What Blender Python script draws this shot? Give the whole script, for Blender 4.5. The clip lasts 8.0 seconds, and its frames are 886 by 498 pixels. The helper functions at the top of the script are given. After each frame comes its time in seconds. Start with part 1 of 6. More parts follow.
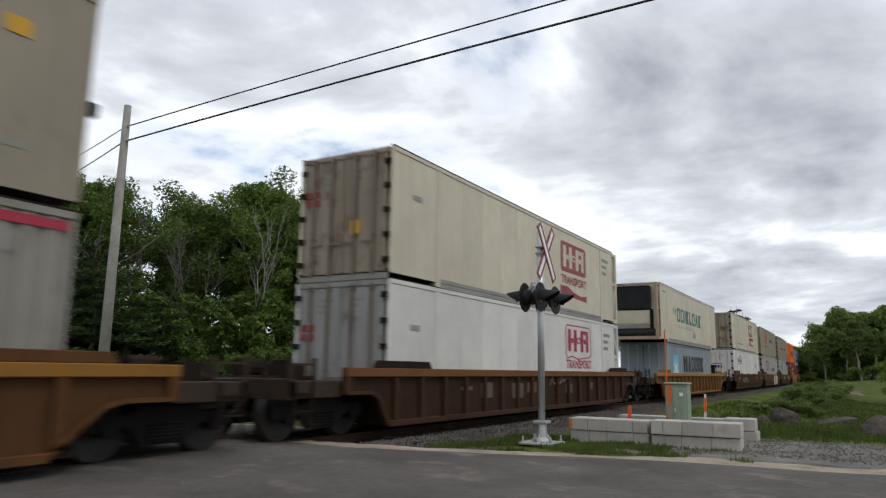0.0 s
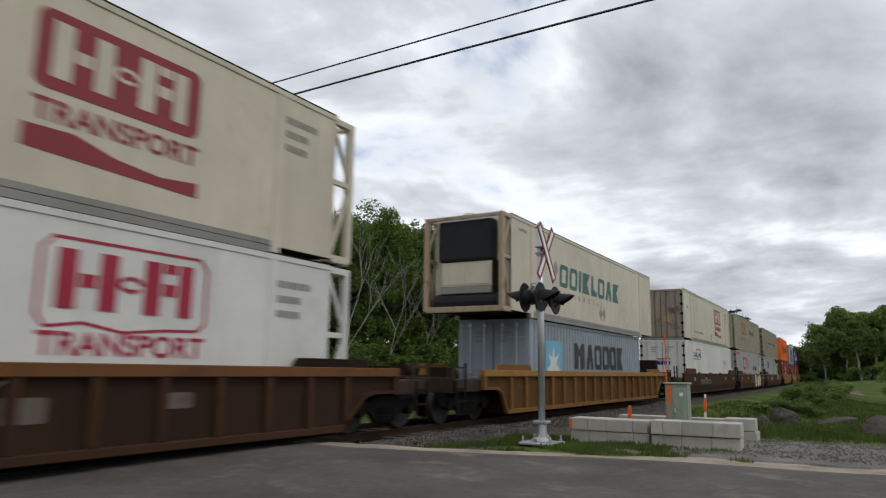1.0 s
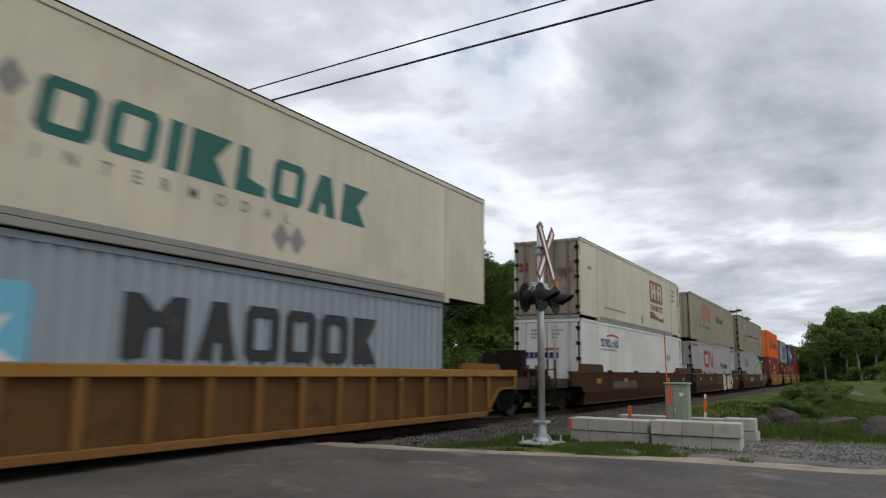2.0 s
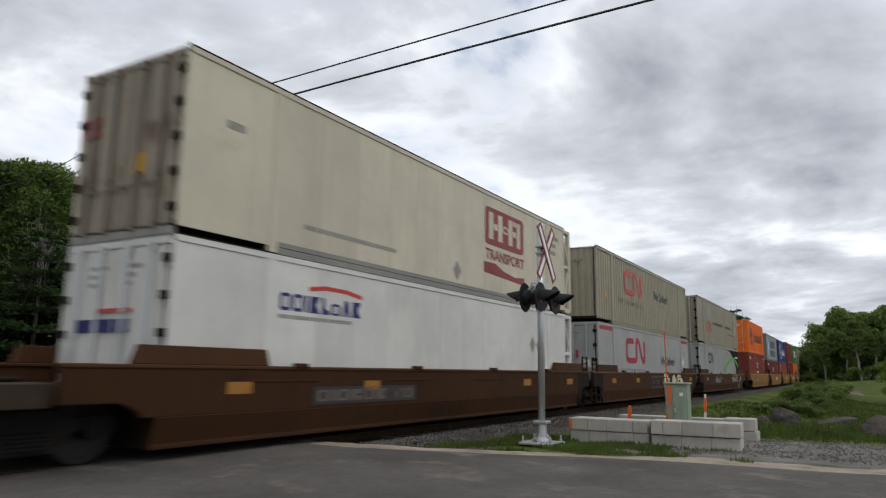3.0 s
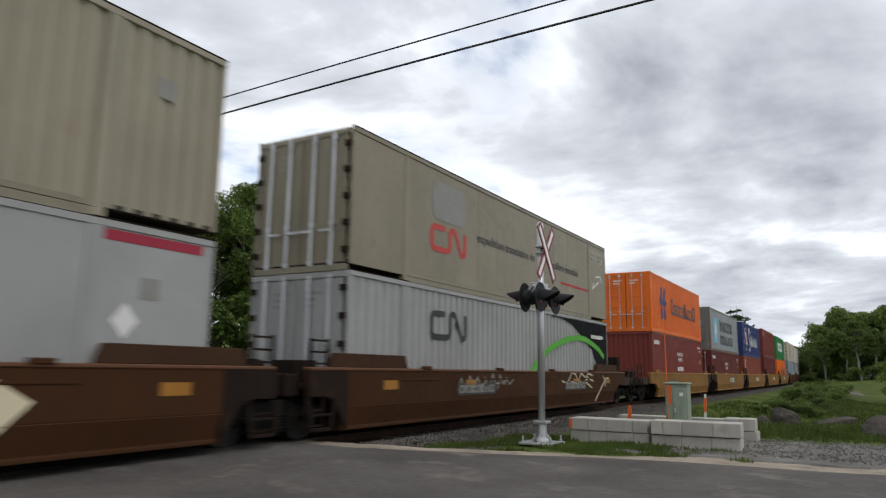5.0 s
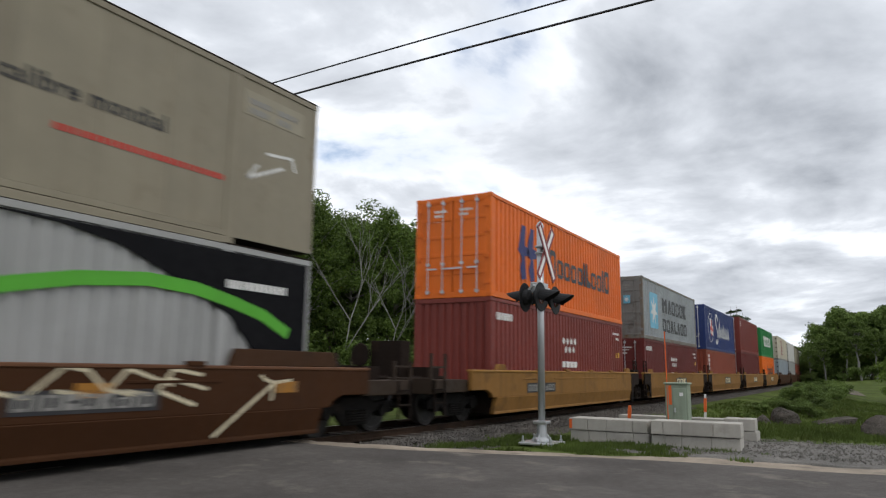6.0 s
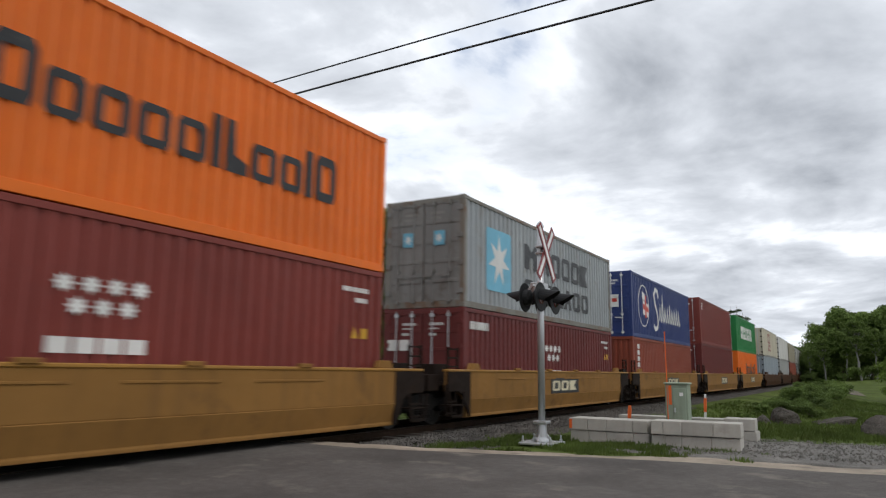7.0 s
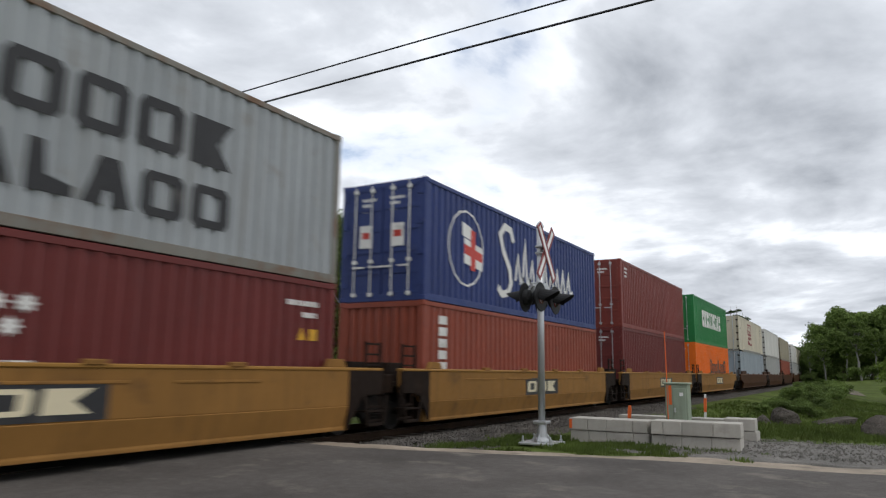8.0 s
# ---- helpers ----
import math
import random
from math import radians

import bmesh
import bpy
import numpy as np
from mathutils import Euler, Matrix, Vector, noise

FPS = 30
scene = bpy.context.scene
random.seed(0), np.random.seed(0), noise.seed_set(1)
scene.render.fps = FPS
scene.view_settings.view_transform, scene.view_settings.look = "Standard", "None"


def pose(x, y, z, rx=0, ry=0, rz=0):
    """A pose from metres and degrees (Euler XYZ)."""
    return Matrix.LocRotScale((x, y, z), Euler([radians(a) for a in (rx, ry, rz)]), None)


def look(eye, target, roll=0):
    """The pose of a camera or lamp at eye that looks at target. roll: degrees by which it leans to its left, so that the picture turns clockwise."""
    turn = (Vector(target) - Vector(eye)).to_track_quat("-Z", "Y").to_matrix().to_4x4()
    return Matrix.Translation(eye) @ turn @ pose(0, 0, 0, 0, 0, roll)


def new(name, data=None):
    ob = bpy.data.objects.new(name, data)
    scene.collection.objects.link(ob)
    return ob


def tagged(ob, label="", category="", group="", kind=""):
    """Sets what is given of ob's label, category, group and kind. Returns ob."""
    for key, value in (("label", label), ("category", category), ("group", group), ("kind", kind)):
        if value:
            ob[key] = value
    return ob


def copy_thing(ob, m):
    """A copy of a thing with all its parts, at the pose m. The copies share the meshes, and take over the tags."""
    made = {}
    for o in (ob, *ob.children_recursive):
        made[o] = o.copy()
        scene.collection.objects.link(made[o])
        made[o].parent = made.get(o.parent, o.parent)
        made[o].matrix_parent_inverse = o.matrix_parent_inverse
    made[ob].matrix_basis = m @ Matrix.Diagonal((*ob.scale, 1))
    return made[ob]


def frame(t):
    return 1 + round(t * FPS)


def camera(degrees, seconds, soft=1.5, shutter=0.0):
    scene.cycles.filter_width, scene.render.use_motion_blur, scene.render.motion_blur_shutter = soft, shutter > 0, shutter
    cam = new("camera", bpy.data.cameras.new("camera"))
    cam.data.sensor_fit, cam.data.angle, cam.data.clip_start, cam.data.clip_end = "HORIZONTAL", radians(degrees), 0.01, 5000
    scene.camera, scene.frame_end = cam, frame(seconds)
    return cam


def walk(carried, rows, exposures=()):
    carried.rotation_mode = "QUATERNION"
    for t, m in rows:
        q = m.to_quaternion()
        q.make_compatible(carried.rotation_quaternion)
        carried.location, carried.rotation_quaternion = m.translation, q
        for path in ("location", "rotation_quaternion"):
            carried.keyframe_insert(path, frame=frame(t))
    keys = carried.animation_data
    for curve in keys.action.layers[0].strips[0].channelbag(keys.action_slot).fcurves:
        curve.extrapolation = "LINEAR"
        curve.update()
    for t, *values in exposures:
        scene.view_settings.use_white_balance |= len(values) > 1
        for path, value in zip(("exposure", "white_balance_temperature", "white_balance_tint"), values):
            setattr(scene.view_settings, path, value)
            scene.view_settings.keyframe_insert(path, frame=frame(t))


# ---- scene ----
# camera: on a tripod beside the road
EYE = Vector((0.0, 0.0, 1.446))
YAW, PITCH, ROLL = 1.03812, 0.171534, 0.7963
AIM = EYE + Vector((math.sin(YAW) * math.cos(PITCH), math.cos(YAW) * math.cos(PITCH), math.sin(PITCH))) * 10
cam = camera(64.72, 8.0, soft=1.2, shutter=0.28)
walk(cam, [(0.0, look(EYE, AIM, ROLL)), (8.0, look(EYE, AIM, ROLL))],
     exposures=[(0.0, -0.06), (0.5, -0.10), (1.0, -0.17), (1.5, -0.20), (3.0, -0.15), (3.5, -0.24), (4.0, -0.34), (4.5, -0.13), (6.0, 0.0), (8.0, 0.0)])

# track: centre line along +x, bending gently away past x = 60
CY, RAIL, SPEED = 9.602, 0.17, 17.3
BEND, BEND_K = 60.0, 0.00018


def track(s):
    """place and heading (degrees) of the track's centre line"""
    d = max(0.0, s - BEND)
    return s, CY + BEND_K * d * d, math.degrees(math.atan(2 * BEND_K * d))


# ---- daylight: broken cloud over a high, veiled sun ----
def build_world():
    w = bpy.data.worlds.new("sky")
    scene.world = w
    w.use_nodes = True
    nt = w.node_tree
    nt.nodes.clear()
    N, K = nt.nodes.new, nt.links.new

    def node(kind, **kw):
        n = N(kind)
        for k, v in kw.items():
            n.inputs[k].default_value = v
        return n

    def ramp(src, stops):
        r = N("ShaderNodeValToRGB")
        while len(r.color_ramp.elements) < len(stops):
            r.color_ramp.elements.new(0.5)
        for e, (pos, c) in zip(r.color_ramp.elements, stops):
            e.position = pos
            e.color = (c, c, c, 1) if not isinstance(c, tuple) else (*c, 1)
        K(src, r.inputs[0])
        return r.outputs[0]

    def math_node(op, a, b):
        n = N("ShaderNodeMath")
        n.operation = op
        for i, v in enumerate((a, b)):
            if isinstance(v, (int, float)):
                n.inputs[i].default_value = v
            else:
                K(v, n.inputs[i])
        return n.outputs[0]

    sky = N("ShaderNodeTexSky")
    sky.sky_type, sky.sun_disc = "NISHITA", False
    sky.sun_elevation, sky.sun_rotation = radians(52), radians(200)
    co = N("ShaderNodeTexCoord")
    xyz = N("ShaderNodeSeparateXYZ")
    K(co.outputs["Generated"], xyz.inputs[0])
    up = math_node("ADD", math_node("MAXIMUM", xyz.outputs[2], 0.0), 0.15)
    flat = N("ShaderNodeCombineXYZ")
    K(math_node("DIVIDE", xyz.outputs[0], up), flat.inputs[0])
    K(math_node("DIVIDE", xyz.outputs[1], up), flat.inputs[1])

    def layer(shift, scale, detail, rough):
        mp = N("ShaderNodeMapping")
        mp.inputs["Location"].default_value = shift
        K(flat.outputs[0], mp.inputs[0])
        n = node("ShaderNodeTexNoise", Scale=scale, Detail=detail, Roughness=rough, Distortion=0.25)
        K(mp.outputs[0], n.inputs["Vector"])
        return n.outputs["Fac"]

    sx, sy, sz = CLOUD_SHIFT
    puff = layer((sx, sy, sz), 1.45, 8.0, 0.54)
    # the same heaps a step further from the sun: the difference lights one flank and shades the other
    lee = layer((sx - 0.05, sy - 0.14, sz), 1.45, 8.0, 0.54)
    thick = layer((sx + 7.3, sy + 2.1, sz + 4.0), 0.62, 5.0, 0.5)
    cover = ramp(math_node("ADD", puff, math_node("MULTIPLY", math_node("SUBTRACT", thick, 0.5), 0.35)), [(0.30, 0.20), (0.365, 0.70), (0.43, 1.0)])
    shade = math_node("ADD", math_node("MULTIPLY", math_node("SUBTRACT", puff, lee), 0.5), math_node("ADD", math_node("MULTIPLY", puff, 0.62), math_node("MULTIPLY", thick, 0.83)))
    tone = ramp(shade, [(0.55, (1.17, 1.20, 1.25)), (0.66, (1.00, 1.04, 1.10)), (0.745, (0.74, 0.78, 0.845)), (1.0, (0.36, 0.39, 0.44))])
    cloud = N("ShaderNodeMix")
    cloud.data_type = "RGBA"
    K(cover, cloud.inputs["Factor"])
    K(sky.outputs[0], cloud.inputs["A"])
    gain = N("ShaderNodeMix")
    gain.data_type, gain.blend_type = "RGBA", "MULTIPLY"
    gain.inputs["Factor"].default_value = 1.0
    K(tone, gain.inputs["A"])
    gain.inputs["B"].default_value = (CLOUD_GAIN, CLOUD_GAIN, CLOUD_GAIN, 1)
    K(gain.outputs["Result"], cloud.inputs["B"])
    bg = N("ShaderNodeBackground")
    bg.inputs["Strength"].default_value = SKY_STRENGTH
    K(cloud.outputs["Result"], bg.inputs["Color"])
    out = N("ShaderNodeOutputWorld")
    K(bg.outputs[0], out.inputs["Surface"])


CLOUD_SHIFT, CLOUD_GAIN, SKY_STRENGTH = (31.275, 38.439, 1.569), 7.0, 0.15
build_world()
sun = new("sun", bpy.data.lights.new("sun", "SUN"))
sun.data.energy, sun.data.angle, sun.data.color = 0.7, radians(14), (1.0, 0.96, 0.9)
sun.matrix_basis = look((0, 0, 60), Vector((0, 0, 60)) - Vector((math.sin(radians(200)) * 0.616, math.cos(radians(200)) * 0.616, 0.788)))


# ---- materials ----
def surface(name, col, rough=0.6, metal=0.0, var=0.18, scale=1.0, other=None, amount=0.35, streak=0.0, bump=0.1,
            grain=40.0, bump_dist=0.004, spread=0.12, vary=0.0, spec=0.5):
    """painted, mineral or worn surface: two scales of tone, a second colour in patches, vertical streaks, fine relief"""
    m = bpy.data.materials.new(name)
    m.use_nodes = True
    nt = m.node_tree
    bs = nt.nodes["Principled BSDF"]
    N, K = nt.nodes.new, nt.links.new
    co, info = N("ShaderNodeTexCoord"), N("ShaderNodeObjectInfo")
    add = N("ShaderNodeVectorMath")
    add.operation = "ADD"
    comb = N("ShaderNodeCombineXYZ")
    mul = N("ShaderNodeMath")
    mul.operation = "MULTIPLY"
    mul.inputs[1].default_value = 37.0
    K(info.outputs["Random"], mul.inputs[0])
    K(mul.outputs[0], comb.inputs[0])
    K(mul.outputs[0], comb.inputs[1])
    K(co.outputs["Object"], add.inputs[0])
    K(comb.outputs[0], add.inputs[1])

    def noise_tex(sc, detail=6.0, stretch=(1, 1, 1)):
        mp = N("ShaderNodeMapping")
        mp.inputs["Scale"].default_value = stretch
        K(add.outputs[0], mp.inputs[0])
        n = N("ShaderNodeTexNoise")
        n.inputs["Scale"].default_value, n.inputs["Detail"].default_value = sc, detail
        n.inputs["Roughness"].default_value = 0.62
        K(mp.outputs[0], n.inputs["Vector"])
        return n.outputs["Fac"]

    def fit(src, a, b, lo=0.0, hi=1.0):
        r = N("ShaderNodeMapRange")
        r.inputs["From Min"].default_value, r.inputs["From Max"].default_value = a, b
        r.inputs["To Min"].default_value, r.inputs["To Max"].default_value = lo, hi
        K(src, r.inputs["Value"])
        return r.outputs["Result"]

    def mix(fac, a, b, blend="MIX"):
        x = N("ShaderNodeMix")
        x.data_type, x.blend_type = "RGBA", blend
        for key, v in (("Factor", fac), ("A", a), ("B", b)):
            if isinstance(v, tuple):
                x.inputs[key].default_value = (*v, 1)
            elif isinstance(v, (int, float)):
                x.inputs[key].default_value = v
            else:
                K(v, x.inputs[key])
        return x.outputs["Result"]

    large, fine = noise_tex(0.7 * scale), noise_tex(grain * scale * 0.3, 4.0)
    dark = tuple(c * (1 - 1.6 * var) for c in col)
    light = tuple(min(1.0, c * (1 + 0.7 * var)) for c in col)
    c = mix(fit(large, 0.32, 0.68), dark, light)
    c = mix(fit(fine, 0.3, 0.7, 0, var * 1.6), c, dark)
    if other:
        patch = fit(noise_tex(1.9 * scale, 9.0), 0.5 + spread * (1 - amount), 0.5 + spread * (1 - amount) + 0.14, 0, min(1.0, amount * 1.6))
        c = mix(patch, c, other)
        if streak:
            c = mix(fit(noise_tex(1.0, 7.0, (4.5, 4.5, 0.22)), 0.50, 0.72, 0, streak), c, other)
    if vary:
        c = mix(fit(info.outputs["Random"], 0, 1, 0, vary), c, tuple(v * 0.45 for v in col))
    K(c, bs.inputs["Base Color"])
    K(fit(fine, 0.3, 0.7, max(0.05, rough - 0.12), min(1, rough + 0.12)), bs.inputs["Roughness"])
    bs.inputs["Metallic"].default_value = metal
    bs.inputs["Specular IOR Level"].default_value = spec
    if bump:
        b = N("ShaderNodeBump")
        b.inputs["Strength"].default_value, b.inputs["Distance"].default_value = bump, bump_dist
        K(noise_tex(grain * scale, 5.0), b.inputs["Height"])
        K(b.outputs[0], bs.inputs["Normal"])
    return m


GRIME, RUST = (0.10, 0.08, 0.06), (0.13, 0.055, 0.025)


def paint(name, col, dirt=0.3, streak=0.25, grime=GRIME, rough=0.5, spec=0.28):
    return surface(name, col, rough, 0.0, 0.10, 0.8, grime, dirt, streak, 0.08, 30.0, 0.003, vary=0.16, spec=spec)


M = {}
M["asphalt"] = surface("asphalt", (0.122, 0.110, 0.101), 0.95, 0, 0.26, 0.6, (0.20, 0.176, 0.152), 0.45, 0, 0.8, 45, 0.014, spec=0.12)
M["sand"] = surface("sandy_shoulder", (0.40, 0.335, 0.265), 0.95, 0, 0.25, 1.2, (0.15, 0.13, 0.105), 0.5, 0, 0.7, 45, 0.02, spec=0.1)
M["gravel"] = surface("grey_gravel", (0.24, 0.226, 0.205), 0.95, 0, 0.3, 1.5, (0.13, 0.12, 0.108), 0.5, 0, 1.0, 40, 0.03, spec=0.15)
M["stone"] = surface("ballast_stone", (0.15, 0.135, 0.12), 0.9, 0, 0.3, 2.0, (0.085, 0.068, 0.055), 0.5, 0, 0.6, 30, 0.01, vary=0.5, spec=0.2)
M["rock"] = surface("field_stone", (0.13, 0.115, 0.098), 0.95, 0, 0.35, 2.5, (0.03, 0.026, 0.022), 0.6, 0, 1.0, 12, 0.06, spec=0.1)
M["grass"] = surface("meadow", (0.095, 0.128, 0.030), 0.9, 0, 0.35, 0.35, (0.10, 0.10, 0.035), 0.45, 0, 1.0, 9, 0.10, spec=0.05)
M["blade"] = surface("grass_blade", (0.125, 0.175, 0.040), 0.8, 0, 0.35, 0.6, (0.15, 0.145, 0.05), 0.4, 0, 0, 10, spec=0.15)
M["concrete"] = surface("cast_concrete", (0.41, 0.385, 0.34), 0.88, 0, 0.14, 1.0, (0.27, 0.25, 0.22), 0.45, 0.3, 0.5, 35, 0.006)
# dark base colour stands in for the deep shade under the train
M["ballast"] = surface("sooty_ballast", (0.085, 0.076, 0.068), 0.95, 0, 0.3, 1.5, (0.05, 0.043, 0.037), 0.5, 0, 1.0, 30, 0.04, spec=0.1)
M["railside"] = surface("rusty_rail_side", (0.06, 0.038, 0.026), 0.9, 0, 0.3, 1.0, (0.03, 0.022, 0.018), 0.5, 0, 0.3, spec=0.1)
M["steel"] = surface("rail_steel", (0.42, 0.40, 0.38), 0.35, 0.9, 0.2, 1.0, (0.16, 0.10, 0.07), 0.3, 0, 0.1)
M["rust"] = surface("rusty_steel", (0.11, 0.065, 0.045), 0.85, 0.1, 0.3, 1.0, (0.05, 0.04, 0.035), 0.5, 0.2, 0.4)
M["tie"] = surface("tie_wood", (0.10, 0.08, 0.065), 0.9, 0, 0.3, 1.2, (0.05, 0.045, 0.04), 0.5, 0, 0.6)
M["galv"] = surface("galvanised_steel", (0.52, 0.53, 0.54), 0.42, 0.65, 0.12, 2.0, (0.36, 0.36, 0.36), 0.4, 0, 0.06)
M["black"] = surface("black_enamel", (0.013, 0.013, 0.014), 0.6, 0, 0.2, 2.0, (0.035, 0.031, 0.028), 0.35, 0, 0.05, spec=0.25)
M["truck"] = surface("truck_iron", (0.012, 0.0105, 0.0095), 0.85, 0.0, 0.3, 1.4, (0.028, 0.019, 0.014), 0.45, 0, 0.4, spec=0.15)
M["tread"] = surface("wheel_steel", (0.020, 0.017, 0.015), 0.55, 0.3, 0.2, 2.0, (0.05, 0.04, 0.03), 0.4)
M["white_sheet"] = surface("reflective_white", (0.78, 0.77, 0.75), 0.5, 0, 0.08, 2.0, (0.5, 0.48, 0.45), 0.3, 0, 0.02)
M["red_sheet"] = surface("reflective_red", (0.22, 0.018, 0.018), 0.5, 0, 0.15, 2.0, (0.2, 0.03, 0.03), 0.3, 0, 0.02)
M["lens"] = surface("dark_red_lens", (0.09, 0.008, 0.008), 0.2, 0, 0.1, 2.0)
M["orange_fl"] = paint("marker_orange", (0.75, 0.14, 0.03), 0.15, 0.1)
M["green_box"] = paint("sage_green_enamel", (0.30, 0.36, 0.27), 0.25, 0.25)
M["pole_wood"] = surface("weathered_pole_wood", (0.29, 0.28, 0.25), 0.9, 0, 0.2, 2.0, (0.2, 0.18, 0.15), 0.5, 0.5, 0.5, 20, 0.006)
M["cable"] = surface("cable_black", (0.02, 0.02, 0.022), 0.6, 0, 0.1, 1.0)
M["bark"] = surface("grey_bark", (0.15, 0.125, 0.10), 0.95, 0, 0.3, 2.0, (0.06, 0.05, 0.045), 0.5, 0.3, 0.8, 14, 0.02)
M["birch"] = surface("pale_birch_bark", (0.25, 0.24, 0.22), 0.85, 0, 0.2, 2.0, (0.10, 0.09, 0.08), 0.45, 0, 0.4, 14, 0.01)
M["bark_pale"] = surface("pale_grey_bark", (0.19, 0.178, 0.158), 0.95, 0, 0.3, 2.0, (0.12, 0.11, 0.10), 0.5, 0.2, 0.5, 14, 0.01)
M["dirt"] = surface("bare_dirt", (0.17, 0.145, 0.12), 0.95, 0, 0.25, 0.8, (0.10, 0.10, 0.05), 0.5, 0, 0.8, 20, 0.03, spec=0.05)


def leaf_material(name, col, dark):
    m = bpy.data.materials.new(name)
    m.use_nodes = True
    nt = m.node_tree
    bs = nt.nodes["Principled BSDF"]
    N, K = nt.nodes.new, nt.links.new
    geo, info = N("ShaderNodeNewGeometry"), N("ShaderNodeObjectInfo")
    mix = N("ShaderNodeMix")
    mix.data_type = "RGBA"
    mix.inputs["A"].default_value, mix.inputs["B"].default_value = (*dark, 1), (*col, 1)
    K(geo.outputs["Random Per Island"], mix.inputs["Factor"])
    tone = N("ShaderNodeHueSaturation")
    val = N("ShaderNodeMapRange")
    val.inputs["To Min"].default_value, val.inputs["To Max"].default_value = 0.65, 1.2
    K(info.outputs["Random"], val.inputs["Value"])
    K(val.outputs[0], tone.inputs["Value"])
    K(mix.outputs["Result"], tone.inputs["Color"])
    K(tone.outputs[0], bs.inputs["Base Color"])
    bs.inputs["Roughness"].default_value = 0.65
    bs.inputs["Specular IOR Level"].default_value = 0.2
    tr = N("ShaderNodeBsdfTranslucent")
    K(tone.outputs[0], tr.inputs["Color"])
    sh = N("ShaderNodeMixShader")
    sh.inputs[0].default_value = 0.3
    K(bs.outputs[0], sh.inputs[1])
    K(tr.outputs[0], sh.inputs[2])
    K(sh.outputs[0], nt.nodes["Material Output"].inputs["Surface"])
    return m


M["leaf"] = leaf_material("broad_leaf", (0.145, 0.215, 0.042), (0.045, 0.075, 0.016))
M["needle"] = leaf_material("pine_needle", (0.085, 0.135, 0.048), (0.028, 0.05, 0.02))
# leaf_far: distance haze mixed into a paler green; the bank weeds share it
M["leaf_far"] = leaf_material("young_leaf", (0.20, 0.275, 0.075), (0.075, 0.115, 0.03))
M["leaf_young"] = leaf_material("sapling_leaf", (0.26, 0.36, 0.07), (0.13, 0.20, 0.035))


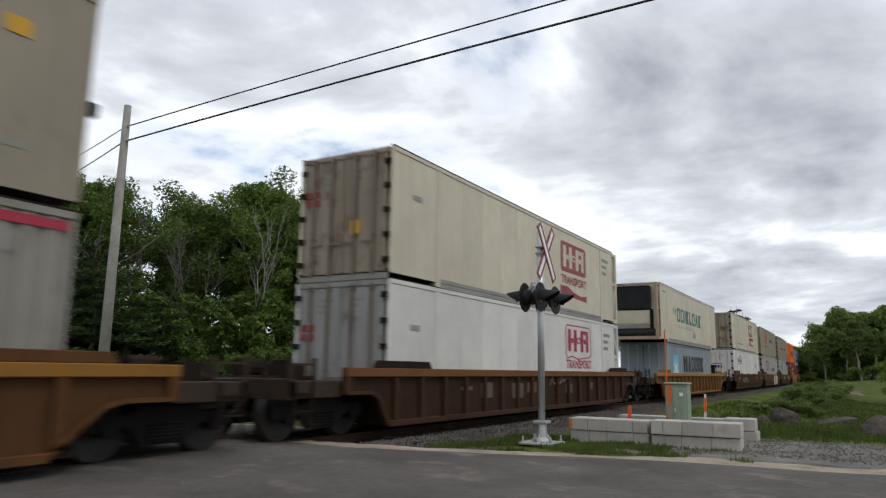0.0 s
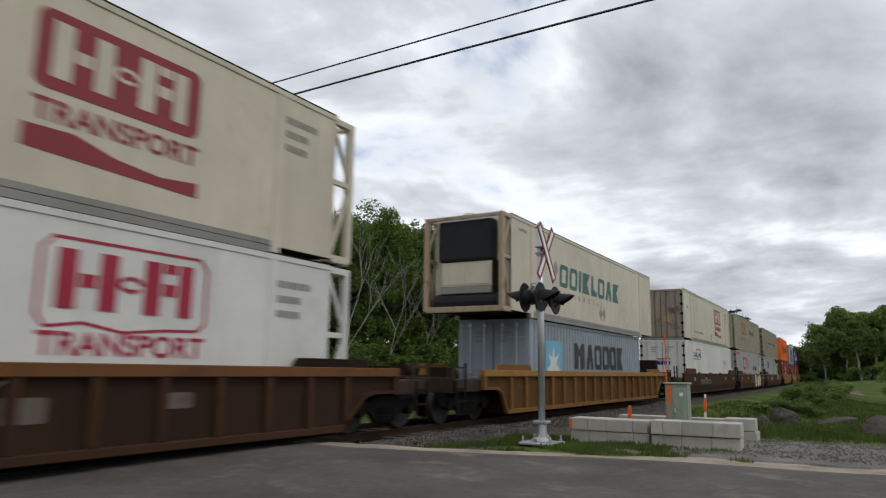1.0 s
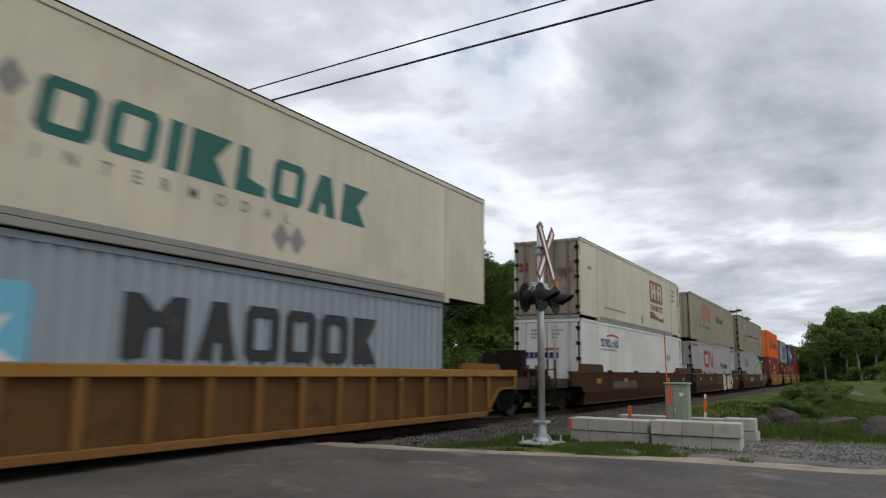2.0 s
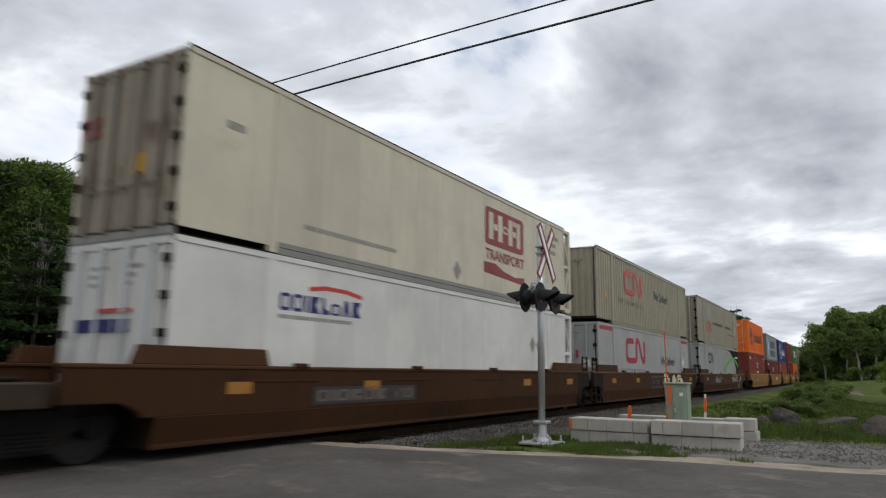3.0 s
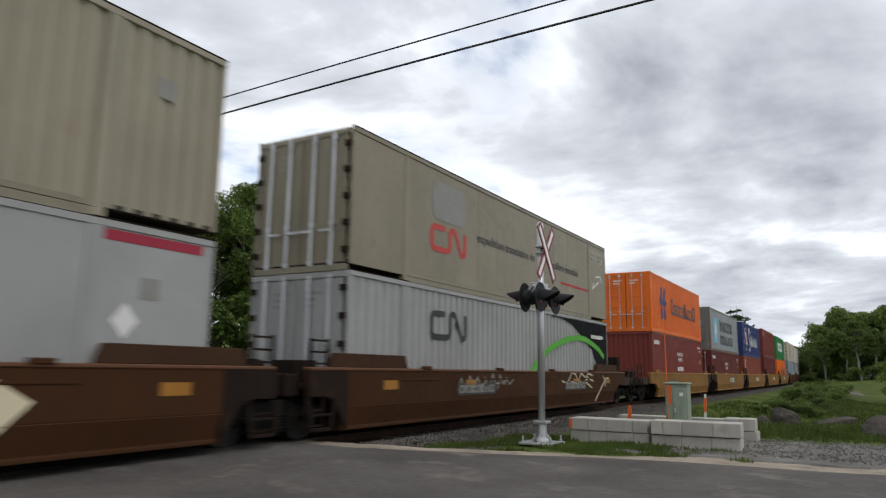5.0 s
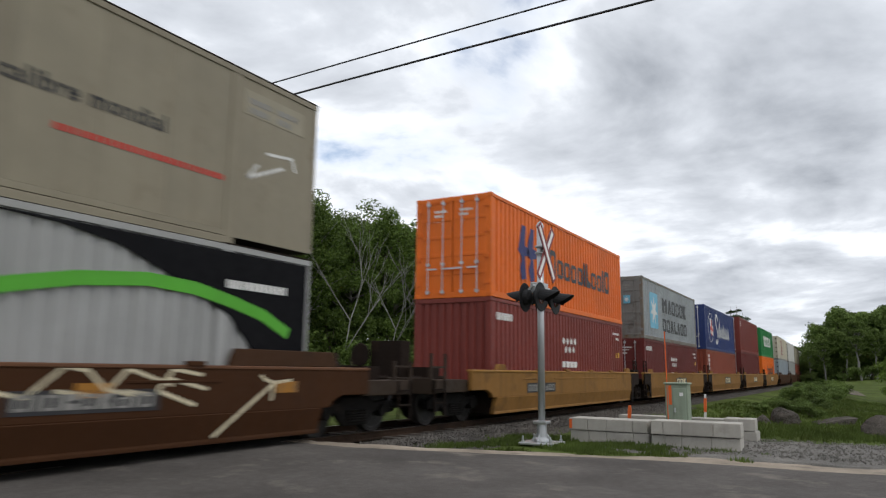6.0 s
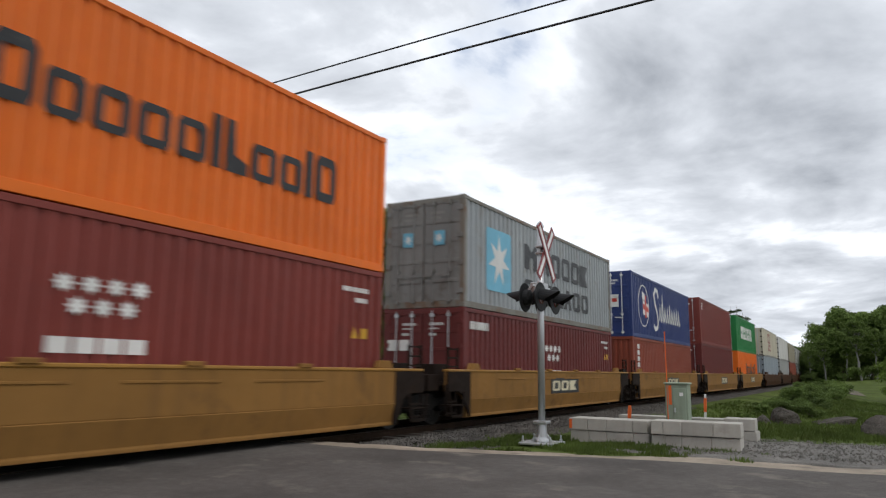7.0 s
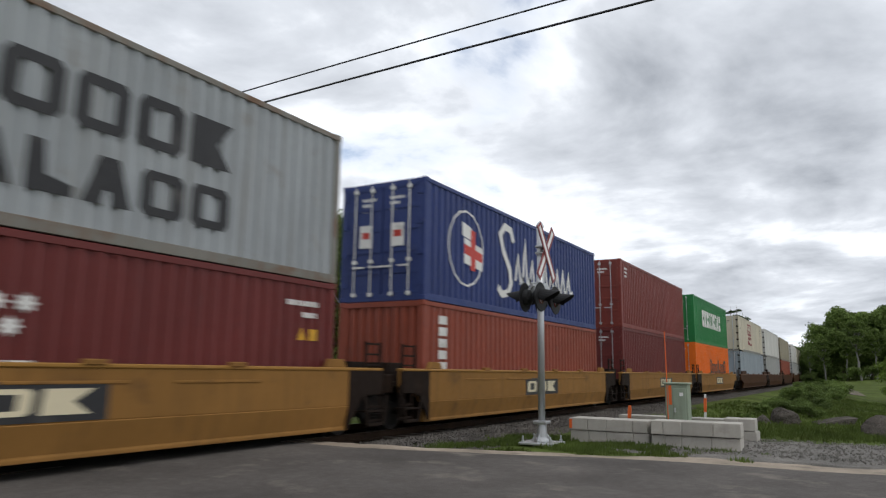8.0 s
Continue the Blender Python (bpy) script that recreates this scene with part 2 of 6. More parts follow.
# ---- building blocks ----
class Geo:
    """gathers vertices and faces of one mesh"""

    def __init__(self):
        self.v, self.f = [], []

    def add(self, vs, fs):
        n = len(self.v)
        self.v += [tuple(p) for p in vs]
        self.f += [tuple(i + n for i in f) for f in fs]
        return self

    def box(self, x0, x1, y0, y1, z0, z1):
        return self.add([(x0, y0, z0), (x1, y0, z0), (x1, y1, z0), (x0, y1, z0), (x0, y0, z1), (x1, y0, z1), (x1, y1, z1), (x0, y1, z1)],
                        [(0, 3, 2, 1), (4, 5, 6, 7), (0, 1, 5, 4), (1, 2, 6, 5), (2, 3, 7, 6), (3, 0, 4, 7)])

    def bar(self, a, b, w, h=None, up=(0, 0, 1)):
        """a rectangular bar from a to b"""
        a, b = Vector(a), Vector(b)
        d = (b - a).normalized()
        u = Vector(up)
        if abs(d.dot(u)) > 0.95:
            u = Vector((0, 1, 0))
        s = d.cross(u).normalized()
        u = s.cross(d)
        s, u = s * w / 2, u * (h or w) / 2
        return self.add([a - s - u, a + s - u, a + s + u, a - s + u, b - s - u, b + s - u, b + s + u, b - s + u],
                        [(0, 1, 2, 3), (7, 6, 5, 4), (0, 4, 5, 1), (1, 5, 6, 2), (2, 6, 7, 3), (3, 7, 4, 0)])

    def tube(self, pts, radii, n=8, caps=True):
        """a round tube through points"""
        rings, pts = [], [Vector(p) for p in pts]
        base = len(self.v)
        for i, p in enumerate(pts):
            d = (pts[min(i + 1, len(pts) - 1)] - pts[max(i - 1, 0)]).normalized()
            u = Vector((0, 0, 1)) if abs(d.z) < 0.9 else Vector((1, 0, 0))
            s = d.cross(u).normalized()
            u = s.cross(d)
            r = radii[i] if isinstance(radii, (list, tuple)) else radii
            for k in range(n):
                a = 2 * math.pi * k / n
                self.v.append(tuple(p + s * (r * math.cos(a)) + u * (r * math.sin(a))))
        for i in range(len(pts) - 1):
            for k in range(n):
                j = (k + 1) % n
                self.f.append((base + i * n + k, base + i * n + j, base + (i + 1) * n + j, base + (i + 1) * n + k))
        if caps:
            self.f.append(tuple(base + k for k in reversed(range(n))))
            self.f.append(tuple(base + (len(pts) - 1) * n + k for k in range(n)))
        return self

    def prism(self, outline, y0, y1):
        """an outline of (x, z) pushed from y0 to y1"""
        n = len(outline)
        vs = [(x, y0, z) for x, z in outline] + [(x, y1, z) for x, z in outline]
        return self.add(vs, [tuple(range(n)), tuple(reversed(range(n, 2 * n)))] + [(i, i + n, (i + 1) % n + n, (i + 1) % n) for i in range(n)])

    def prism_x(self, outline, x0, x1):
        """an outline of (y, z) pushed from x0 to x1"""
        n = len(outline)
        vs = [(x0, y, z) for y, z in outline] + [(x1, y, z) for y, z in outline]
        return self.add(vs, [tuple(range(n)), tuple(reversed(range(n, 2 * n)))] + [(i, i + n, (i + 1) % n + n, (i + 1) % n) for i in range(n)])

    def moved(self, m):
        self.v = [tuple(m @ Vector(p)) for p in self.v]
        return self

    def mesh(self, name, material, bevel=0.0, smooth=False):
        me = bpy.data.meshes.new(name)
        me.from_pydata(self.v, [], self.f)
        bm = bmesh.new()
        bm.from_mesh(me)
        if len(bm.verts) < 6000:
            bmesh.ops.recalc_face_normals(bm, faces=bm.faces)
        if bevel:
            sharp = [e for e in bm.edges if len(e.link_faces) == 2 and e.calc_face_angle(0) > 0.6]
            bmesh.ops.bevel(bm, geom=sharp, offset=bevel, segments=2 if bevel > 0.015 else 1, profile=0.6, affect="EDGES", clamp_overlap=True)
        bm.to_mesh(me)
        bm.free()
        if smooth:
            me.shade_smooth()
        me.materials.append(material)
        return me


def part(name, geo, material, parent=None, label="", bevel=0.0, smooth=False):
    me = geo.mesh(name, material, bevel, smooth) if isinstance(geo, Geo) else geo
    if material and not me.materials:
        me.materials.append(material)
    ob = new(name, me)
    ob.parent = parent
    if label:
        ob["label"] = label
    return ob


def thing(name, label, category, group="", m=None):
    ob = tagged(new(name), label, category, group)
    ob.empty_display_size = 0.3
    if m is not None:
        ob.matrix_basis = m
    return ob


def setting(name, geo, material, label, bevel=0.0, smooth=False):
    return tagged(part(name, geo, material, None, label, bevel, smooth), kind="structure")


# ---- the ground: one sheet to the horizon ----
ROAD_L, ROAD_R = 4.6, 12.35


def smooth_step(a, b, x):
    t = min(1.0, max(0.0, (x - a) / (b - a)))
    return t * t * (3 - 2 * t)


def ground_z(x, y):
    """height of the land"""
    _, cy, _ = track(x)
    d = abs(y - cy)
    bed = -0.10 * (1 - smooth_step(1.9, 3.2, d))
    away = smooth_step(2.5, 5.0, d)
    lumps = 0.10 * noise.noise((x * 0.13, y * 0.13, 0.3)) + 0.04 * noise.noise((x * 0.5, y * 0.5, 4.0))
    off_road = smooth_step(1.0, 4.0, max(ROAD_L - x, x - ROAD_R)) if -40 < y < 80 else 1.0
    z = lumps * away * off_road - 0.03
    # ditch and bank between the track and the meadow
    if x > 17:
        run = smooth_step(17, 26, x)
        z -= 0.35 * run * math.exp(-((y - cy + 5.6) / 1.5) ** 2)
        z += 0.45 * run * math.exp(-((y - cy + 7.6) / 1.6) ** 2) * (0.6 + 0.8 * noise.noise((x * 0.2, 3.0, 1.0)))
    # land rises into the woods behind the track, and far off
    z += 3.0 * smooth_step(18, 60, y - cy) + 16 * smooth_step(60, 260, y - cy) * smooth_step(20, 120, x)
    z += 0.9 * smooth_step(45, 160, x) * smooth_step(3, 14, cy - y)
    return z + bed


def spaced(lo, hi, dense_lo, dense_hi, fine, growth=1.16):
    out, s, x = [], fine, dense_hi
    for k in range(int((dense_hi - dense_lo) / fine) + 1):
        out.append(dense_lo + k * fine)
    x = out[-1]
    while x < hi:
        s *= growth
        x += s
        out.append(x)
    s, x = fine, dense_lo
    while x > lo:
        s *= growth
        x -= s
        out.insert(0, x)
    return out


def build_ground():
    xs, ys = spaced(-3000, 4000, 0, 60, 0.5), spaced(-3000, 3500, -4, 30, 0.45)
    g = Geo()
    g.v = [(x, y, ground_z(x, y)) for y in ys for x in xs]
    w = len(xs)
    g.f = [(j * w + i, j * w + i + 1, (j + 1) * w + i + 1, (j + 1) * w + i) for j in range(len(ys) - 1) for i in range(w - 1)]
    setting("ground", g, M["grass"], "green meadow with short rough grass", smooth=True)


def strip(name, material, label, edges, ys, lift, cols=14, rag=0.0, seed=0):
    """a sheet between two edges given as functions of y, riding on a height"""
    g = Geo()
    for y in ys:
        a, b = edges(y)
        a += rag * noise.noise((y * 0.9, seed, 0)) + 0.5 * rag * noise.noise((y * 3.1, seed, 5))
        b += rag * noise.noise((y * 0.9, seed, 9)) + 0.5 * rag * noise.noise((y * 3.1, seed, 7))
        for k in range(cols):
            x = a + (b - a) * k / (cols - 1)
            g.v.append((x, y, lift(x, y, k / (cols - 1))))
    n = len(ys)
    g.f = [(j * cols + i, j * cols + i + 1, (j + 1) * cols + i + 1, (j + 1) * cols + i) for j in range(n - 1) for i in range(cols - 1)]
    return setting(name, g, material, label, smooth=True)


def road_z(x, y):
    d = abs(y - CY)
    return 0.012 + 0.125 * (1 - smooth_step(1.4, 6.5, d)) + 0.012 * noise.noise((x * 0.4, y * 0.4, 2.0)) + 0.05 * (1 - ((x - 8.5) / 4.5) ** 2)


def road_edges(y):
    r = 12.45 + 0.35 * smooth_step(2.0, -1.0, y) - 2.8 * smooth_step(2.5, 8.0, y) * (1 - smooth_step(9.7, 11.6, y))
    return 3.4 - 1.0 * smooth_step(3, 8, y), r


def build_road():
    ys = [-60 + 2.0 * k for k in range(26)] + [-8 + 0.22 * k for k in range(150)] + [26 + 2.5 * k for k in range(40)]
    strip("pavement_shoulder", M["sand"], "strip of pale sandy gravel along the asphalt", lambda y: (road_edges(y)[0] - 0.9, road_edges(y)[1] + 0.7 + 0.9 * smooth_step(4.5, 1.0, y) + 0.3),
          ys, lambda x, y, k: max(ground_z(x, y), road_z(x, y) - 0.03) - (0.10 if k in (0, 1) else 0.0) + 0.006, 22, 0.42, 3)
    strip("road", M["asphalt"], "worn grey asphalt road over the level crossing", road_edges, ys, lambda x, y, k: max(ground_z(x, y) + 0.008, road_z(x, y)) - (0.07 if k in (0, 1) else 0), 30, 0.10, 1)
    # gravel yard beside the road
    ys = [-12 + 0.3 * k for k in range(58)]
    strip("gravel_yard", M["gravel"], "patch of loose grey crushed gravel", lambda y: (13.75 - 0.45 * smooth_step(4.2, 2.6, y) + 0.16 * max(0.0, -y), 17.4 - 0.25 * y),
          ys, lambda x, y, k: ground_z(x, y) + (-0.06 if k in (0, 1) or y > 4.9 else 0.035 + 0.02 * noise.noise((x * 2, y * 2, 0))), 30, 0.5, 8)
    # pale track across the meadow
    g = Geo()
    for k in range(41):
        f = k / 40
        x, y = 60 + 68 * f, 0.7 + 6.0 * f ** 1.2
        for q in range(5):
            yy = y + (q - 2) * 0.5 + 0.25 * noise.noise((x * 0.4, q, 2))
            g.v.append((x, yy, ground_z(x, yy) + 0.03))
    g.f = [(k * 5 + q, k * 5 + q + 1, k * 5 + q + 6, k * 5 + q + 5) for k in range(40) for q in range(4)]
    setting("footpath", g, M["dirt"], "pale gravel track across the meadow", smooth=True)
    # asphalt lips along the rails
    for name, a, b in (("crossing_panel", CY - 0.66, CY + 0.66),):
        g = Geo().box(1.6, 11.2, a, b, -0.05, RAIL - 0.012)
        setting(name, g, M["asphalt"], "asphalt infill between the rails of the crossing", 0.01)


def build_track():
    pts = [-60 + 3.0 * k for k in range(160)]
    for name, side in (("rail_near", -0.7535), ("rail_far", 0.7535)):
        g = Geo()
        prof = [(-0.07, -0.16), (0.07, -0.16), (0.07, -0.145), (0.012, -0.125), (0.012, -0.04), (0.036, -0.03), (0.036, 0), (-0.036, 0), (-0.036, -0.03), (-0.012, -0.04), (-0.012, -0.125), (-0.07, -0.145)]
        n = len(prof)
        for s in pts:
            x, y, _ = track(s)
            g.v += [(x, y + side + a, RAIL + b) for a, b in prof]
        g.f = [(i * n + k, i * n + (k + 1) % n, (i + 1) * n + (k + 1) % n, (i + 1) * n + k) for i in range(len(pts) - 1) for k in range(n)]
        setting(name, g, M["railside"], "worn steel rail with a polished head")
        head = Geo()
        for s in pts:
            x, y, _ = track(s)
            head.v += [(x, y + side - 0.028, RAIL + 0.0012), (x, y + side + 0.028, RAIL + 0.0012)]
        head.f = [(2 * i, 2 * i + 1, 2 * i + 3, 2 * i + 2) for i in range(len(pts) - 1)]
        setting(name + "_head", head, M["steel"], "polished running surface of the rail")
    # ballast bed, broken where the road crosses
    for a, b, name in ((12.2, 420.0, "ballast_bed"), (-60.0, 1.6, "ballast_bed_west")):
        g, prof = Geo(), [(-3.1, -0.55), (-2.5, -0.14), (-1.6, 0.02), (-0.8, 0.03), (0.8, 0.03), (1.6, 0.02), (2.5, -0.14), (3.1, -0.55)]
        n = max(2, int((b - a) / 1.0))
        for i in range(n + 1):
            x, y, _ = track(a + (b - a) * i / n)
            g.v += [(x, y + u, v + 0.05 * noise.noise((x * 0.8, u * 2, 0)) + (-0.02 if i else -0.3)) for u, v in prof]
        w = len(prof)
        g.f = [(i * w + k, i * w + k + 1, (i + 1) * w + k + 1, (i + 1) * w + k) for i in range(n) for k in range(w - 1)]
        setting(name, g, M["ballast"], "grey crushed-stone ballast under the track", smooth=True)
    tie = Geo().box(-0.115, 0.115, -1.3, 1.3, -0.18, 0).mesh("tie", M["tie"], 0.012)
    bed = tagged(new("track_ties"), "dark creosoted wooden ties in the ballast", kind="structure")
    for k in range(150):
        s = 12.6 + 0.53 * k
        x, y, a = track(s)
        ob = part("tie", tie, None, bed)
        ob.matrix_basis = pose(x, y, 0.035 + random.uniform(-0.01, 0.005), 0, 0, a + random.uniform(-1, 1))


build_ground()
build_road()
build_track()


# ---- paints of the train ----
def paints():
    P = {}
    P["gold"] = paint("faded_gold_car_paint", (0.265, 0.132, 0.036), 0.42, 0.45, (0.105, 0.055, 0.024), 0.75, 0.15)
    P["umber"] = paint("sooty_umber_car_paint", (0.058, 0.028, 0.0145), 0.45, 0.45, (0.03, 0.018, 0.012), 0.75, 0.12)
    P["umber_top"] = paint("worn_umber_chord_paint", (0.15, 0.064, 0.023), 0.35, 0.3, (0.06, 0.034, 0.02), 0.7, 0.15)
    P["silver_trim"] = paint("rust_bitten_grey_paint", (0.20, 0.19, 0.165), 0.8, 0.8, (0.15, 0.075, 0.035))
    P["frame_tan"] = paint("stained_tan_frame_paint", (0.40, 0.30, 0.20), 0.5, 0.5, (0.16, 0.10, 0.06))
    # gold, umber, ochre panels: grime plus painted shade between ribs and under the chord
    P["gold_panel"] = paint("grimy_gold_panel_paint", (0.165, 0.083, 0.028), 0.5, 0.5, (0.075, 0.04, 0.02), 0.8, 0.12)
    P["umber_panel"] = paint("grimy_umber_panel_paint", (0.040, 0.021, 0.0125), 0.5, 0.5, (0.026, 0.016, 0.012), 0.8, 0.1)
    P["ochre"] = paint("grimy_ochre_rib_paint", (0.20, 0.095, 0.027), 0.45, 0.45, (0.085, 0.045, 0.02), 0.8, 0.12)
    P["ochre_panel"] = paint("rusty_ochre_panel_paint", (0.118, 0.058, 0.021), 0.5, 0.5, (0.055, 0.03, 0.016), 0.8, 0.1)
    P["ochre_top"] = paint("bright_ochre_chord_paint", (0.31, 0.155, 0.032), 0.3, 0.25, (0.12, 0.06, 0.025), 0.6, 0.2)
    # gold_top: sunlight on the chord is put into this lighter gold
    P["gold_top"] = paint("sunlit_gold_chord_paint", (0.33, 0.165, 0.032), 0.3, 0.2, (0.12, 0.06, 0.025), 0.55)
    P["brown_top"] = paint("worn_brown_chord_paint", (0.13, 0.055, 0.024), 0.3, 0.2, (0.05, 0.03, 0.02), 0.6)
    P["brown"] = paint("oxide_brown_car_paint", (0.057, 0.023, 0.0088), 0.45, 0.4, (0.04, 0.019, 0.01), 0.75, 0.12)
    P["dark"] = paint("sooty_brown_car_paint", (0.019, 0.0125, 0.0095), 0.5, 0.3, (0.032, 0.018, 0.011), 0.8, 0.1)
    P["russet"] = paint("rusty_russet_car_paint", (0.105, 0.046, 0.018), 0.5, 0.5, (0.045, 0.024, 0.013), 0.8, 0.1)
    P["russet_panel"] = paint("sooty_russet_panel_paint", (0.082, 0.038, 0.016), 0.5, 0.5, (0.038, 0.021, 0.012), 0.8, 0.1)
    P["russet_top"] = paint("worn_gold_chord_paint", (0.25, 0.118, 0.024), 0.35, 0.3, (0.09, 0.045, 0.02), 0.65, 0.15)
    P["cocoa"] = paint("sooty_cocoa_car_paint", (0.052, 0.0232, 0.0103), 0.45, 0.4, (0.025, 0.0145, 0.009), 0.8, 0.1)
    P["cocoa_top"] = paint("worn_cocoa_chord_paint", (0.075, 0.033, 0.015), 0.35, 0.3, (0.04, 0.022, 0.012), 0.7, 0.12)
    P["dusty"] = paint("dust_grey_container_paint", (0.265, 0.25, 0.22), 0.4, 0.4, (0.16, 0.13, 0.1))
    P["drab"] = paint("drab_tan_container_paint", (0.29, 0.25, 0.19), 0.35, 0.35, (0.18, 0.135, 0.09))
    P["silver_door"] = paint("grimy_grey_door_paint", (0.215, 0.21, 0.20), 0.55, 0.55, (0.10, 0.075, 0.055))
    P["cream"] = paint("chalky_cream_paint", (0.58, 0.525, 0.41), 0.22, 0.25, (0.34, 0.27, 0.18))
    P["white"] = paint("container_white_paint", (0.65, 0.635, 0.60), 0.18, 0.15, (0.42, 0.38, 0.32))
    P["door_grey"] = paint("dirty_door_paint", (0.31, 0.26, 0.20), 0.75, 0.8, (0.125, 0.075, 0.045))
    P["door_silver"] = paint("stained_silver_door_paint", (0.30, 0.295, 0.285), 0.55, 0.6, (0.15, 0.12, 0.095))
    P["door_bar"] = paint("grimy_door_bar_paint", (0.17, 0.14, 0.11), 0.5, 0.5, (0.08, 0.06, 0.05))
    P["tan"] = paint("tan_container_paint", (0.265, 0.232, 0.166), 0.35, 0.35, (0.18, 0.14, 0.09))
    P["beige"] = paint("beige_container_paint", (0.335, 0.30, 0.222), 0.22, 0.25, (0.30, 0.24, 0.16))
    P["pale"] = paint("pale_grey_paint", (0.345, 0.345, 0.335), 0.2, 0.2, (0.3, 0.28, 0.25))
    P["silver"] = paint("silver_grey_paint", (0.32, 0.34, 0.35), 0.3, 0.3, (0.20, 0.17, 0.13))
    P["blue_grey"] = paint("blue_grey_paint", (0.285, 0.325, 0.36), 0.25, 0.25, (0.2, 0.2, 0.2))
    P["orange"] = paint("vivid_orange_paint", (0.80, 0.165, 0.014), 0.12, 0.15, (0.36, 0.09, 0.02))
    P["maroon"] = paint("maroon_paint", (0.20, 0.038, 0.028), 0.22, 0.22, (0.09, 0.03, 0.025))
    P["wine"] = paint("dark_wine_paint", (0.14, 0.026, 0.023), 0.22, 0.22, (0.07, 0.022, 0.022))
    P["brick"] = paint("red_brown_paint", (0.26, 0.060, 0.034), 0.25, 0.25, (0.11, 0.04, 0.03))
    P["navy"] = paint("deep_blue_paint", (0.026, 0.045, 0.16), 0.2, 0.2, (0.05, 0.05, 0.08))
    P["green"] = paint("bright_green_paint", (0.022, 0.20, 0.055), 0.2, 0.2, (0.03, 0.09, 0.035))
    P["rail_paint"] = paint("sooty_ochre_paint", (0.032, 0.019, 0.0105), 0.45, 0.4, (0.05, 0.03, 0.02), 0.7)
    P["black"] = M["black"]
    P["jet"] = paint("jet_black_panel_paint", (0.008, 0.008, 0.0095), 0.2, 0.1, (0.018, 0.018, 0.018), 0.8, 0.1)
    P["ink"] = paint("faded_black_lettering", (0.03, 0.03, 0.032), 0.3, 0.1, (0.12, 0.11, 0.1))
    P["crimson"] = paint("crimson_lettering", (0.36, 0.022, 0.05), 0.15, 0.1)
    P["oxblood"] = paint("oxblood_lettering", (0.26, 0.035, 0.04), 0.2, 0.15)
    P["vermilion"] = paint("vermilion_lettering", (0.52, 0.05, 0.035), 0.15, 0.1)
    P["teal"] = paint("dark_teal_lettering", (0.02, 0.12, 0.10), 0.2, 0.15, (0.2, 0.2, 0.18))
    P["sky"] = paint("light_blue_panel", (0.17, 0.46, 0.62), 0.15, 0.1)
    P["lime"] = paint("lime_green_stripe", (0.10, 0.42, 0.035), 0.1, 0.1)
    P["indigo"] = paint("indigo_lettering", (0.02, 0.025, 0.14), 0.15, 0.1)
    P["mark"] = paint("white_lettering", (0.74, 0.73, 0.70), 0.25, 0.2)
    P["greymark"] = paint("grey_lettering", (0.26, 0.25, 0.23), 0.25, 0.2)
    P["yellow"] = paint("yellow_patch", (0.62, 0.34, 0.03), 0.2, 0.1)
    P["amber"] = paint("faded_amber_patch", (0.34, 0.15, 0.02), 0.35, 0.2)
    P["patch"] = paint("pale_faded_patch", (0.15, 0.125, 0.105), 0.6, 0.5, (0.06, 0.035, 0.02), 0.8, 0.1)
    P["foil"] = paint("cream_spray_paint", (0.66, 0.58, 0.40), 0.25, 0.1)
    P["zinc"] = M["galv"]
    return P


P = paints()


def ribbon(pts, width, y=-0.004, depth=0.003):
    """a flat stroke along points (x, z), standing proud of the side at y"""
    g, n = Geo(), len(pts)
    v = [Vector(p) for p in pts]
    lo, hi = [], []
    for i in range(n):
        d1 = (v[i] - v[i - 1]).normalized() if i else (v[1] - v[0]).normalized()
        d2 = (v[i + 1] - v[i]).normalized() if i < n - 1 else d1
        d = (d1 + d2).normalized()
        nrm = Vector((-d.y, d.x)) * (width / 2) / max(0.5, d.dot(d1))
        lo.append(v[i] - nrm)
        hi.append(v[i] + nrm)
    for yy in (y - depth, y + 0.002):
        g.v += [(q.x, yy, q.y) for q in lo] + [(q.x, yy, q.y) for q in hi]
    m = 2 * n
    for i in range(n - 1):
        g.f += [(i, i + 1, n + i + 1, n + i), (m + i, m + n + i, m + n + i + 1, m + i + 1), (i, m + i, m + i + 1, i + 1), (n + i, n + i + 1, m + n + i + 1, m + n + i)]
    g.f += [(0, n, m + n, m), (n - 1, m + n - 1, m + m - 1, m - 1)]
    return g


def rounded(x0, z0, x1, z1, r, n=5):
    out = []
    for cx, cz, a0 in ((x1 - r, z1 - r, 0), (x0 + r, z1 - r, 90), (x0 + r, z0 + r, 180), (x1 - r, z0 + r, 270)):
        for k in range(n + 1):
            a = radians(a0 + 90 * k / n)
            out.append((cx + r * math.cos(a), cz + r * math.sin(a)))
    return out


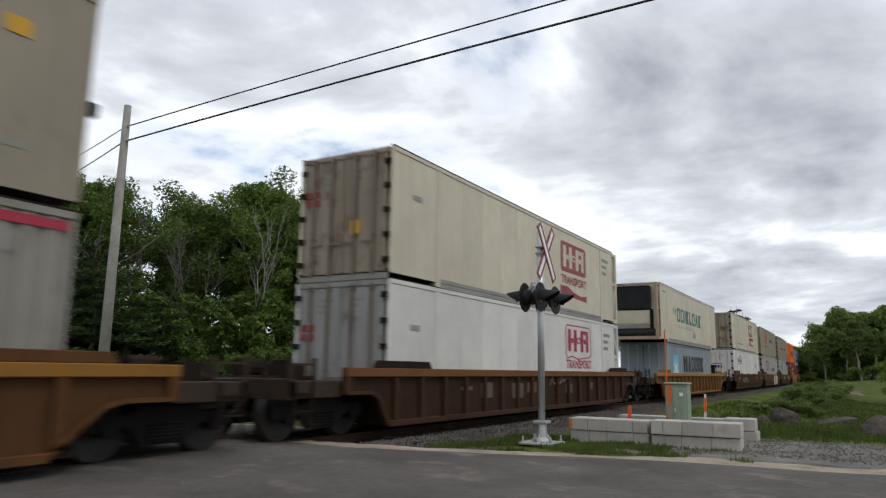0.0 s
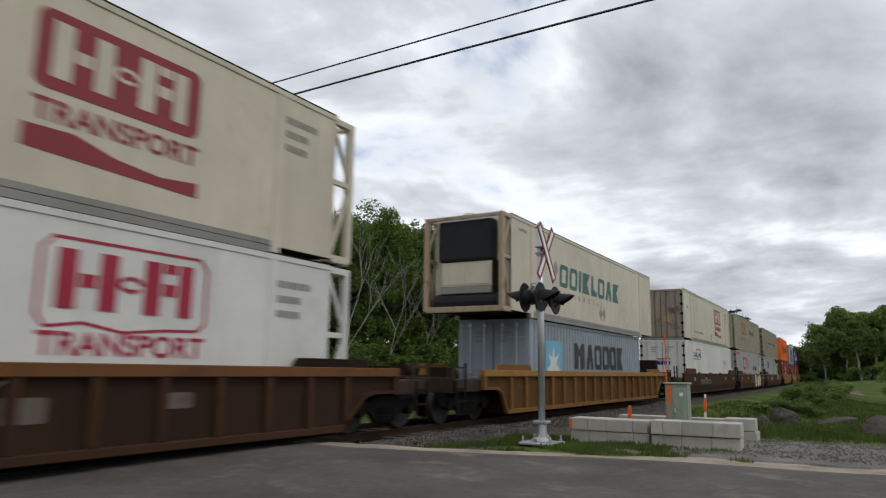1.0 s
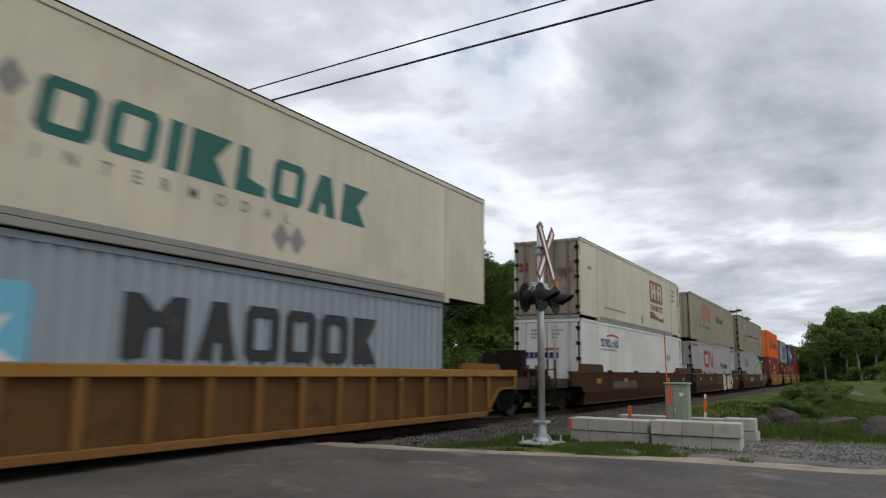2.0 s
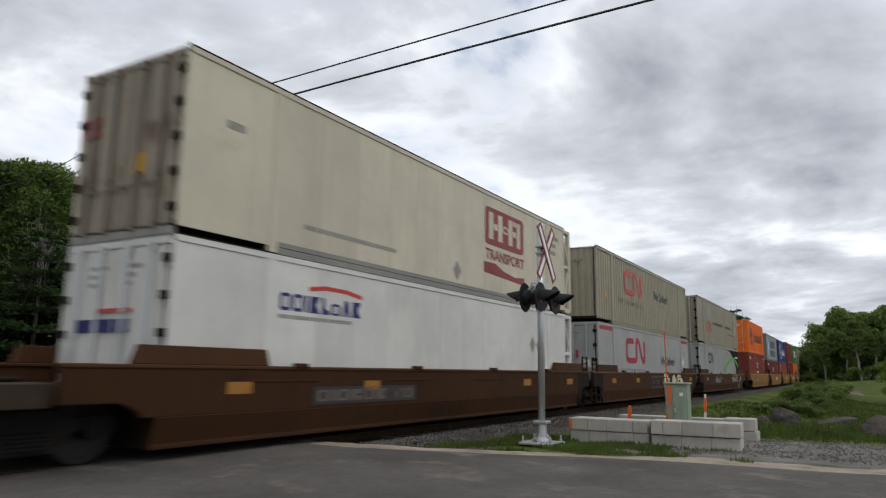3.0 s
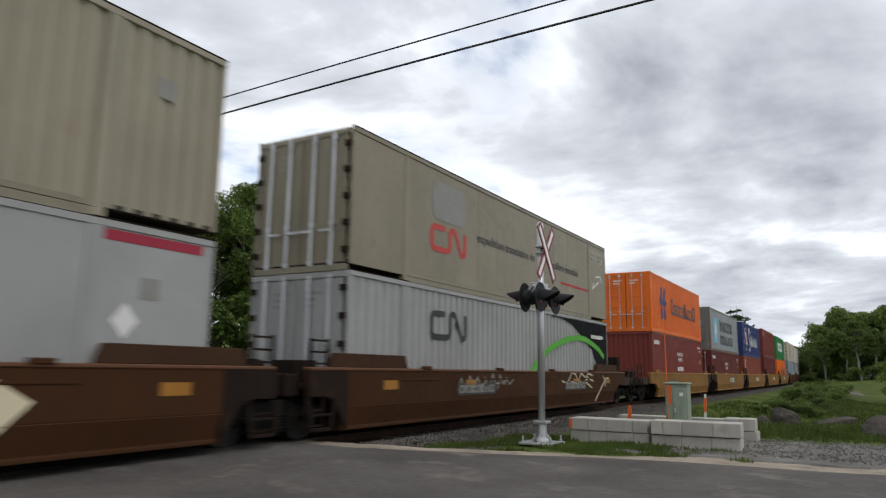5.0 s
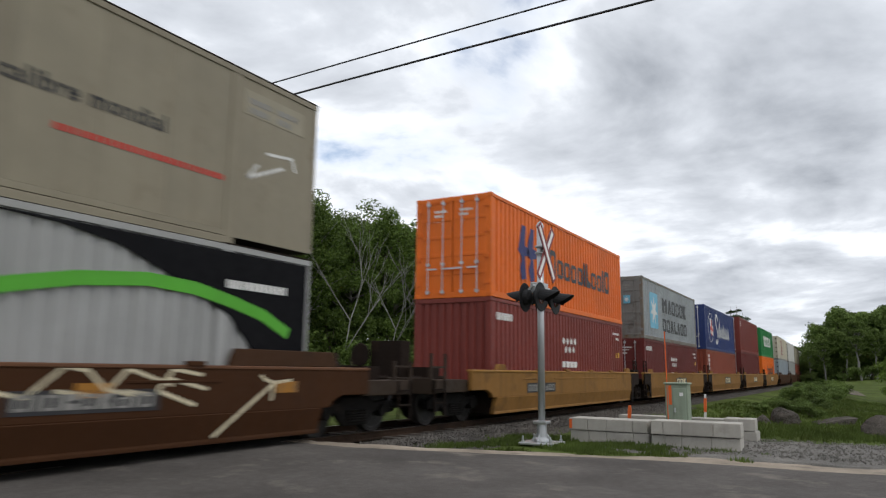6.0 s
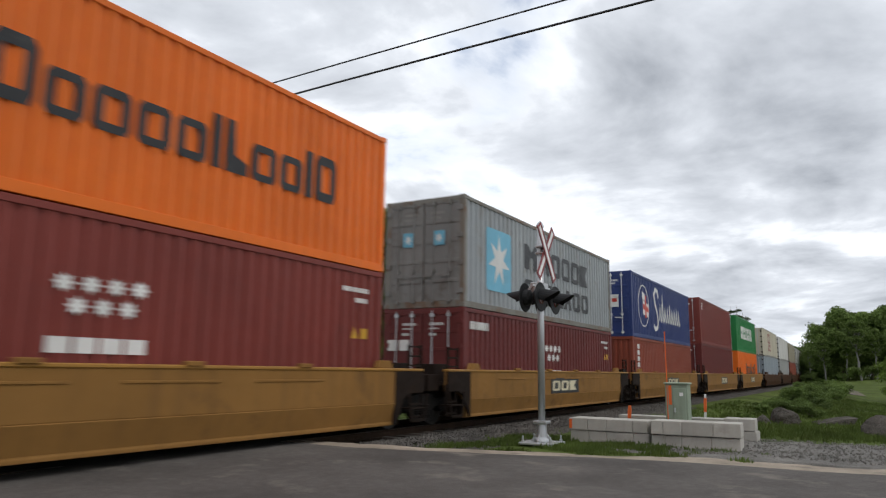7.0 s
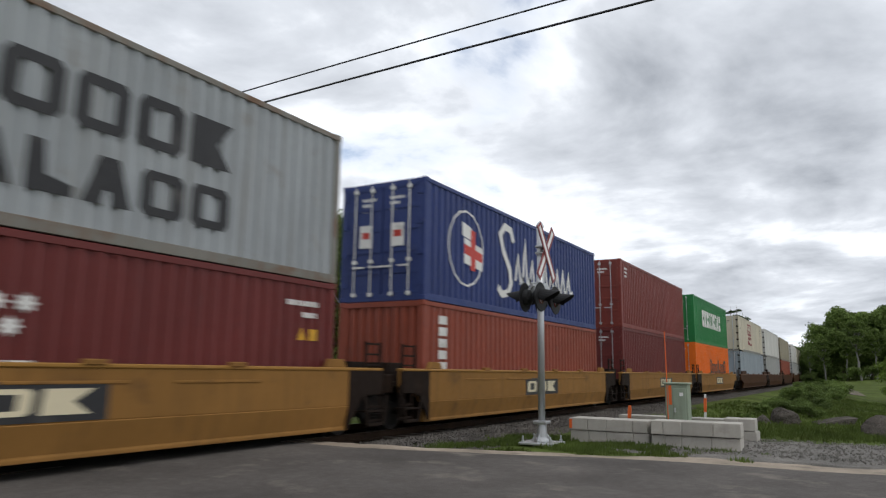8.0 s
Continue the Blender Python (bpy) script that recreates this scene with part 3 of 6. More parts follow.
def block_row(c, name, x, z, w, h, shapes, y, mat, label="", lean=0.0, seam=0.16):
    """a row of plain notched blocks in the place of a painted mark, each a piece of its own;
    shapes: b block, w wide block, n narrow post, t tapering, f foot, v cleft, e and s slit, l low block"""
    wide = {"w": 1.35, "n": 0.42, "f": 0.85}
    unit = w / sum(wide.get(q, 1.0) for q in shapes)
    for q in shapes:
        step = unit * wide.get(q, 1.0)
        u1, t = step * (1 - seam), 0.22
        hh = h * (0.72 if q in "lo" else 1.0)
        if q == "t":
            out = [(0.0, 0), (0.38, 0), (0.44, 0.3), (0.56, 0.3), (0.62, 0), (1, 0), (0.7, 1), (0.3, 1)]
        elif q == "f":
            out = [(0, 0), (1, 0), (1, t), (0.42, 0.34), (0.34, 1), (0, 1)]
        elif q == "v":
            out = [(0, 0), (1, 0), (0.62, 0.5), (1, 1), (0, 1)]
        elif q == "w":
            out = [(0, 0), (0.36, 0), (0.4, 0.5), (0.6, 0.5), (0.64, 0), (1, 0), (1, 1), (0.74, 1), (0.5, 0.72), (0.26, 1), (0, 1)]
        elif q == "n":
            out = [(0, 0), (0.75, 0), (0.75, 1), (0, 1)]
        elif q == "e":
            out = [(0, 0), (1, 0), (1, 0.38), (0.42, 0.42), (0.42, 0.58), (1, 0.62), (1, 1), (0, 1)]
        elif q == "s":
            out = [(0, 0), (1, 0), (1, 0.58), (0.5, 0.66), (0.5, 0.76), (1, 0.8), (1, 1), (0, 1)]
        else:
            out = None
        g = Geo()
        if out:
            g.prism([(x + u * u1 + lean * v * hh, z + v * hh) for u, v in out], y - 0.003, y + 0.002)
        else:
            ring = [(0.12, 0), (0.88, 0), (1, 0.14), (1, 0.86), (0.88, 1), (0.12, 1), (0, 0.86), (0, 0.14)]
            hole = [(0.30, 0.2), (0.70, 0.2), (0.73, 0.24), (0.73, 0.76), (0.70, 0.8), (0.30, 0.8), (0.27, 0.76), (0.27, 0.24)]
            for yy in (y - 0.003, y + 0.002):
                g.v += [(x + u * u1 + lean * v * hh, yy, z + v * hh) for u, v in ring + hole]
            for i in range(8):
                j = (i + 1) % 8
                g.f += [(i, j, 8 + j, 8 + i), (16 + i, 24 + i, 24 + j, 16 + j), (i, 16 + i, 16 + j, j), (8 + i, 8 + j, 24 + j, 24 + i)]
        part(name, g, P[mat], c, label)
        x += step


def small_marks(g, x, z, w, rows, y, h=0.09, gap=0.17, seed=2):
    rnd = random.Random(seed)
    for r in range(rows):
        u = x
        end = x + w * (1.0 if r == 0 else rnd.uniform(0.5, 0.9))
        while u < end:
            b = rnd.uniform(0.04, 0.11)
            g.box(u, min(u + b, end), y - 0.003, y + 0.002, z - r * gap, z - r * gap + h)
            u += b + 0.025
    return g


def words(text, size, x, z, y, shear=0.0, spacing=1.0, stretch=1.0):
    """lettering on the near side, as a mesh"""
    cu = bpy.data.curves.new("lettering", "FONT")
    cu.body, cu.size, cu.extrude, cu.shear, cu.space_character = text, size, 0.002, shear, spacing
    cu.offset = size * 0.022
    ob = new("lettering_source", cu)
    me = bpy.data.meshes.new_from_object(ob.evaluated_get(bpy.context.evaluated_depsgraph_get()))
    bpy.data.objects.remove(ob)
    bpy.data.curves.remove(cu)
    me.transform(Matrix.Translation((x, y - 0.002, z)) @ Matrix.Rotation(radians(90), 4, "X") @ Matrix.Diagonal((stretch, 1, 1, 1)))
    me.name = "lettering"
    return me


# ---- containers ----
def corrugated(g, x0, x1, y, z0, z1, depth, pitch, out=-1):
    """a folded steel sheet in the xz plane at y; folds go inwards"""
    n = max(1, round((x1 - x0) / pitch))
    pitch = (x1 - x0) / n
    prof = []
    for k in range(n):
        a = x0 + k * pitch
        prof += [(a, 0), (a + pitch * 0.40, 0), (a + pitch * 0.49, depth), (a + pitch * 0.91, depth)]
    prof.append((x1, 0))
    base = len(g.v)
    for u, d in prof:
        yy = y - out * d
        g.v += [(u, yy, z0), (u, yy, z1), (u, yy - out * 0.006, z0), (u, yy - out * 0.006, z1)]
    for k in range(len(prof) - 1):
        a, b = base + 4 * k, base + 4 * k + 4
        g.f += [(a, b, b + 1, a + 1), (a + 2, a + 3, b + 3, b + 2), (a + 1, b + 1, b + 3, a + 3)]
    return g


SKINS = {}


def sheet(kind, *key):
    if (kind, *key) not in SKINS:
        g = Geo()
        if kind == "side":
            L, y, z0, z1, out, mat, x0, x1 = key
            corrugated(g, x0, x1, y, z0, z1, 0.042, 0.278, out)
        if kind == "end":
            W, x, z0, z1, out, mat = key
            corrugated(g, -W / 2 + 0.14, W / 2 - 0.14, 0, z0, z1, 0.045, 0.25, -1)
            g.moved(Matrix.Translation((x, 0, 0)) @ Matrix.Rotation(radians(90 if out > 0 else -90), 4, "Z"))
        SKINS[(kind, *key)] = g.mesh(kind + "_sheet", P[key[5]])
    return SKINS[(kind, *key)]


def door_end(c, W, H, mat, bars="zinc", seed=0, x=0.0, van=False):
    """two door leaves with pressed panels, locking bars and handles at the end x = 0"""
    for side, name in ((-1, "door_leaf"), (1, "door_leaf")):
        a, b = (0.02, W / 2 - 0.15) if side > 0 else (-W / 2 + 0.15, -0.02)
        g = Geo().box(x + 0.03, x + 0.075, a, b, 0.17, H - 0.14)
        hh = (H - 0.31) / 5
        for k in range(0 if van else 6):
            z = 0.17 + hh * k
            g.box(x + 0.012, x + 0.03, a, b, max(0.17, z - 0.045), min(H - 0.14, z + 0.045))
        for u in (a, b - 0.06):
            g.box(x + 0.014, x + 0.03, u, u + 0.06, 0.17, H - 0.14)
        leaf = part(name, g, P[mat], c, bevel=0.006)
        for k, u in enumerate((a + (b - a) * 0.27, a + (b - a) * 0.73)):
            part("locking_bar", Geo().tube([(x - 0.02, u, 0.10), (x - 0.02, u, H - 0.08)], 0.034 if van else 0.017, 6), P[bars], leaf, "steel locking bar")
            part("handle", Geo().box(x - 0.055, x - 0.03, min(u - 0.30 * side, u + 0.03 * side), max(u - 0.30 * side, u + 0.03 * side), 0.80, 0.84), P[bars], leaf, "steel door handle")
            for z in (0.16, 0.95, H - 0.2):
                part("bar_bracket", Geo().box(x - 0.045, x + 0.02, u - 0.05, u + 0.05, z - 0.03, z + 0.05), P[bars], leaf)
        for k in range(5 if van else 4):
            hinge = Geo().box(x - 0.02, x + 0.03, (-W / 2 + 0.05 if side < 0 else W / 2 - 0.20), (-W / 2 + 0.20 if side < 0 else W / 2 - 0.05), 0.35 + k * (H - 0.75) / (4 if van else 3), 0.47 + k * (H - 0.75) / (4 if van else 3))
            part("hinge", hinge, P["dark" if van else mat], leaf)
        marks = small_marks(Geo(), 0, H - 0.45, 0.42, 3, 0, 0.07, 0.13, seed + side)
        marks.moved(Matrix.Translation((x + 0.027, (0.62 if side > 0 else -0.2), 0)) @ Matrix.Rotation(radians(-90), 4, "Z"))
        mk = part("markings", marks, P["mark" if mat in ("orange", "navy", "maroon", "wine", "brick", "green", "silver") else "greymark"], leaf)
        mk["kind"] = "stuff"


def castings(c, L, W, H, mat, x_list=None):
    for x in x_list or (0.0, L - 0.18):
        for y in (-W / 2, W / 2 - 0.16):
            for z in (0, H - 0.12):
                part("corner_casting", Geo().box(x, x + 0.18, y - 0.003, y + 0.163, z, z + 0.12), P[mat], c, bevel=0.012)


def iso_container(name, label, L, W, H, mat, door=True, group="containers on the train", bars="zinc", seed=0, trim=None, door_mat=None):
    """corrugated steel container; x = 0 is the leading end"""
    c = thing(name, label, "container", group)
    for y, out, nm in ((-W / 2 + 0.012, -1, "side_wall"), (W / 2 - 0.012, 1, "side_wall")):
        part(nm, sheet("side", L, y, 0.15, H - 0.11, out, mat, 0.15, L - 0.15), None, c)
    for y in (-W / 2, W / 2 - 0.08):
        part("top_rail", Geo().box(0.15, L - 0.15, y, y + 0.08, H - 0.12, H - 0.02), P[trim or mat], c, bevel=0.008)
        part("bottom_rail", Geo().box(0.15, L - 0.15, y, y + 0.08, 0.0, 0.16), P[trim or mat], c, bevel=0.008)
    for x in (0.01, L - 0.16):
        for y in (-W / 2 + 0.005, W / 2 - 0.155):
            part("corner_post", Geo().box(x, x + 0.15, y, y + 0.15, 0.11, H - 0.11), P[trim or mat], c, bevel=0.012)
        part("header", Geo().box(x, x + 0.10, -W / 2 + 0.15, W / 2 - 0.15, H - 0.14, H - 0.01), P[trim or mat], c, bevel=0.008)
        part("sill", Geo().box(x, x + 0.10, -W / 2 + 0.15, W / 2 - 0.15, 0.0, 0.17), P[trim or mat], c, bevel=0.008)
    part("roof", Geo().box(0.1, L - 0.1, -W / 2 + 0.05, W / 2 - 0.05, H - 0.06, H - 0.03), P[mat], c)
    part("floor_pan", Geo().box(0.1, L - 0.1, -W / 2 + 0.06, W / 2 - 0.06, 0.08, 0.14), P["dark"], c)
    castings(c, L, W, H, trim or mat)
    if door:
        door_end(c, W, H, door_mat or mat, bars, seed=seed)
    else:
        part("end_wall", sheet("end", W, 0.03, 0.17, H - 0.14, -1, mat), None, c)
    part("end_wall", sheet("end", W, L - 0.03, 0.17, H - 0.14, 1, mat), None, c)
    return c


def van_container(name, label, mat, front="door", back="frame", L=16.154, W=2.591, H=2.9, ribbed=False, door_mat=None, rail="greymark", group="containers on the train", reefer=False):
    """53 ft domestic container: flat sides, posts at the 40 ft points, ends overhanging past them"""
    c = thing(name, label, "container", group)
    x0 = 0.5 if front == "frame" else 0.04
    x1 = L - 0.5 if back == "frame" else L - 0.04
    a, b = 1.98, L - 1.98
    up = 0.13
    for y, out in ((-W / 2, -1), (W / 2, 1)):
        yi = y + 0.012 * -out
        if ribbed:
            part("side_wall", sheet("side", L, yi, 0.16, H - 0.10, out, mat, a + 0.12, b - 0.12), None, c)
            part("side_wall", sheet("side", L, yi, up + 0.02, H - 0.10, out, mat, x0 + 0.06, a - 0.12), None, c)
            part("side_wall", sheet("side", L, yi, up + 0.02, H - 0.10, out, mat, b + 0.12, x1 - 0.06), None, c)
        else:
            y_lo, y_hi = sorted((yi, yi - out * 0.035))
            n = 11
            for k in range(n):
                u0, u1 = a + 0.1 + (b - a - 0.2) * k / n, a + 0.1 + (b - a - 0.2) * (k + 1) / n
                part("wall_panel", Geo().box(u0 + 0.002, u1 - 0.002, y_lo, y_hi, 0.22, H - 0.10), P[mat], c)
            for u0, u1 in ((x0 + 0.06, a - 0.1), (b + 0.1, x1 - 0.06)):
                part("wall_panel", Geo().box(u0, u1, y_lo, y_hi, up, H - 0.10), P[mat], c)
        for u in (a, b):
            part("post", Geo().box(u - 0.1, u + 0.1, min(y, y - out * 0.06) - 0.006, max(y, y - out * 0.06) + 0.006, 0.0, H - 0.02), P[mat], c, bevel=0.01)
        for u in (x0, x1 - 0.07):
            part("corner_post", Geo().box(u, u + 0.07, min(y, y - out * 0.09), max(y, y - out * 0.09), up, H - 0.02), P[mat], c, bevel=0.012)
        yr = sorted((y + out * 0.012, y - out * 0.07))
        part("bottom_rail", Geo().box(a + 0.1, b - 0.1, yr[0], yr[1], 0.0, 0.115).box(a + 0.1, b - 0.1, yr[0] + 0.01, yr[1], 0.125, 0.215), P[rail], c, "grey metal bottom rail", bevel=0.006)
        part("top_rail", Geo().box(x0, x1, yr[0] + 0.004, yr[1], H - 0.10, H - 0.001), P[mat], c, bevel=0.008)
        part("roof_edge", Geo().box(x0, x1, yr[0] + 0.002, yr[1], H, H + 0.022), P["dark"], c, "dark roof edge strip")
    part("roof", Geo().box(x0, x1, -W / 2 + 0.03, W / 2 - 0.03, H - 0.05, H - 0.02), P["white"], c)
    part("floor_pan", Geo().box(x0, x1, -W / 2 + 0.05, W / 2 - 0.05, up, up + 0.09), P["dark"], c)
    castings(c, L, W, H, rail, (a - 0.09, b - 0.09))
    for at, sgn, kind in ((x0, 1, front), (x1, -1, back)):
        if kind == "plain":
            if ribbed:
                part("end_wall", sheet("end", W, at + 0.02 * sgn, up, H - 0.05, -sgn, mat), None, c)
            else:
                part("end_wall", Geo().box(min(at, at + 0.04 * sgn), max(at, at + 0.04 * sgn), -W / 2 + 0.07, W / 2 - 0.07, up, H - 0.05), P[mat], c)
        elif kind == "frame":
            e = at - 0.5 * sgn
            part("end_wall", Geo().box(min(at, at + 0.05 * sgn), max(at, at + 0.05 * sgn), -W / 2 + 0.03, W / 2 - 0.03, up, H - 0.05), P[mat], c)
            for y in (-W / 2 + 0.07, W / 2 - 0.07):
                g = Geo().bar((e, y, 0.1), (e, y, H - 0.02), 0.14, 0.13).bar((e, y, 0.14), (at, y, 0.14), 0.12, 0.14).bar((e, y, H - 0.08), (at, y, H - 0.08), 0.12, 0.12)
                g.bar((e + 0.04 * sgn, y, H * 0.62), (at, y, H - 0.2), 0.07, 0.07).bar((e + 0.04 * sgn, y, H * 0.50), (at, y, 0.25), 0.08, 0.08).bar((e, y, H * 0.56), (at, y, H * 0.56), 0.08, 0.1)
                part("end_frame", g, P["frame_tan" if reefer else mat], c, "open steel end frame with diagonal braces", bevel=0.008)
            for z, w in ((0.14, 0.16), (H - 0.08, 0.1)):
                part("end_beam", Geo().bar((e, -W / 2 + 0.07, z), (e, W / 2 - 0.07, z), 0.11, w), P["frame_tan" if reefer else mat], c, bevel=0.008)
            if reefer:
                u0, u1 = sorted((at, at - 0.42 * sgn))
                part("cooling_unit", Geo().box(u0 - 0.03, u1, -0.88, 0.88, H * 0.53, H - 0.14), P["black"], c, "black louvred cooling unit", 0.09)
                part("cooling_panel", Geo().box(u0 + 0.03, u1, -0.86, 0.80, 0.80, H * 0.525), P["cream"], c, "cream access panel of the cooling unit", 0.03)
                for y0, y1 in ((-0.76, -0.04), (0.02, 0.72)):
                    part("access_door", Geo().box(u0 + 0.015, u0 + 0.032, y0, y1, 0.86, 1.46), P["cream"], c, "cream access door", 0.01)
                part("skirt", Geo().box(u0 + 0.02, u1, -0.86, 0.80, 0.60, 0.795), P["greymark"], c, "grey lower skirt", 0.02)
                for k in range(9):
                    part("louvre", Geo().box(u0 + 0.06, u1 - 0.03, -0.95, -0.865, 0.7 + 0.1 * k, 0.755 + 0.1 * k), P["dark"], c)
                part("side_housing", Geo().box(u0 + 0.05, u1, -0.93, -0.862, 0.62, H * 0.52), P["dark"], c, "dark brown side housing")
                tank = Geo().tube([(u0 + 0.18, -1.05, 0.36), (u0 + 0.18, -1.02, 0.36), (u0 + 0.18, 1.02, 0.36), (u0 + 0.18, 1.05, 0.36)], [0.2, 0.25, 0.25, 0.2], 16)
                part("fuel_tank", tank, P["black"], c, "dark fuel tank under the cooling unit")
            # added plate: closes the open frame so the container end below falls darker
            part("frame_floor", Geo().box(min(e, at), max(e, at), -W / 2 + 0.14, W / 2 - 0.14, 0.07, 0.10), P["dark"], c, "dark plate added under the end frame to shade the load below")
        else:
            door_end(c, W, H, door_mat or mat, "door_bar" if door_mat else "zinc", van=True)
            part("header", Geo().box(0.01, 0.1, -W / 2 + 0.09, W / 2 - 0.09, H - 0.13, H - 0.01), P[door_mat or mat], c, bevel=0.008)
            part("sill", Geo().box(0.0, 0.1, -W / 2 + 0.09, W / 2 - 0.09, up - 0.13, up), P[rail], c, bevel=0.008)
    return c


# ---- well cars ----
def wheel_mesh():
    g, n = Geo(), 28
    prof = [(0.0, 0.10), (0.075, 0.10), (0.09, 0.02), (0.34, 0.015), (0.37, -0.005), (0.44, -0.005), (0.455, 0.03), (0.455, 0.105), (0.485, 0.11), (0.485, 0.135), (0.40, 0.14), (0.34, 0.06), (0.09, 0.10), (0.0, 0.12)]
    for k in range(n):
        a = 2 * math.pi * k / n
        g.v += [(r * math.cos(a), d, r * math.sin(a)) for r, d in prof]
    w = len(prof)
    g.f = [(k * w + i, k * w + i + 1, ((k + 1) % n) * w + i + 1, ((k + 1) % n) * w + i) for k in range(n) for i in range(w - 1)]
    # lightening marks and bolts so that the wheel reads as a cast disc
    for k in range(3):
        a = 2 * math.pi * k / 3
        g.box(0.05 * math.cos(a) - 0.015, 0.05 * math.cos(a) + 0.015, -0.02, 0.0, 0.05 * math.sin(a) - 0.015, 0.05 * math.sin(a) + 0.015)
    return g.mesh("wheel", M["tread"])


WHEEL = wheel_mesh()
AXLE = Geo().tube([(0, -1.0, 0), (0, 1.0, 0)], 0.085, 10).mesh("axle", M["truck"])
SPIN = []


def truck_frame_mesh():
    """cast side frame of a three-piece truck, near side at y = 0"""
    g = Geo()
    out = [(-1.22, 0.40), (-1.22, 0.60), (-1.05, 0.66), (-0.62, 0.62), (-0.42, 0.74), (0.42, 0.74), (0.62, 0.62), (1.05, 0.66), (1.22, 0.60), (1.22, 0.40),
           (0.98, 0.40), (0.90, 0.50), (0.62, 0.44), (0.36, 0.20), (-0.36, 0.20), (-0.62, 0.44), (-0.90, 0.50), (-0.98, 0.40)]
    g.prism(out, -0.06, 0.06)
    return g.mesh("side_frame", M["truck"], 0.015)


FRAME = truck_frame_mesh()


def add_truck(car, x):
    """truck with side frames, springs, bolster and two turning wheel sets"""
    t = part("truck", Geo().box(-0.22, 0.22, -1.05, 1.05, 0.42, 0.70), M["truck"], car, "black cast-iron truck", 0.03)
    t.matrix_basis = pose(x, 0, 0)
    for y in (-1.02, 1.02):
        f = part("side_frame", FRAME, None, t)
        f.matrix_basis = pose(0, y, 0)
        for u in (-0.24, -0.08, 0.08, 0.24):
            yy = y - 0.075 * (1 if y < 0 else -1)
            part("spring", Geo().tube([(u, yy, 0.25 + 0.0125 * k) for k in range(21)], [0.062 if (k // 2) % 2 else 0.048 for k in range(21)], 7), M["truck"], t)
        for u in (-0.89, 0.89):
            cap = Geo().tube([(u, y - 0.10, 0.457), (u, y + 0.10, 0.457)], 0.13, 12)
            part("bearing_cap", cap, M["truck"], t)
    for u in (-0.89, 0.89):
        ax = part("wheel_set", AXLE, None, t)
        ax.matrix_basis = pose(u, 0, 0.457)
        SPIN.append((ax, u, 0.457))
    return t


def wheelset_mesh():
    me = bpy.data.meshes.new("wheel_set")
    bm = bmesh.new()
    bm.from_mesh(AXLE)
    for y, turn in ((-0.83, 0), (0.83, 180)):
        tmp = WHEEL.copy()
        tmp.transform(pose(0, y, 0, 0, 0, turn))
        bm.from_mesh(tmp)
        bpy.data.meshes.remove(tmp)
    bm.to_mesh(me)
    bm.free()
    me.materials.append(M["tread"])
    return me


AXLE = wheelset_mesh()
SILL, BOT, FLOOR, HALF = 1.30, 0.17, 0.26, 1.49


def end_platform(car, at, sgn, mat, reach, brake=False):
    """deck, coupler, steps, grab irons and brake gear past the well; sgn points away from the well"""
    a, b = sorted((at, at + sgn * reach))
    part("end_deck", Geo().box(a, b, -1.32, 1.32, 0.98, 1.06).box(a, b, -1.36, -1.24, 0.76, 1.06).box(a, b, 1.24, 1.36, 0.76, 1.06), P["rail_paint"], car, bevel=0.015)
    part("centre_sill", Geo().box(a, b, -0.33, 0.33, 0.62, 0.98), P["dark"], car, bevel=0.02)
    e = at + sgn * reach
    part("end_sill", Geo().box(min(e, e - 0.14 * sgn), max(e, e - 0.14 * sgn), -1.36, 1.36, 0.74, 1.10), P["rail_paint"], car, bevel=0.02)
    part("coupler", Geo().box(min(e, e + 0.42 * sgn), max(e, e + 0.42 * sgn), -0.09, 0.09, 0.75, 0.93).box(min(e + 0.30 * sgn, e + 0.55 * sgn), max(e + 0.30 * sgn, e + 0.55 * sgn), -0.17, 0.15, 0.72, 0.96), M["truck"], car, "rusty knuckle coupler", 0.03)
    hose = [(e + 0.05 * sgn, -0.4, 0.85), (e + 0.25 * sgn, -0.4, 0.55), (e + 0.5 * sgn, -0.38, 0.40)]
    part("brake_hose", Geo().tube(hose, 0.03, 6), M["black"], car, "black rubber brake hose")
    for y in (-1.40, 1.40):
        u = e - 0.35 * sgn
        g = Geo()
        for k, z in enumerate((0.25, 0.55, 0.85)):
            g.bar((u - 0.22, y, z), (u + 0.22, y, z), 0.05, 0.03)
        g.bar((u - 0.22, y, 0.22), (u - 0.22, y, 1.05), 0.03).bar((u + 0.22, y, 0.22), (u + 0.22, y, 1.05), 0.03)
        part("step", g, P["dark"], car, "steel side steps")
        g = Geo()
        for k in range(2):
            g.bar((u - 0.32 + 0.62 * k, y * 0.96, 1.05), (u - 0.32 + 0.62 * k, y * 0.96, 1.45 + 0.2 * brake), 0.07, 0.05)
        g.bar((u - 0.32, y * 0.96, 1.34), (u + 0.30, y * 0.96, 1.34), 0.04)
        part("handrail", g, P["rail_paint"], car, "upright grab irons")
    rig = Geo()
    for k in range(3):
        rig.tube([(a + 0.1, -0.75 + 0.5 * k, 1.10), (b - 0.1, -0.75 + 0.5 * k, 1.10)], 0.045, 6)
    rig.box(a + reach * 0.3, a + reach * 0.62, -0.95, -0.4, 1.06, 1.34).tube([(a + reach * 0.3, 0.35, 1.28), (a + reach * 0.72, 0.35, 1.28)], 0.17, 10)
    part("brake_gear", rig, P["dark"], car, "brake cylinder, pipes and valve", bevel=0.0)
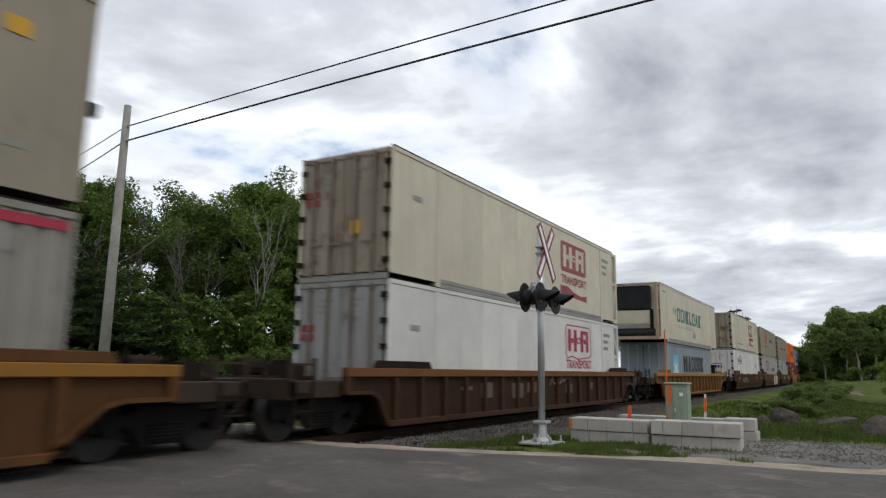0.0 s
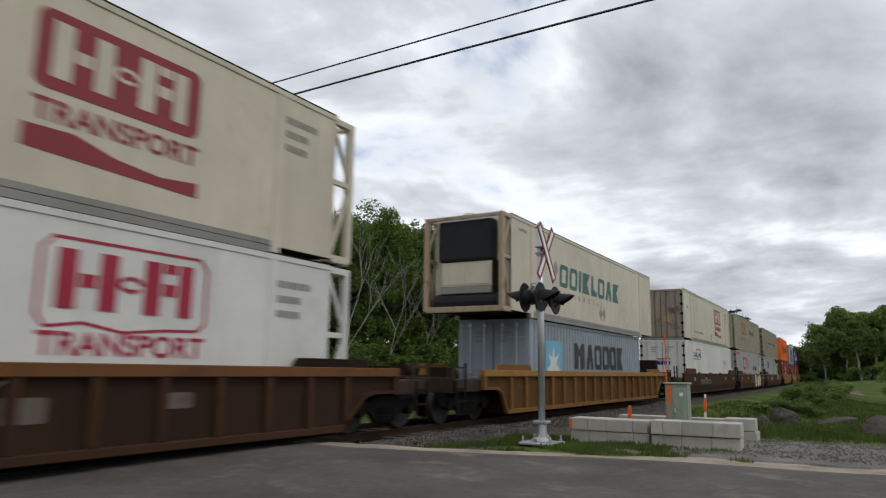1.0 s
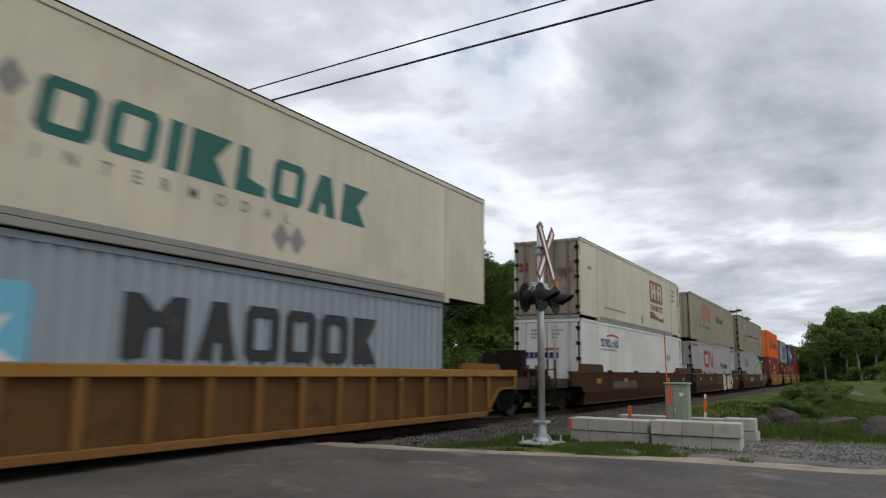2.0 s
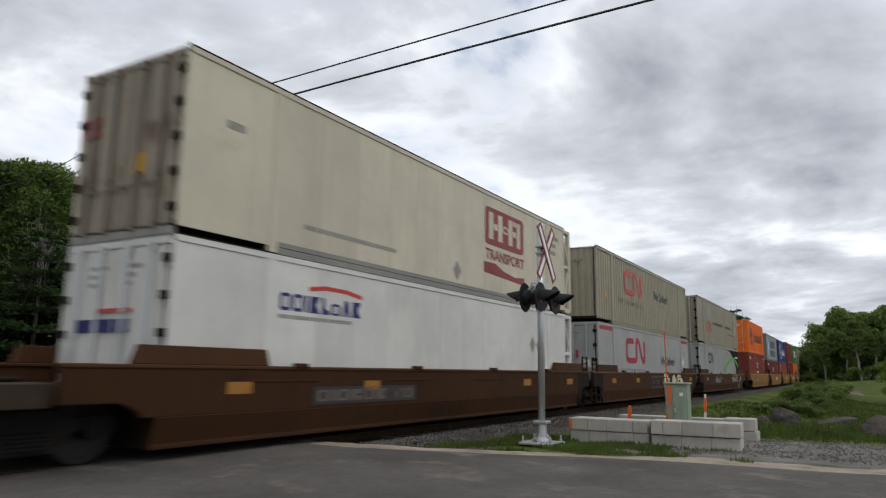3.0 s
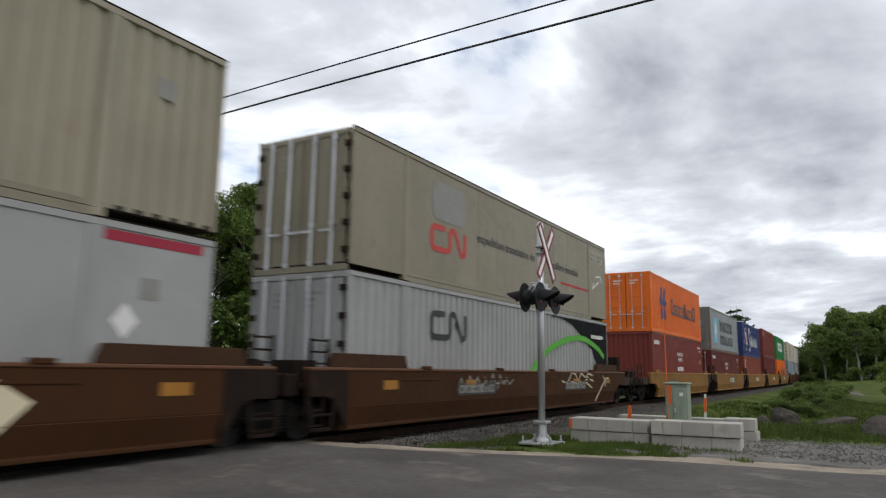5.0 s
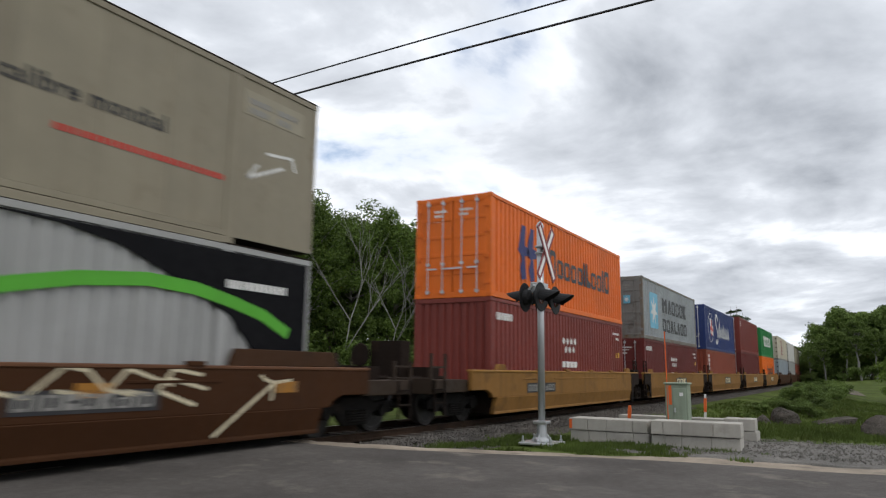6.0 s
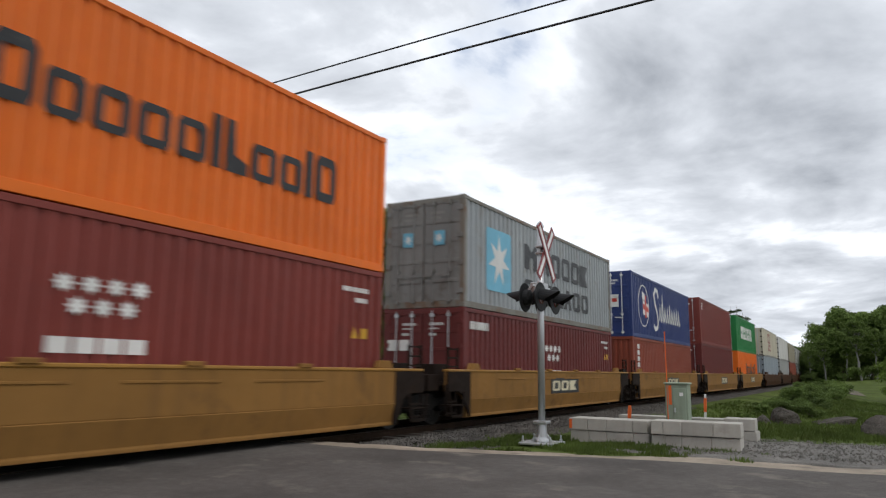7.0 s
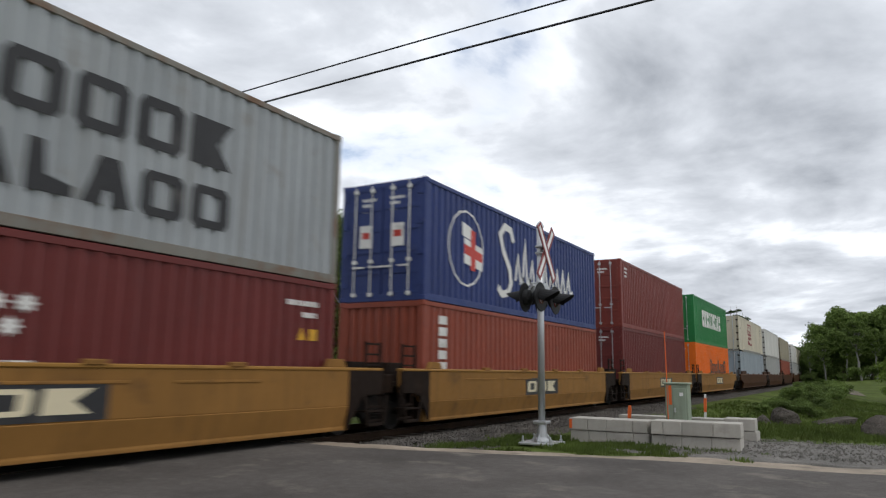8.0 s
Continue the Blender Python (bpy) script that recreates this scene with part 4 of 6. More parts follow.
    if brake:
        part("brake_stand", Geo().box(e - 0.5 * sgn - 0.2, e - 0.5 * sgn + 0.2, -0.35, 0.55, 1.06, 1.95).tube([(e - 0.2 * sgn, 0.75, 1.62), (e - 0.16 * sgn, 0.75, 1.62)], 0.28, 14), P["dark"], car, "hand brake wheel on its stand", 0.02)


def well_car(name, label, well, mat, ribbed, front, back, gaps=(3.2, 3.2), group="well cars of the train"):
    """car for stacked containers, x = 0 at the leading end of its load, z = 0 at rail height;
    front and back: 'end' platform and own truck, 'joint' shared truck carried here, 'link' shared truck carried by the next"""
    car = thing(name, label, "well car", group)
    L, n = well, (17 if well > 14 else 13)
    ea, eb = (1.55 if k == "end" else 1.2 for k in (front, back))
    lead = 2.1
    for y, out in ((-HALF, -1), (HALF, 1)):
        pair = lambda a, b: sorted((y + out * a, y + out * b))
        # side plate: deep along the load, cut away over the trucks
        outline = [(-ea, 0.80), (-0.75, 0.80), (-0.5, 0.70), *(((-0.16, BOT), (L - 0.25, BOT), (L + 0.45, 0.74)) if ribbed else ((-0.42, 0.60), (L + 0.42, 0.60), (L + 0.5, 0.70))), (L + 0.75, 0.80), (L + eb, 0.80), (L + eb, SILL - 0.05), (-ea, SILL - 0.05)]
        if ribbed:
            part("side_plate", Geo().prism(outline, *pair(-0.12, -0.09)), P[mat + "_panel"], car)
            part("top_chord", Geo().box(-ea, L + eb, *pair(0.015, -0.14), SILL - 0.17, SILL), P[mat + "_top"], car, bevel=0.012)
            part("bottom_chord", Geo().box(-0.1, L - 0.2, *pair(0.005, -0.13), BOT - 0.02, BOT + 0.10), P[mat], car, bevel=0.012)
            for k in range(n):
                u = 0.12 + (L - 0.24) * k / (n - 1)
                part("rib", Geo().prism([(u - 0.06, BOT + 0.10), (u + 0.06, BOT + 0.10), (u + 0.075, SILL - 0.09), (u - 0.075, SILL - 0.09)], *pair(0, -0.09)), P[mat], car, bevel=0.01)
            for u in (-ea + 0.08, L + eb - 0.08):
                part("rib", Geo().box(u - 0.08, u + 0.08, *pair(0.006, -0.09), 0.80, SILL - 0.09), P[mat], car, bevel=0.01)
            arch = [(-ea, 0.80), (-0.75, 0.80), (-0.5, 0.70), (-0.16, BOT)]
            for side in (0, 1):
                pts = arch if not side else [(L + eb, 0.80), (L + 0.75, 0.80), (L + 0.45, 0.74), (L - 0.25, BOT)]
                part("arch_flange", ribbon([(u, z + 0.03) for u, z in pts], 0.06, y + out * 0.0, 0.11 if out > 0 else 0.004) if out > 0 else ribbon([(u, z + 0.03) for u, z in pts], 0.06, y + 0.08, 0.08), P[mat], car)
        else:
            part("side_plate", Geo().prism(outline, *pair(0, -0.12)), P[mat], car, bevel=0.02)
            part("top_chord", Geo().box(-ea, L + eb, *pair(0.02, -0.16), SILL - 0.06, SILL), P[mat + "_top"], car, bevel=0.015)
            belt = Geo().prism_x([(y + out * 0.006, 0.605), (y + out * 0.006, 0.59), (y - out * 0.085, BOT + 0.07), (y - out * 0.070, BOT + 0.05), (y - out * 0.070, BOT), (y - out * 0.20, BOT), (y - out * 0.20, BOT + 0.07), (y - out * 0.11, 0.605)], -0.2, L + 0.2)
            part("lower_belt", belt, P[mat], car, bevel=0.008)
            for k in range(4):
                u = 2.6 + (L - 5.2) * k / 3
                part("lift_lug", Geo().box(u - 0.16, u + 0.16, *pair(0.05, -0.05), SILL - 0.02, SILL + 0.055), P[mat], car, bevel=0.012)
                part("bead", Geo().box(u - 1.1, u + 0.5, *pair(0.015, -0.002), SILL - 0.25, SILL - 0.21), P[mat], car, bevel=0.006)
        for at, sgn, kind, e in ((0.0, -1, front, ea), (L, 1, back, eb)):
            if kind != "end":
                q = [(at + sgn * e * 1.001, 0.795), (at + sgn * 0.75, 0.795), (at + sgn * 0.5, 0.695), (at + sgn * 0.14, BOT + 0.02), (at + sgn * 0.14, SILL - 0.055), (at + sgn * e * 1.001, SILL - 0.055)]
                st = at + sgn * (e - 0.28)
                stirrup = ribbon([(st - 0.36, 0.78), (st - 0.24, 0.24), (st + 0.24, 0.24), (st + 0.36, 0.78)], 0.055, y + out * 0.05, 0.03)
                part("stirrup_step", stirrup, P["dark"], car, "steel stirrup step")
                part("step_tread", Geo().box(st - 0.30, st + 0.30, *pair(0.07, -0.2), 0.47, 0.50), P["dark"], car)
                part("end_plate", Geo().prism(q, *pair(0.012, -0.05)), P["dark"], car, "sooty dark end plate")
        rise = 0.26 if mat in ("brown", "cocoa") else 0.15
        if mat in ("brown", "cocoa"):
            lead = 2.5
        if mat == "gold":
            lead = 0.55
        for u in ((-0.6, L - lead + 0.6) if mat != "gold" else (-0.1, L - lead + 0.1)):
            plate = Geo().prism([(u, SILL), (u + lead, SILL), (u + lead - 0.1, SILL + rise), (u + 0.1, SILL + rise)], *pair(-0.02, -0.14))
            part("guide_plate", plate, P[{"brown": "umber", "cocoa": "cocoa_top", "umber": "dark"}.get(mat, mat)], car, bevel=0.01)
    part("well_floor", Geo().box(-0.1, L + 0.1, -HALF + 0.12, HALF - 0.12, FLOOR - 0.08, FLOOR - 0.004), P["dark"], car)
    for u in (-0.12, L + 0.12):
        part("bulkhead", Geo().box(u - 0.03, u + 0.03, -HALF + 0.12, HALF - 0.12, FLOOR - 0.08, 1.0), P["dark"], car)
    for at, sgn, kind, gap in ((-ea, -1, front, gaps[0]), (L + eb, 1, back, gaps[1])):
        e = (ea if sgn < 0 else eb) - 0.15
        a, b = sorted((at, at - sgn * e))
        part("end_floor", Geo().box(a, b, -1.36, 1.36, 0.92, 1.02), P["dark"], car, bevel=0.01)
        part("bolster", Geo().box(a, b, -0.45, 0.45, 0.70, 0.93), P["dark"], car, bevel=0.01)
        if kind == "end":
            end_platform(car, at, sgn, mat, gap / 2 - 1.55 - 0.42, brake=(sgn < 0 and not ribbed))
            add_truck(car, at + sgn * 0.15)
        else:
            end = gap / 2 - 1.2 - 0.12
            a, b = sorted((at, at + sgn * end))
            part("end_frame", Geo().box(a, b, -1.25, 1.25, 0.80, 1.18), P["dark"], car, "sooty end frame over the shared truck", 0.03)
            u0, u1 = at - sgn * 0.05, at - sgn * 0.5
            v0, v1 = at + sgn * 0.02, at - sgn * 0.42
            for y in (-1.44, 1.44):
                for lo, hi, w, x0, x1, rungs in ((0.9, 1.8, 0.045, u0, u1, (1.36, 1.56, 1.76)), (0.25, 0.95, 0.04, v0, v1, (0.3, 0.56, 0.82))):
                    for x in (x0, x1):
                        part("ladder_rail", Geo().bar((x, y, lo), (x, y, hi), w), P["dark"], car, "steel ladder upright")
                    for z in rungs:
                        part("rung", Geo().bar((x0, y, z), (x1, y, z), 0.035), P["dark"], car)
            a, b = sorted((at + sgn * 0.1, at - sgn * 0.7))
            part("valve_box", Geo().box(a + 0.2, b, -1.05, -0.5, 1.02, 1.42), P["dark"], car, "brake valve box", 0.02)
            part("air_tank", Geo().tube([(a, 0.4, 1.26), (b, 0.4, 1.26)], 0.17, 12), P["dark"], car, "round air reservoir")
            if kind == "joint":
                add_truck(car, at + sgn * (gap / 2 - 1.2))
    return car


# ---- the train ----
MOVERS = []
W53, W40, L53, L40, HC, STD = 2.591, 2.438, 16.154, 12.192, 2.9, 2.591


def run(t):
    """metres that the train has gone after t seconds: it slows a little"""
    return SPEED * t + 0.35 * (1 - math.exp(-1.2 * t)) - 0.1 * max(0.0, t - 1.5)


def load(ob, s, z):
    """a thing that rides with the train: s is its leading end's place along the line, z its height over the rail"""
    t = min(8.0, max(0.0, (s - 8) / SPEED))
    MOVERS.append((ob, s + run(t) - SPEED * t, z))
    return ob


def logo(c, name, geo, mat, label=""):
    ob = part(name, geo, P[mat], c, label)
    if name in ("markings", "stripe"):
        ob["kind"] = "stuff"
    return ob


def build_train():
    # leading car with a pair of 53 ft vans, mostly past already
    load(well_car("well_car", "rusty gold ribbed well car carrying two stacked vans", L53, "russet", True, "end", "end", (6.7, 6.73)), -11.05, 0)
    load(well_car("well_car", "oxide-brown ribbed well car with sooty end platforms", L53, "umber", True, "end", "end", (6.73, 6.72)), 11.83, 0)
    load(well_car("well_car", "faded gold ribbed well car under a cream reefer van", L53, "ochre", True, "end", "end", (6.72, 7.5)), 34.70, 0)
    load(well_car("well_car", "smooth-sided brown well car, first of a joined set", L53, "cocoa", False, "end", "joint", (7.5, 3.0)), 58.40, 0)
    load(well_car("well_car", "smooth-sided brown well car sprayed with cream graffiti", L53, "brown", False, "link", "joint", (3.0, 3.35)), 77.55, 0)
    load(well_car("well_car", "smooth-sided brown well car with faded scrawled graffiti", L53, "brown", False, "link", "end", (3.35, 7.4)), 97.05, 0)
    s = [120.65, 136.43, 151.80, 167.43, 182.75]
    for k, u in enumerate(s):
        load(well_car("well_car", "smooth-sided mustard-gold well car of a five-unit set", L40, "gold", False, "end" if k == 0 else "link", "end" if k == 4 else "joint",
                      (7.4 if k == 0 else u - s[k - 1] - L40, 5.9 if k == 4 else s[k + 1] - u - L40)), u, 0)
    t = [200.65, 220.0, 239.4, 262.5, 281.9]
    for k, u in enumerate(t):
        load(well_car("well_car", "smooth-sided brown well car far along the train", L53, "brown", False, "end" if k in (0, 3) else "link", "joint" if k in (0, 1, 3) else "end", (5.9 if k == 0 else 6.9 if k == 3 else 3.2, 6.9 if k == 2 else 3.2)), u, 0)

    cars = [m[0] for m in MOVERS]
    side_marks(cars)
    F = FLOOR

    def pair(low, high, s_low, s_high, h_low):
        load(low, s_low, F)
        load(high, s_high, F + h_low)

    # 0: pale vans at the very start
    low = van_container("van_container", "dusty grey-white 53 ft van with a red top band", "dusty", "plain", "plain", ribbed=True)
    high = van_container("van_container", "weathered drab cream 53 ft van with a yellow square", "drab", "door", "plain")
    logo(high, "yellow_square", Geo().prism(rounded(15.0, 1.98, 15.3, 2.2, 0.03), -W53 / 2 - 0.003, -W53 / 2 + 0.01), "yellow", "yellow square mark")
    logo(high, "markings", small_marks(Geo(), 14.7, 0.62, 0.7, 2, -W53 / 2 + 0.008, 0.1, 0.16), "greymark")
    part("door_stop", Geo().box(16.11, 16.22, -W53 / 2 - 0.05, -W53 / 2 + 0.1, 1.28, 1.46), P["black"], high, "black rubber buffer", 0.02)
    logo(low, "stripe", Geo().box(14.3, 16.0, -W53 / 2 - 0.004, -W53 / 2 + 0.01, HC - 0.26, HC - 0.14), "crimson", "crimson stripe")
    logo(low, "markings", small_marks(Geo(), 14.5, 2.3, 0.9, 2, -W53 / 2 + 0.008, 0.12, 0.25), "greymark")
    pair(low, high, -11.05, -11.05, HC)
    # 1: a cream van over a white one
    for mat, hgt in (("white", 0), ("cream", 1)):
        c = van_container("van_container", "cream 53 ft van with oxblood emblem and dirty doors" if hgt else "white 53 ft van with crimson emblem and grey dirty doors", mat, "door", "frame", door_mat="door_grey" if hgt else "door_silver")
        emblem(c, "oxblood" if hgt else "crimson", 9.95 if hgt else 10.3, 0.94 if hgt else 1.02, boxed=bool(hgt))
        door_labels(c, hgt)
        load(c, 11.83, F + HC * hgt)
    # 2: reefer van over a short blue-grey container
    c = van_container("reefer_van", "cream 53 ft refrigerated van with open end frame and teal lettering", "cream", "frame", "plain", reefer=True)
    block_row(c, "emblem_block", 4.25, 1.2, 6.8, 0.76, "bbnvfbtv", -W53 / 2 + 0.012, "teal", "dark teal block", 0.1)
    logo(c, "lettering", words("INTERMODAL", 0.26, 4.3, 0.88, -W53 / 2 + 0.011, spacing=3.4), "greymark", "faded grey INTERMODAL lettering")
    for u, z in ((3.5, 1.75), (3.95, 1.75), (8.55, 0.62), (8.95, 0.62)):
        dia = Geo()
        dia.prism([(u - 0.2, z), (u, z - 0.26), (u + 0.2, z), (u, z + 0.26)], -W53 / 2 + 0.006, -W53 / 2 + 0.014)
        logo(c, "diamond_mark", dia, "greymark", "grey diamond mark")
    logo(c, "markings", small_marks(Geo(), 1.05, 2.5, 0.6, 1, -W53 / 2 + 0.012).box(1.2, 1.5, -W53 / 2 + 0.006, -W53 / 2 + 0.014, 0.5, 0.62), "greymark")
    load(c, 34.70, F + STD)
    c = iso_container("shipping_container", "blue-grey 40 ft container with a light blue star panel", L40, W40, STD, "blue_grey")
    star_panel(c, 1.2, 0.42, 1.56)
    block_row(c, "emblem_block", 3.8, 1.12, 5.9, 0.88, "wtbbbv", -W40 / 2, "ink", "black block")
    load(c, 34.70 + 1.95, F)
    # 3: cream van over a white one
    c = van_container("van_container", "off-white 53 ft van with blue and red emblem", "white", "door", "frame")
    block_row(c, "emblem_block", 2.22, 1.98, 2.3, 0.3, "bbnvfltv", -W53 / 2 + 0.012, "indigo", "indigo block")
    logo(c, "swoosh", ribbon([(2.95, 2.4), (3.4, 2.46), (4.0, 2.45), (4.5, 2.38)], 0.08, -W53 / 2 + 0.011), "vermilion", "red swoosh over the emblem")
    logo(c, "markings", small_marks(Geo(), 2.2, 1.84, 2.0, 1, -W53 / 2 + 0.012, 0.07), "greymark")
    diamonds(c, (12.92, 13.4), 1.8, "greymark")
    for k in range(7):
        end_panel(c, "emblem_block", 0.72 - 0.19 * k, 0.86 - 0.19 * k, 1.50, 1.70, "indigo", "indigo block on the door")
    end_panel(c, "red_stripe", -0.45, 0.35, 1.80, 1.86, "vermilion", "red stripe on the door")
    load(c, 58.40, F)
    c = van_container("van_container", "off-white 53 ft van with oxblood emblem and grimy grey doors", "cream", "door", "frame", door_mat="door_grey")
    emblem(c, "oxblood", 9.8, 0.95, boxed=True)
    logo(c, "markings", small_marks(Geo(), 2.75, 0.55, 2.9, 1, -W53 / 2 + 0.012), "greymark")
    diamonds(c, (8.3,), 0.53, "greymark")
    door_labels(c, 1)
    load(c, 58.40, F + HC)
    # 4: tan ribbed van over a pale flat one, both with a red winding band
    for hgt, mat, red in ((0, "pale", "crimson"), (1, "beige", "vermilion")):
        c = van_container("van_container", "tan ribbed steel 53 ft van with a red winding band" if hgt else "pale grey 53 ft van with a crimson winding band", mat, "plain" if hgt else "door", "plain", ribbed=bool(hgt), rail="tan" if hgt else "greymark")
        winding(c, red, 3.82 if hgt else 3.8, 1.5, 2.55 if hgt else 2.8, 0.95)
        y = -W53 / 2 + 0.010
        logo(c, "lettering", words("INTERMODAL", 0.27, 2.88 if hgt else 2.95, 0.98 if hgt else 1.0, y, spacing=2.7), "ink", "black INTERMODAL lettering")
        logo(c, "lettering", words("We Deliver!", 0.58, 8.65 if hgt else 9.65, 1.62 if hgt else 1.4, y, shear=0.1, stretch=1.0), "ink", "black slanted We Deliver! lettering")
        logo(c, "markings", small_marks(Geo(), 9.6, 1.36 if hgt else 0.3, 1.3, 1, y).box(14.9, 15.2, y - 0.003, y + 0.002, 1.9, 2.2), "greymark")
        if not hgt:
            g = Geo().box(0.2, 1.85, y - 0.004, y + 0.002, HC - 0.26, HC - 0.12).box(14.3, 15.9, y - 0.004, y + 0.002, HC - 0.26, HC - 0.12)
            logo(c, "stripe", g, "crimson", "crimson stripe")
            diamonds(c, (14.7,), 1.6, "mark")
        if hgt:
            for k, (u, z, w, h) in enumerate(((-0.25, 1.55, 0.32, 0.16), (-0.25, 1.3, 0.4, 0.16), (0.15, 2.3, 0.3, 0.16), (-0.7, 2.35, 0.3, 0.12))):
                end_panel(c, "stencil", u, u + w, z, z + h, "greymark", "grey stencil")
            end_panel(c, "yellow_label", 0.55, 0.65, 2.2, 2.42, "yellow", "yellow label")
            part("yellow_label", Geo().box(1.0, 1.2, y - 0.004, y + 0.002, 1.0, 1.28), P["yellow"], c, "yellow label")
        else:
            for a, b in ((0.35, 0.28), (-0.08, 0.28), (-0.5, 0.07)):
                end_panel(c, "red_block", a, a + b, 1.55, 1.85, "crimson", "crimson block on the door")
            end_panel(c, "white_diamond", -0.98, -0.7, 1.2, 1.48, "mark", "white placard on the door")
        load(c, 77.55, F + HC * hgt)
    # 5: tan van over a white one with a black and lime end
    c = van_container("van_container", "white ribbed 53 ft van with a black end and lime arc", "pale", "door", "plain", ribbed=True)
    y = -W53 / 2 + 0.008
    fan = [(10.4, 2.78), (11.5, 2.74), (12.33, 2.6), (13.24, 2.26), (14.32, 1.78), (14.9, 1.2), (15.3, 0.5), (16.0, 0.3), (16.0, 2.78)]
    y = -W53 / 2 - 0.010
    logo(c, "dark_panel", Geo().prism(fan, y - 0.004, y + 0.02), "jet", "black painted end panel")
    logo(c, "arc", ribbon([(8.6, 0.9), (9.4, 1.4), (10.2, 1.73), (11.0, 1.93), (11.8, 2.09), (12.8, 2.19), (13.6, 2.15), (14.3, 2.02), (15.0, 1.85), (15.6, 1.58)], 0.19, y - 0.006), "lime", "lime green arc")
    logo(c, "markings", small_marks(Geo(), 14.2, 2.22, 1.3, 1, y - 0.007, 0.13), "mark")
    y = -W53 / 2 + 0.008
    winding(c, "ink", 3.1, 1.75, 1.6, 0.62)
    load(c, 97.05, F)
    c = van_container("van_container", "drab tan 53 ft van with red winding band and grimy doors", "tan", "door", "plain", rail="tan")
    winding(c, "vermilion", 3.05, 0.9, 1.6, 0.6)
    logo(c, "dark_panel", Geo().prism(rounded(3.05, 1.62, 4.65, 2.55, 0.25), y - 0.004, y + 0.004), "greymark", "grey painted panel")
    logo(c, "lettering", words("calibre mondial", 0.34, 10.58, 1.42, y, spacing=1.1), "ink", "black lettering calibre mondial")
    logo(c, "lettering", words("expedition transitaire de", 0.34, 5.3, 1.42, y, spacing=1.1), "ink", "black lettering")
    logo(c, "stripe", small_marks(Geo(), 11.3, 0.98, 2.7, 1, y), "vermilion", "thin red line of small lettering")
    part("repair_patch", Geo().box(14.35, 15.75, y - 0.002, y + 0.01, 2.2, 2.62), P["beige"], c, "paler repair patch")
    logo(c, "markings", small_marks(small_marks(Geo(), 14.45, 2.4, 0.5, 2, y - 0.003, 0.1, 0.16, 5), 15.1, 2.4, 0.5, 2, y - 0.003, 0.1, 0.16, 6), "greymark")
    for q in ([(14.5, 1.15), (15.3, 1.5)], [(14.5, 1.15), (14.72, 1.42)], [(14.9, 1.65), (15.5, 1.72), (15.6, 1.5)]):
        part("scrawl", ribbon(q, 0.05, y), P["mark"], c, "white chalk scrawl")
    load(c, 97.05, F + HC)
    # 6: vivid orange over maroon
    y = -W40 / 2 + 0.012
    c = iso_container("shipping_container", "vivid orange 40 ft container with a blue emblem, doors shut", L40, W40, HC, "orange")
    sail = [(0.0, 0.52), (0.30, 1.0), (0.58, 1.0), (0.50, 0.64), (0.80, 0.60), (0.80, 0.48), (0.50, 0.44), (0.60, 0.04), (0.26, 0.0), (0.16, 0.22), (0.30, 0.40)]
    g = Geo()
    for u in (1.78, 2.42):
        g.prism([(u + 1.0 * a, 0.68 + 1.66 * b) for a, b in sail], y - 0.004, y + 0.004)
    logo(c, "emblem", g, "indigo", "dark blue angular emblem")
    block_row(c, "emblem_block", 4.25, 1.08, 6.4, 0.86, "bllllnfllnb", y, "ink", "black block")
    load(c, 120.65, F + HC + 0.1)
    c = iso_container("shipping_container", "maroon 40 ft container with small white marks", L40, W40, HC, "maroon", door=False)
    box_marks(c, y)
    load(c, 120.65, F + 0.1)
    # 7: silver grey over wine
    c = iso_container("shipping_container", "silver-grey 40 ft container with a light blue star panel", L40, W40, HC, "silver", trim="silver_trim", door_mat="silver_door", bars="silver_door")
    for u in (-0.62, 0.32):
        end_panel(c, "star_panel", u, u + 0.32, 1.62, 2.0, "sky", "light blue square on the door")
        part("door_star", Geo().prism_x([(u + 0.16 + (0.13 if k % 2 == 0 else 0.05) * math.sin(k * math.pi / 7), 1.81 + (0.15 if k % 2 == 0 else 0.06) * math.cos(k * math.pi / 7)) for k in range(14)], -0.008, 0.0), P["mark"], c, "small white star on the door")
    star_panel(c, 1.25, 0.56, 1.72)
    block_row(c, "emblem_block", 3.75, 1.46, 5.85, 0.75, "wtbbbv", y, "ink", "black block, upper row")
    block_row(c, "emblem_block", 3.75, 0.5, 5.85, 0.65, "bbtftbb", y, "ink", "black block, lower row")
    load(c, 136.43, F + STD)
    c = iso_container("shipping_container", "dark wine-red 40 ft container with white marks", L40, W40, STD, "wine", door=True)
    for u in (0.42, 0.78):
        end_panel(c, "emblem_block", u, u + 0.28, 1.5, 1.78, "mark", "white block on the door")
    box_marks(c, y, True)
    load(c, 136.43, F)
    # 8: deep blue over red brown
    c = iso_container("shipping_container", "deep blue 40 ft container with white flourish emblem", L40, W40, HC, "navy", bars="mark")
    for u in (-0.62, 0.30):
        end_panel(c, "white_panel", u, u + 0.36, 1.30, 1.85, "mark", "white square panel on the door")
        end_panel(c, "pennant", u + 0.06, u + 0.28, 1.52, 1.68, "vermilion", "small red pennant", 0.004)
    g = ribbon([(2.02 + 0.92 * math.cos(a * 0.4), 1.49 + 0.96 * math.sin(a * 0.4)) for a in range(17)], 0.05, y - 0.002)
    logo(c, "ring", g, "mark", "thin white ring")
    logo(c, "flag", Geo().prism([(1.9, 1.75), (2.9, 1.6), (2.9, 1.0), (1.9, 1.1)], y - 0.004, y + 0.004).prism([(1.8, 1.8), (2.3, 1.72), (2.3, 2.05), (1.8, 2.15)], y - 0.004, y + 0.004), "mark", "white pennant")
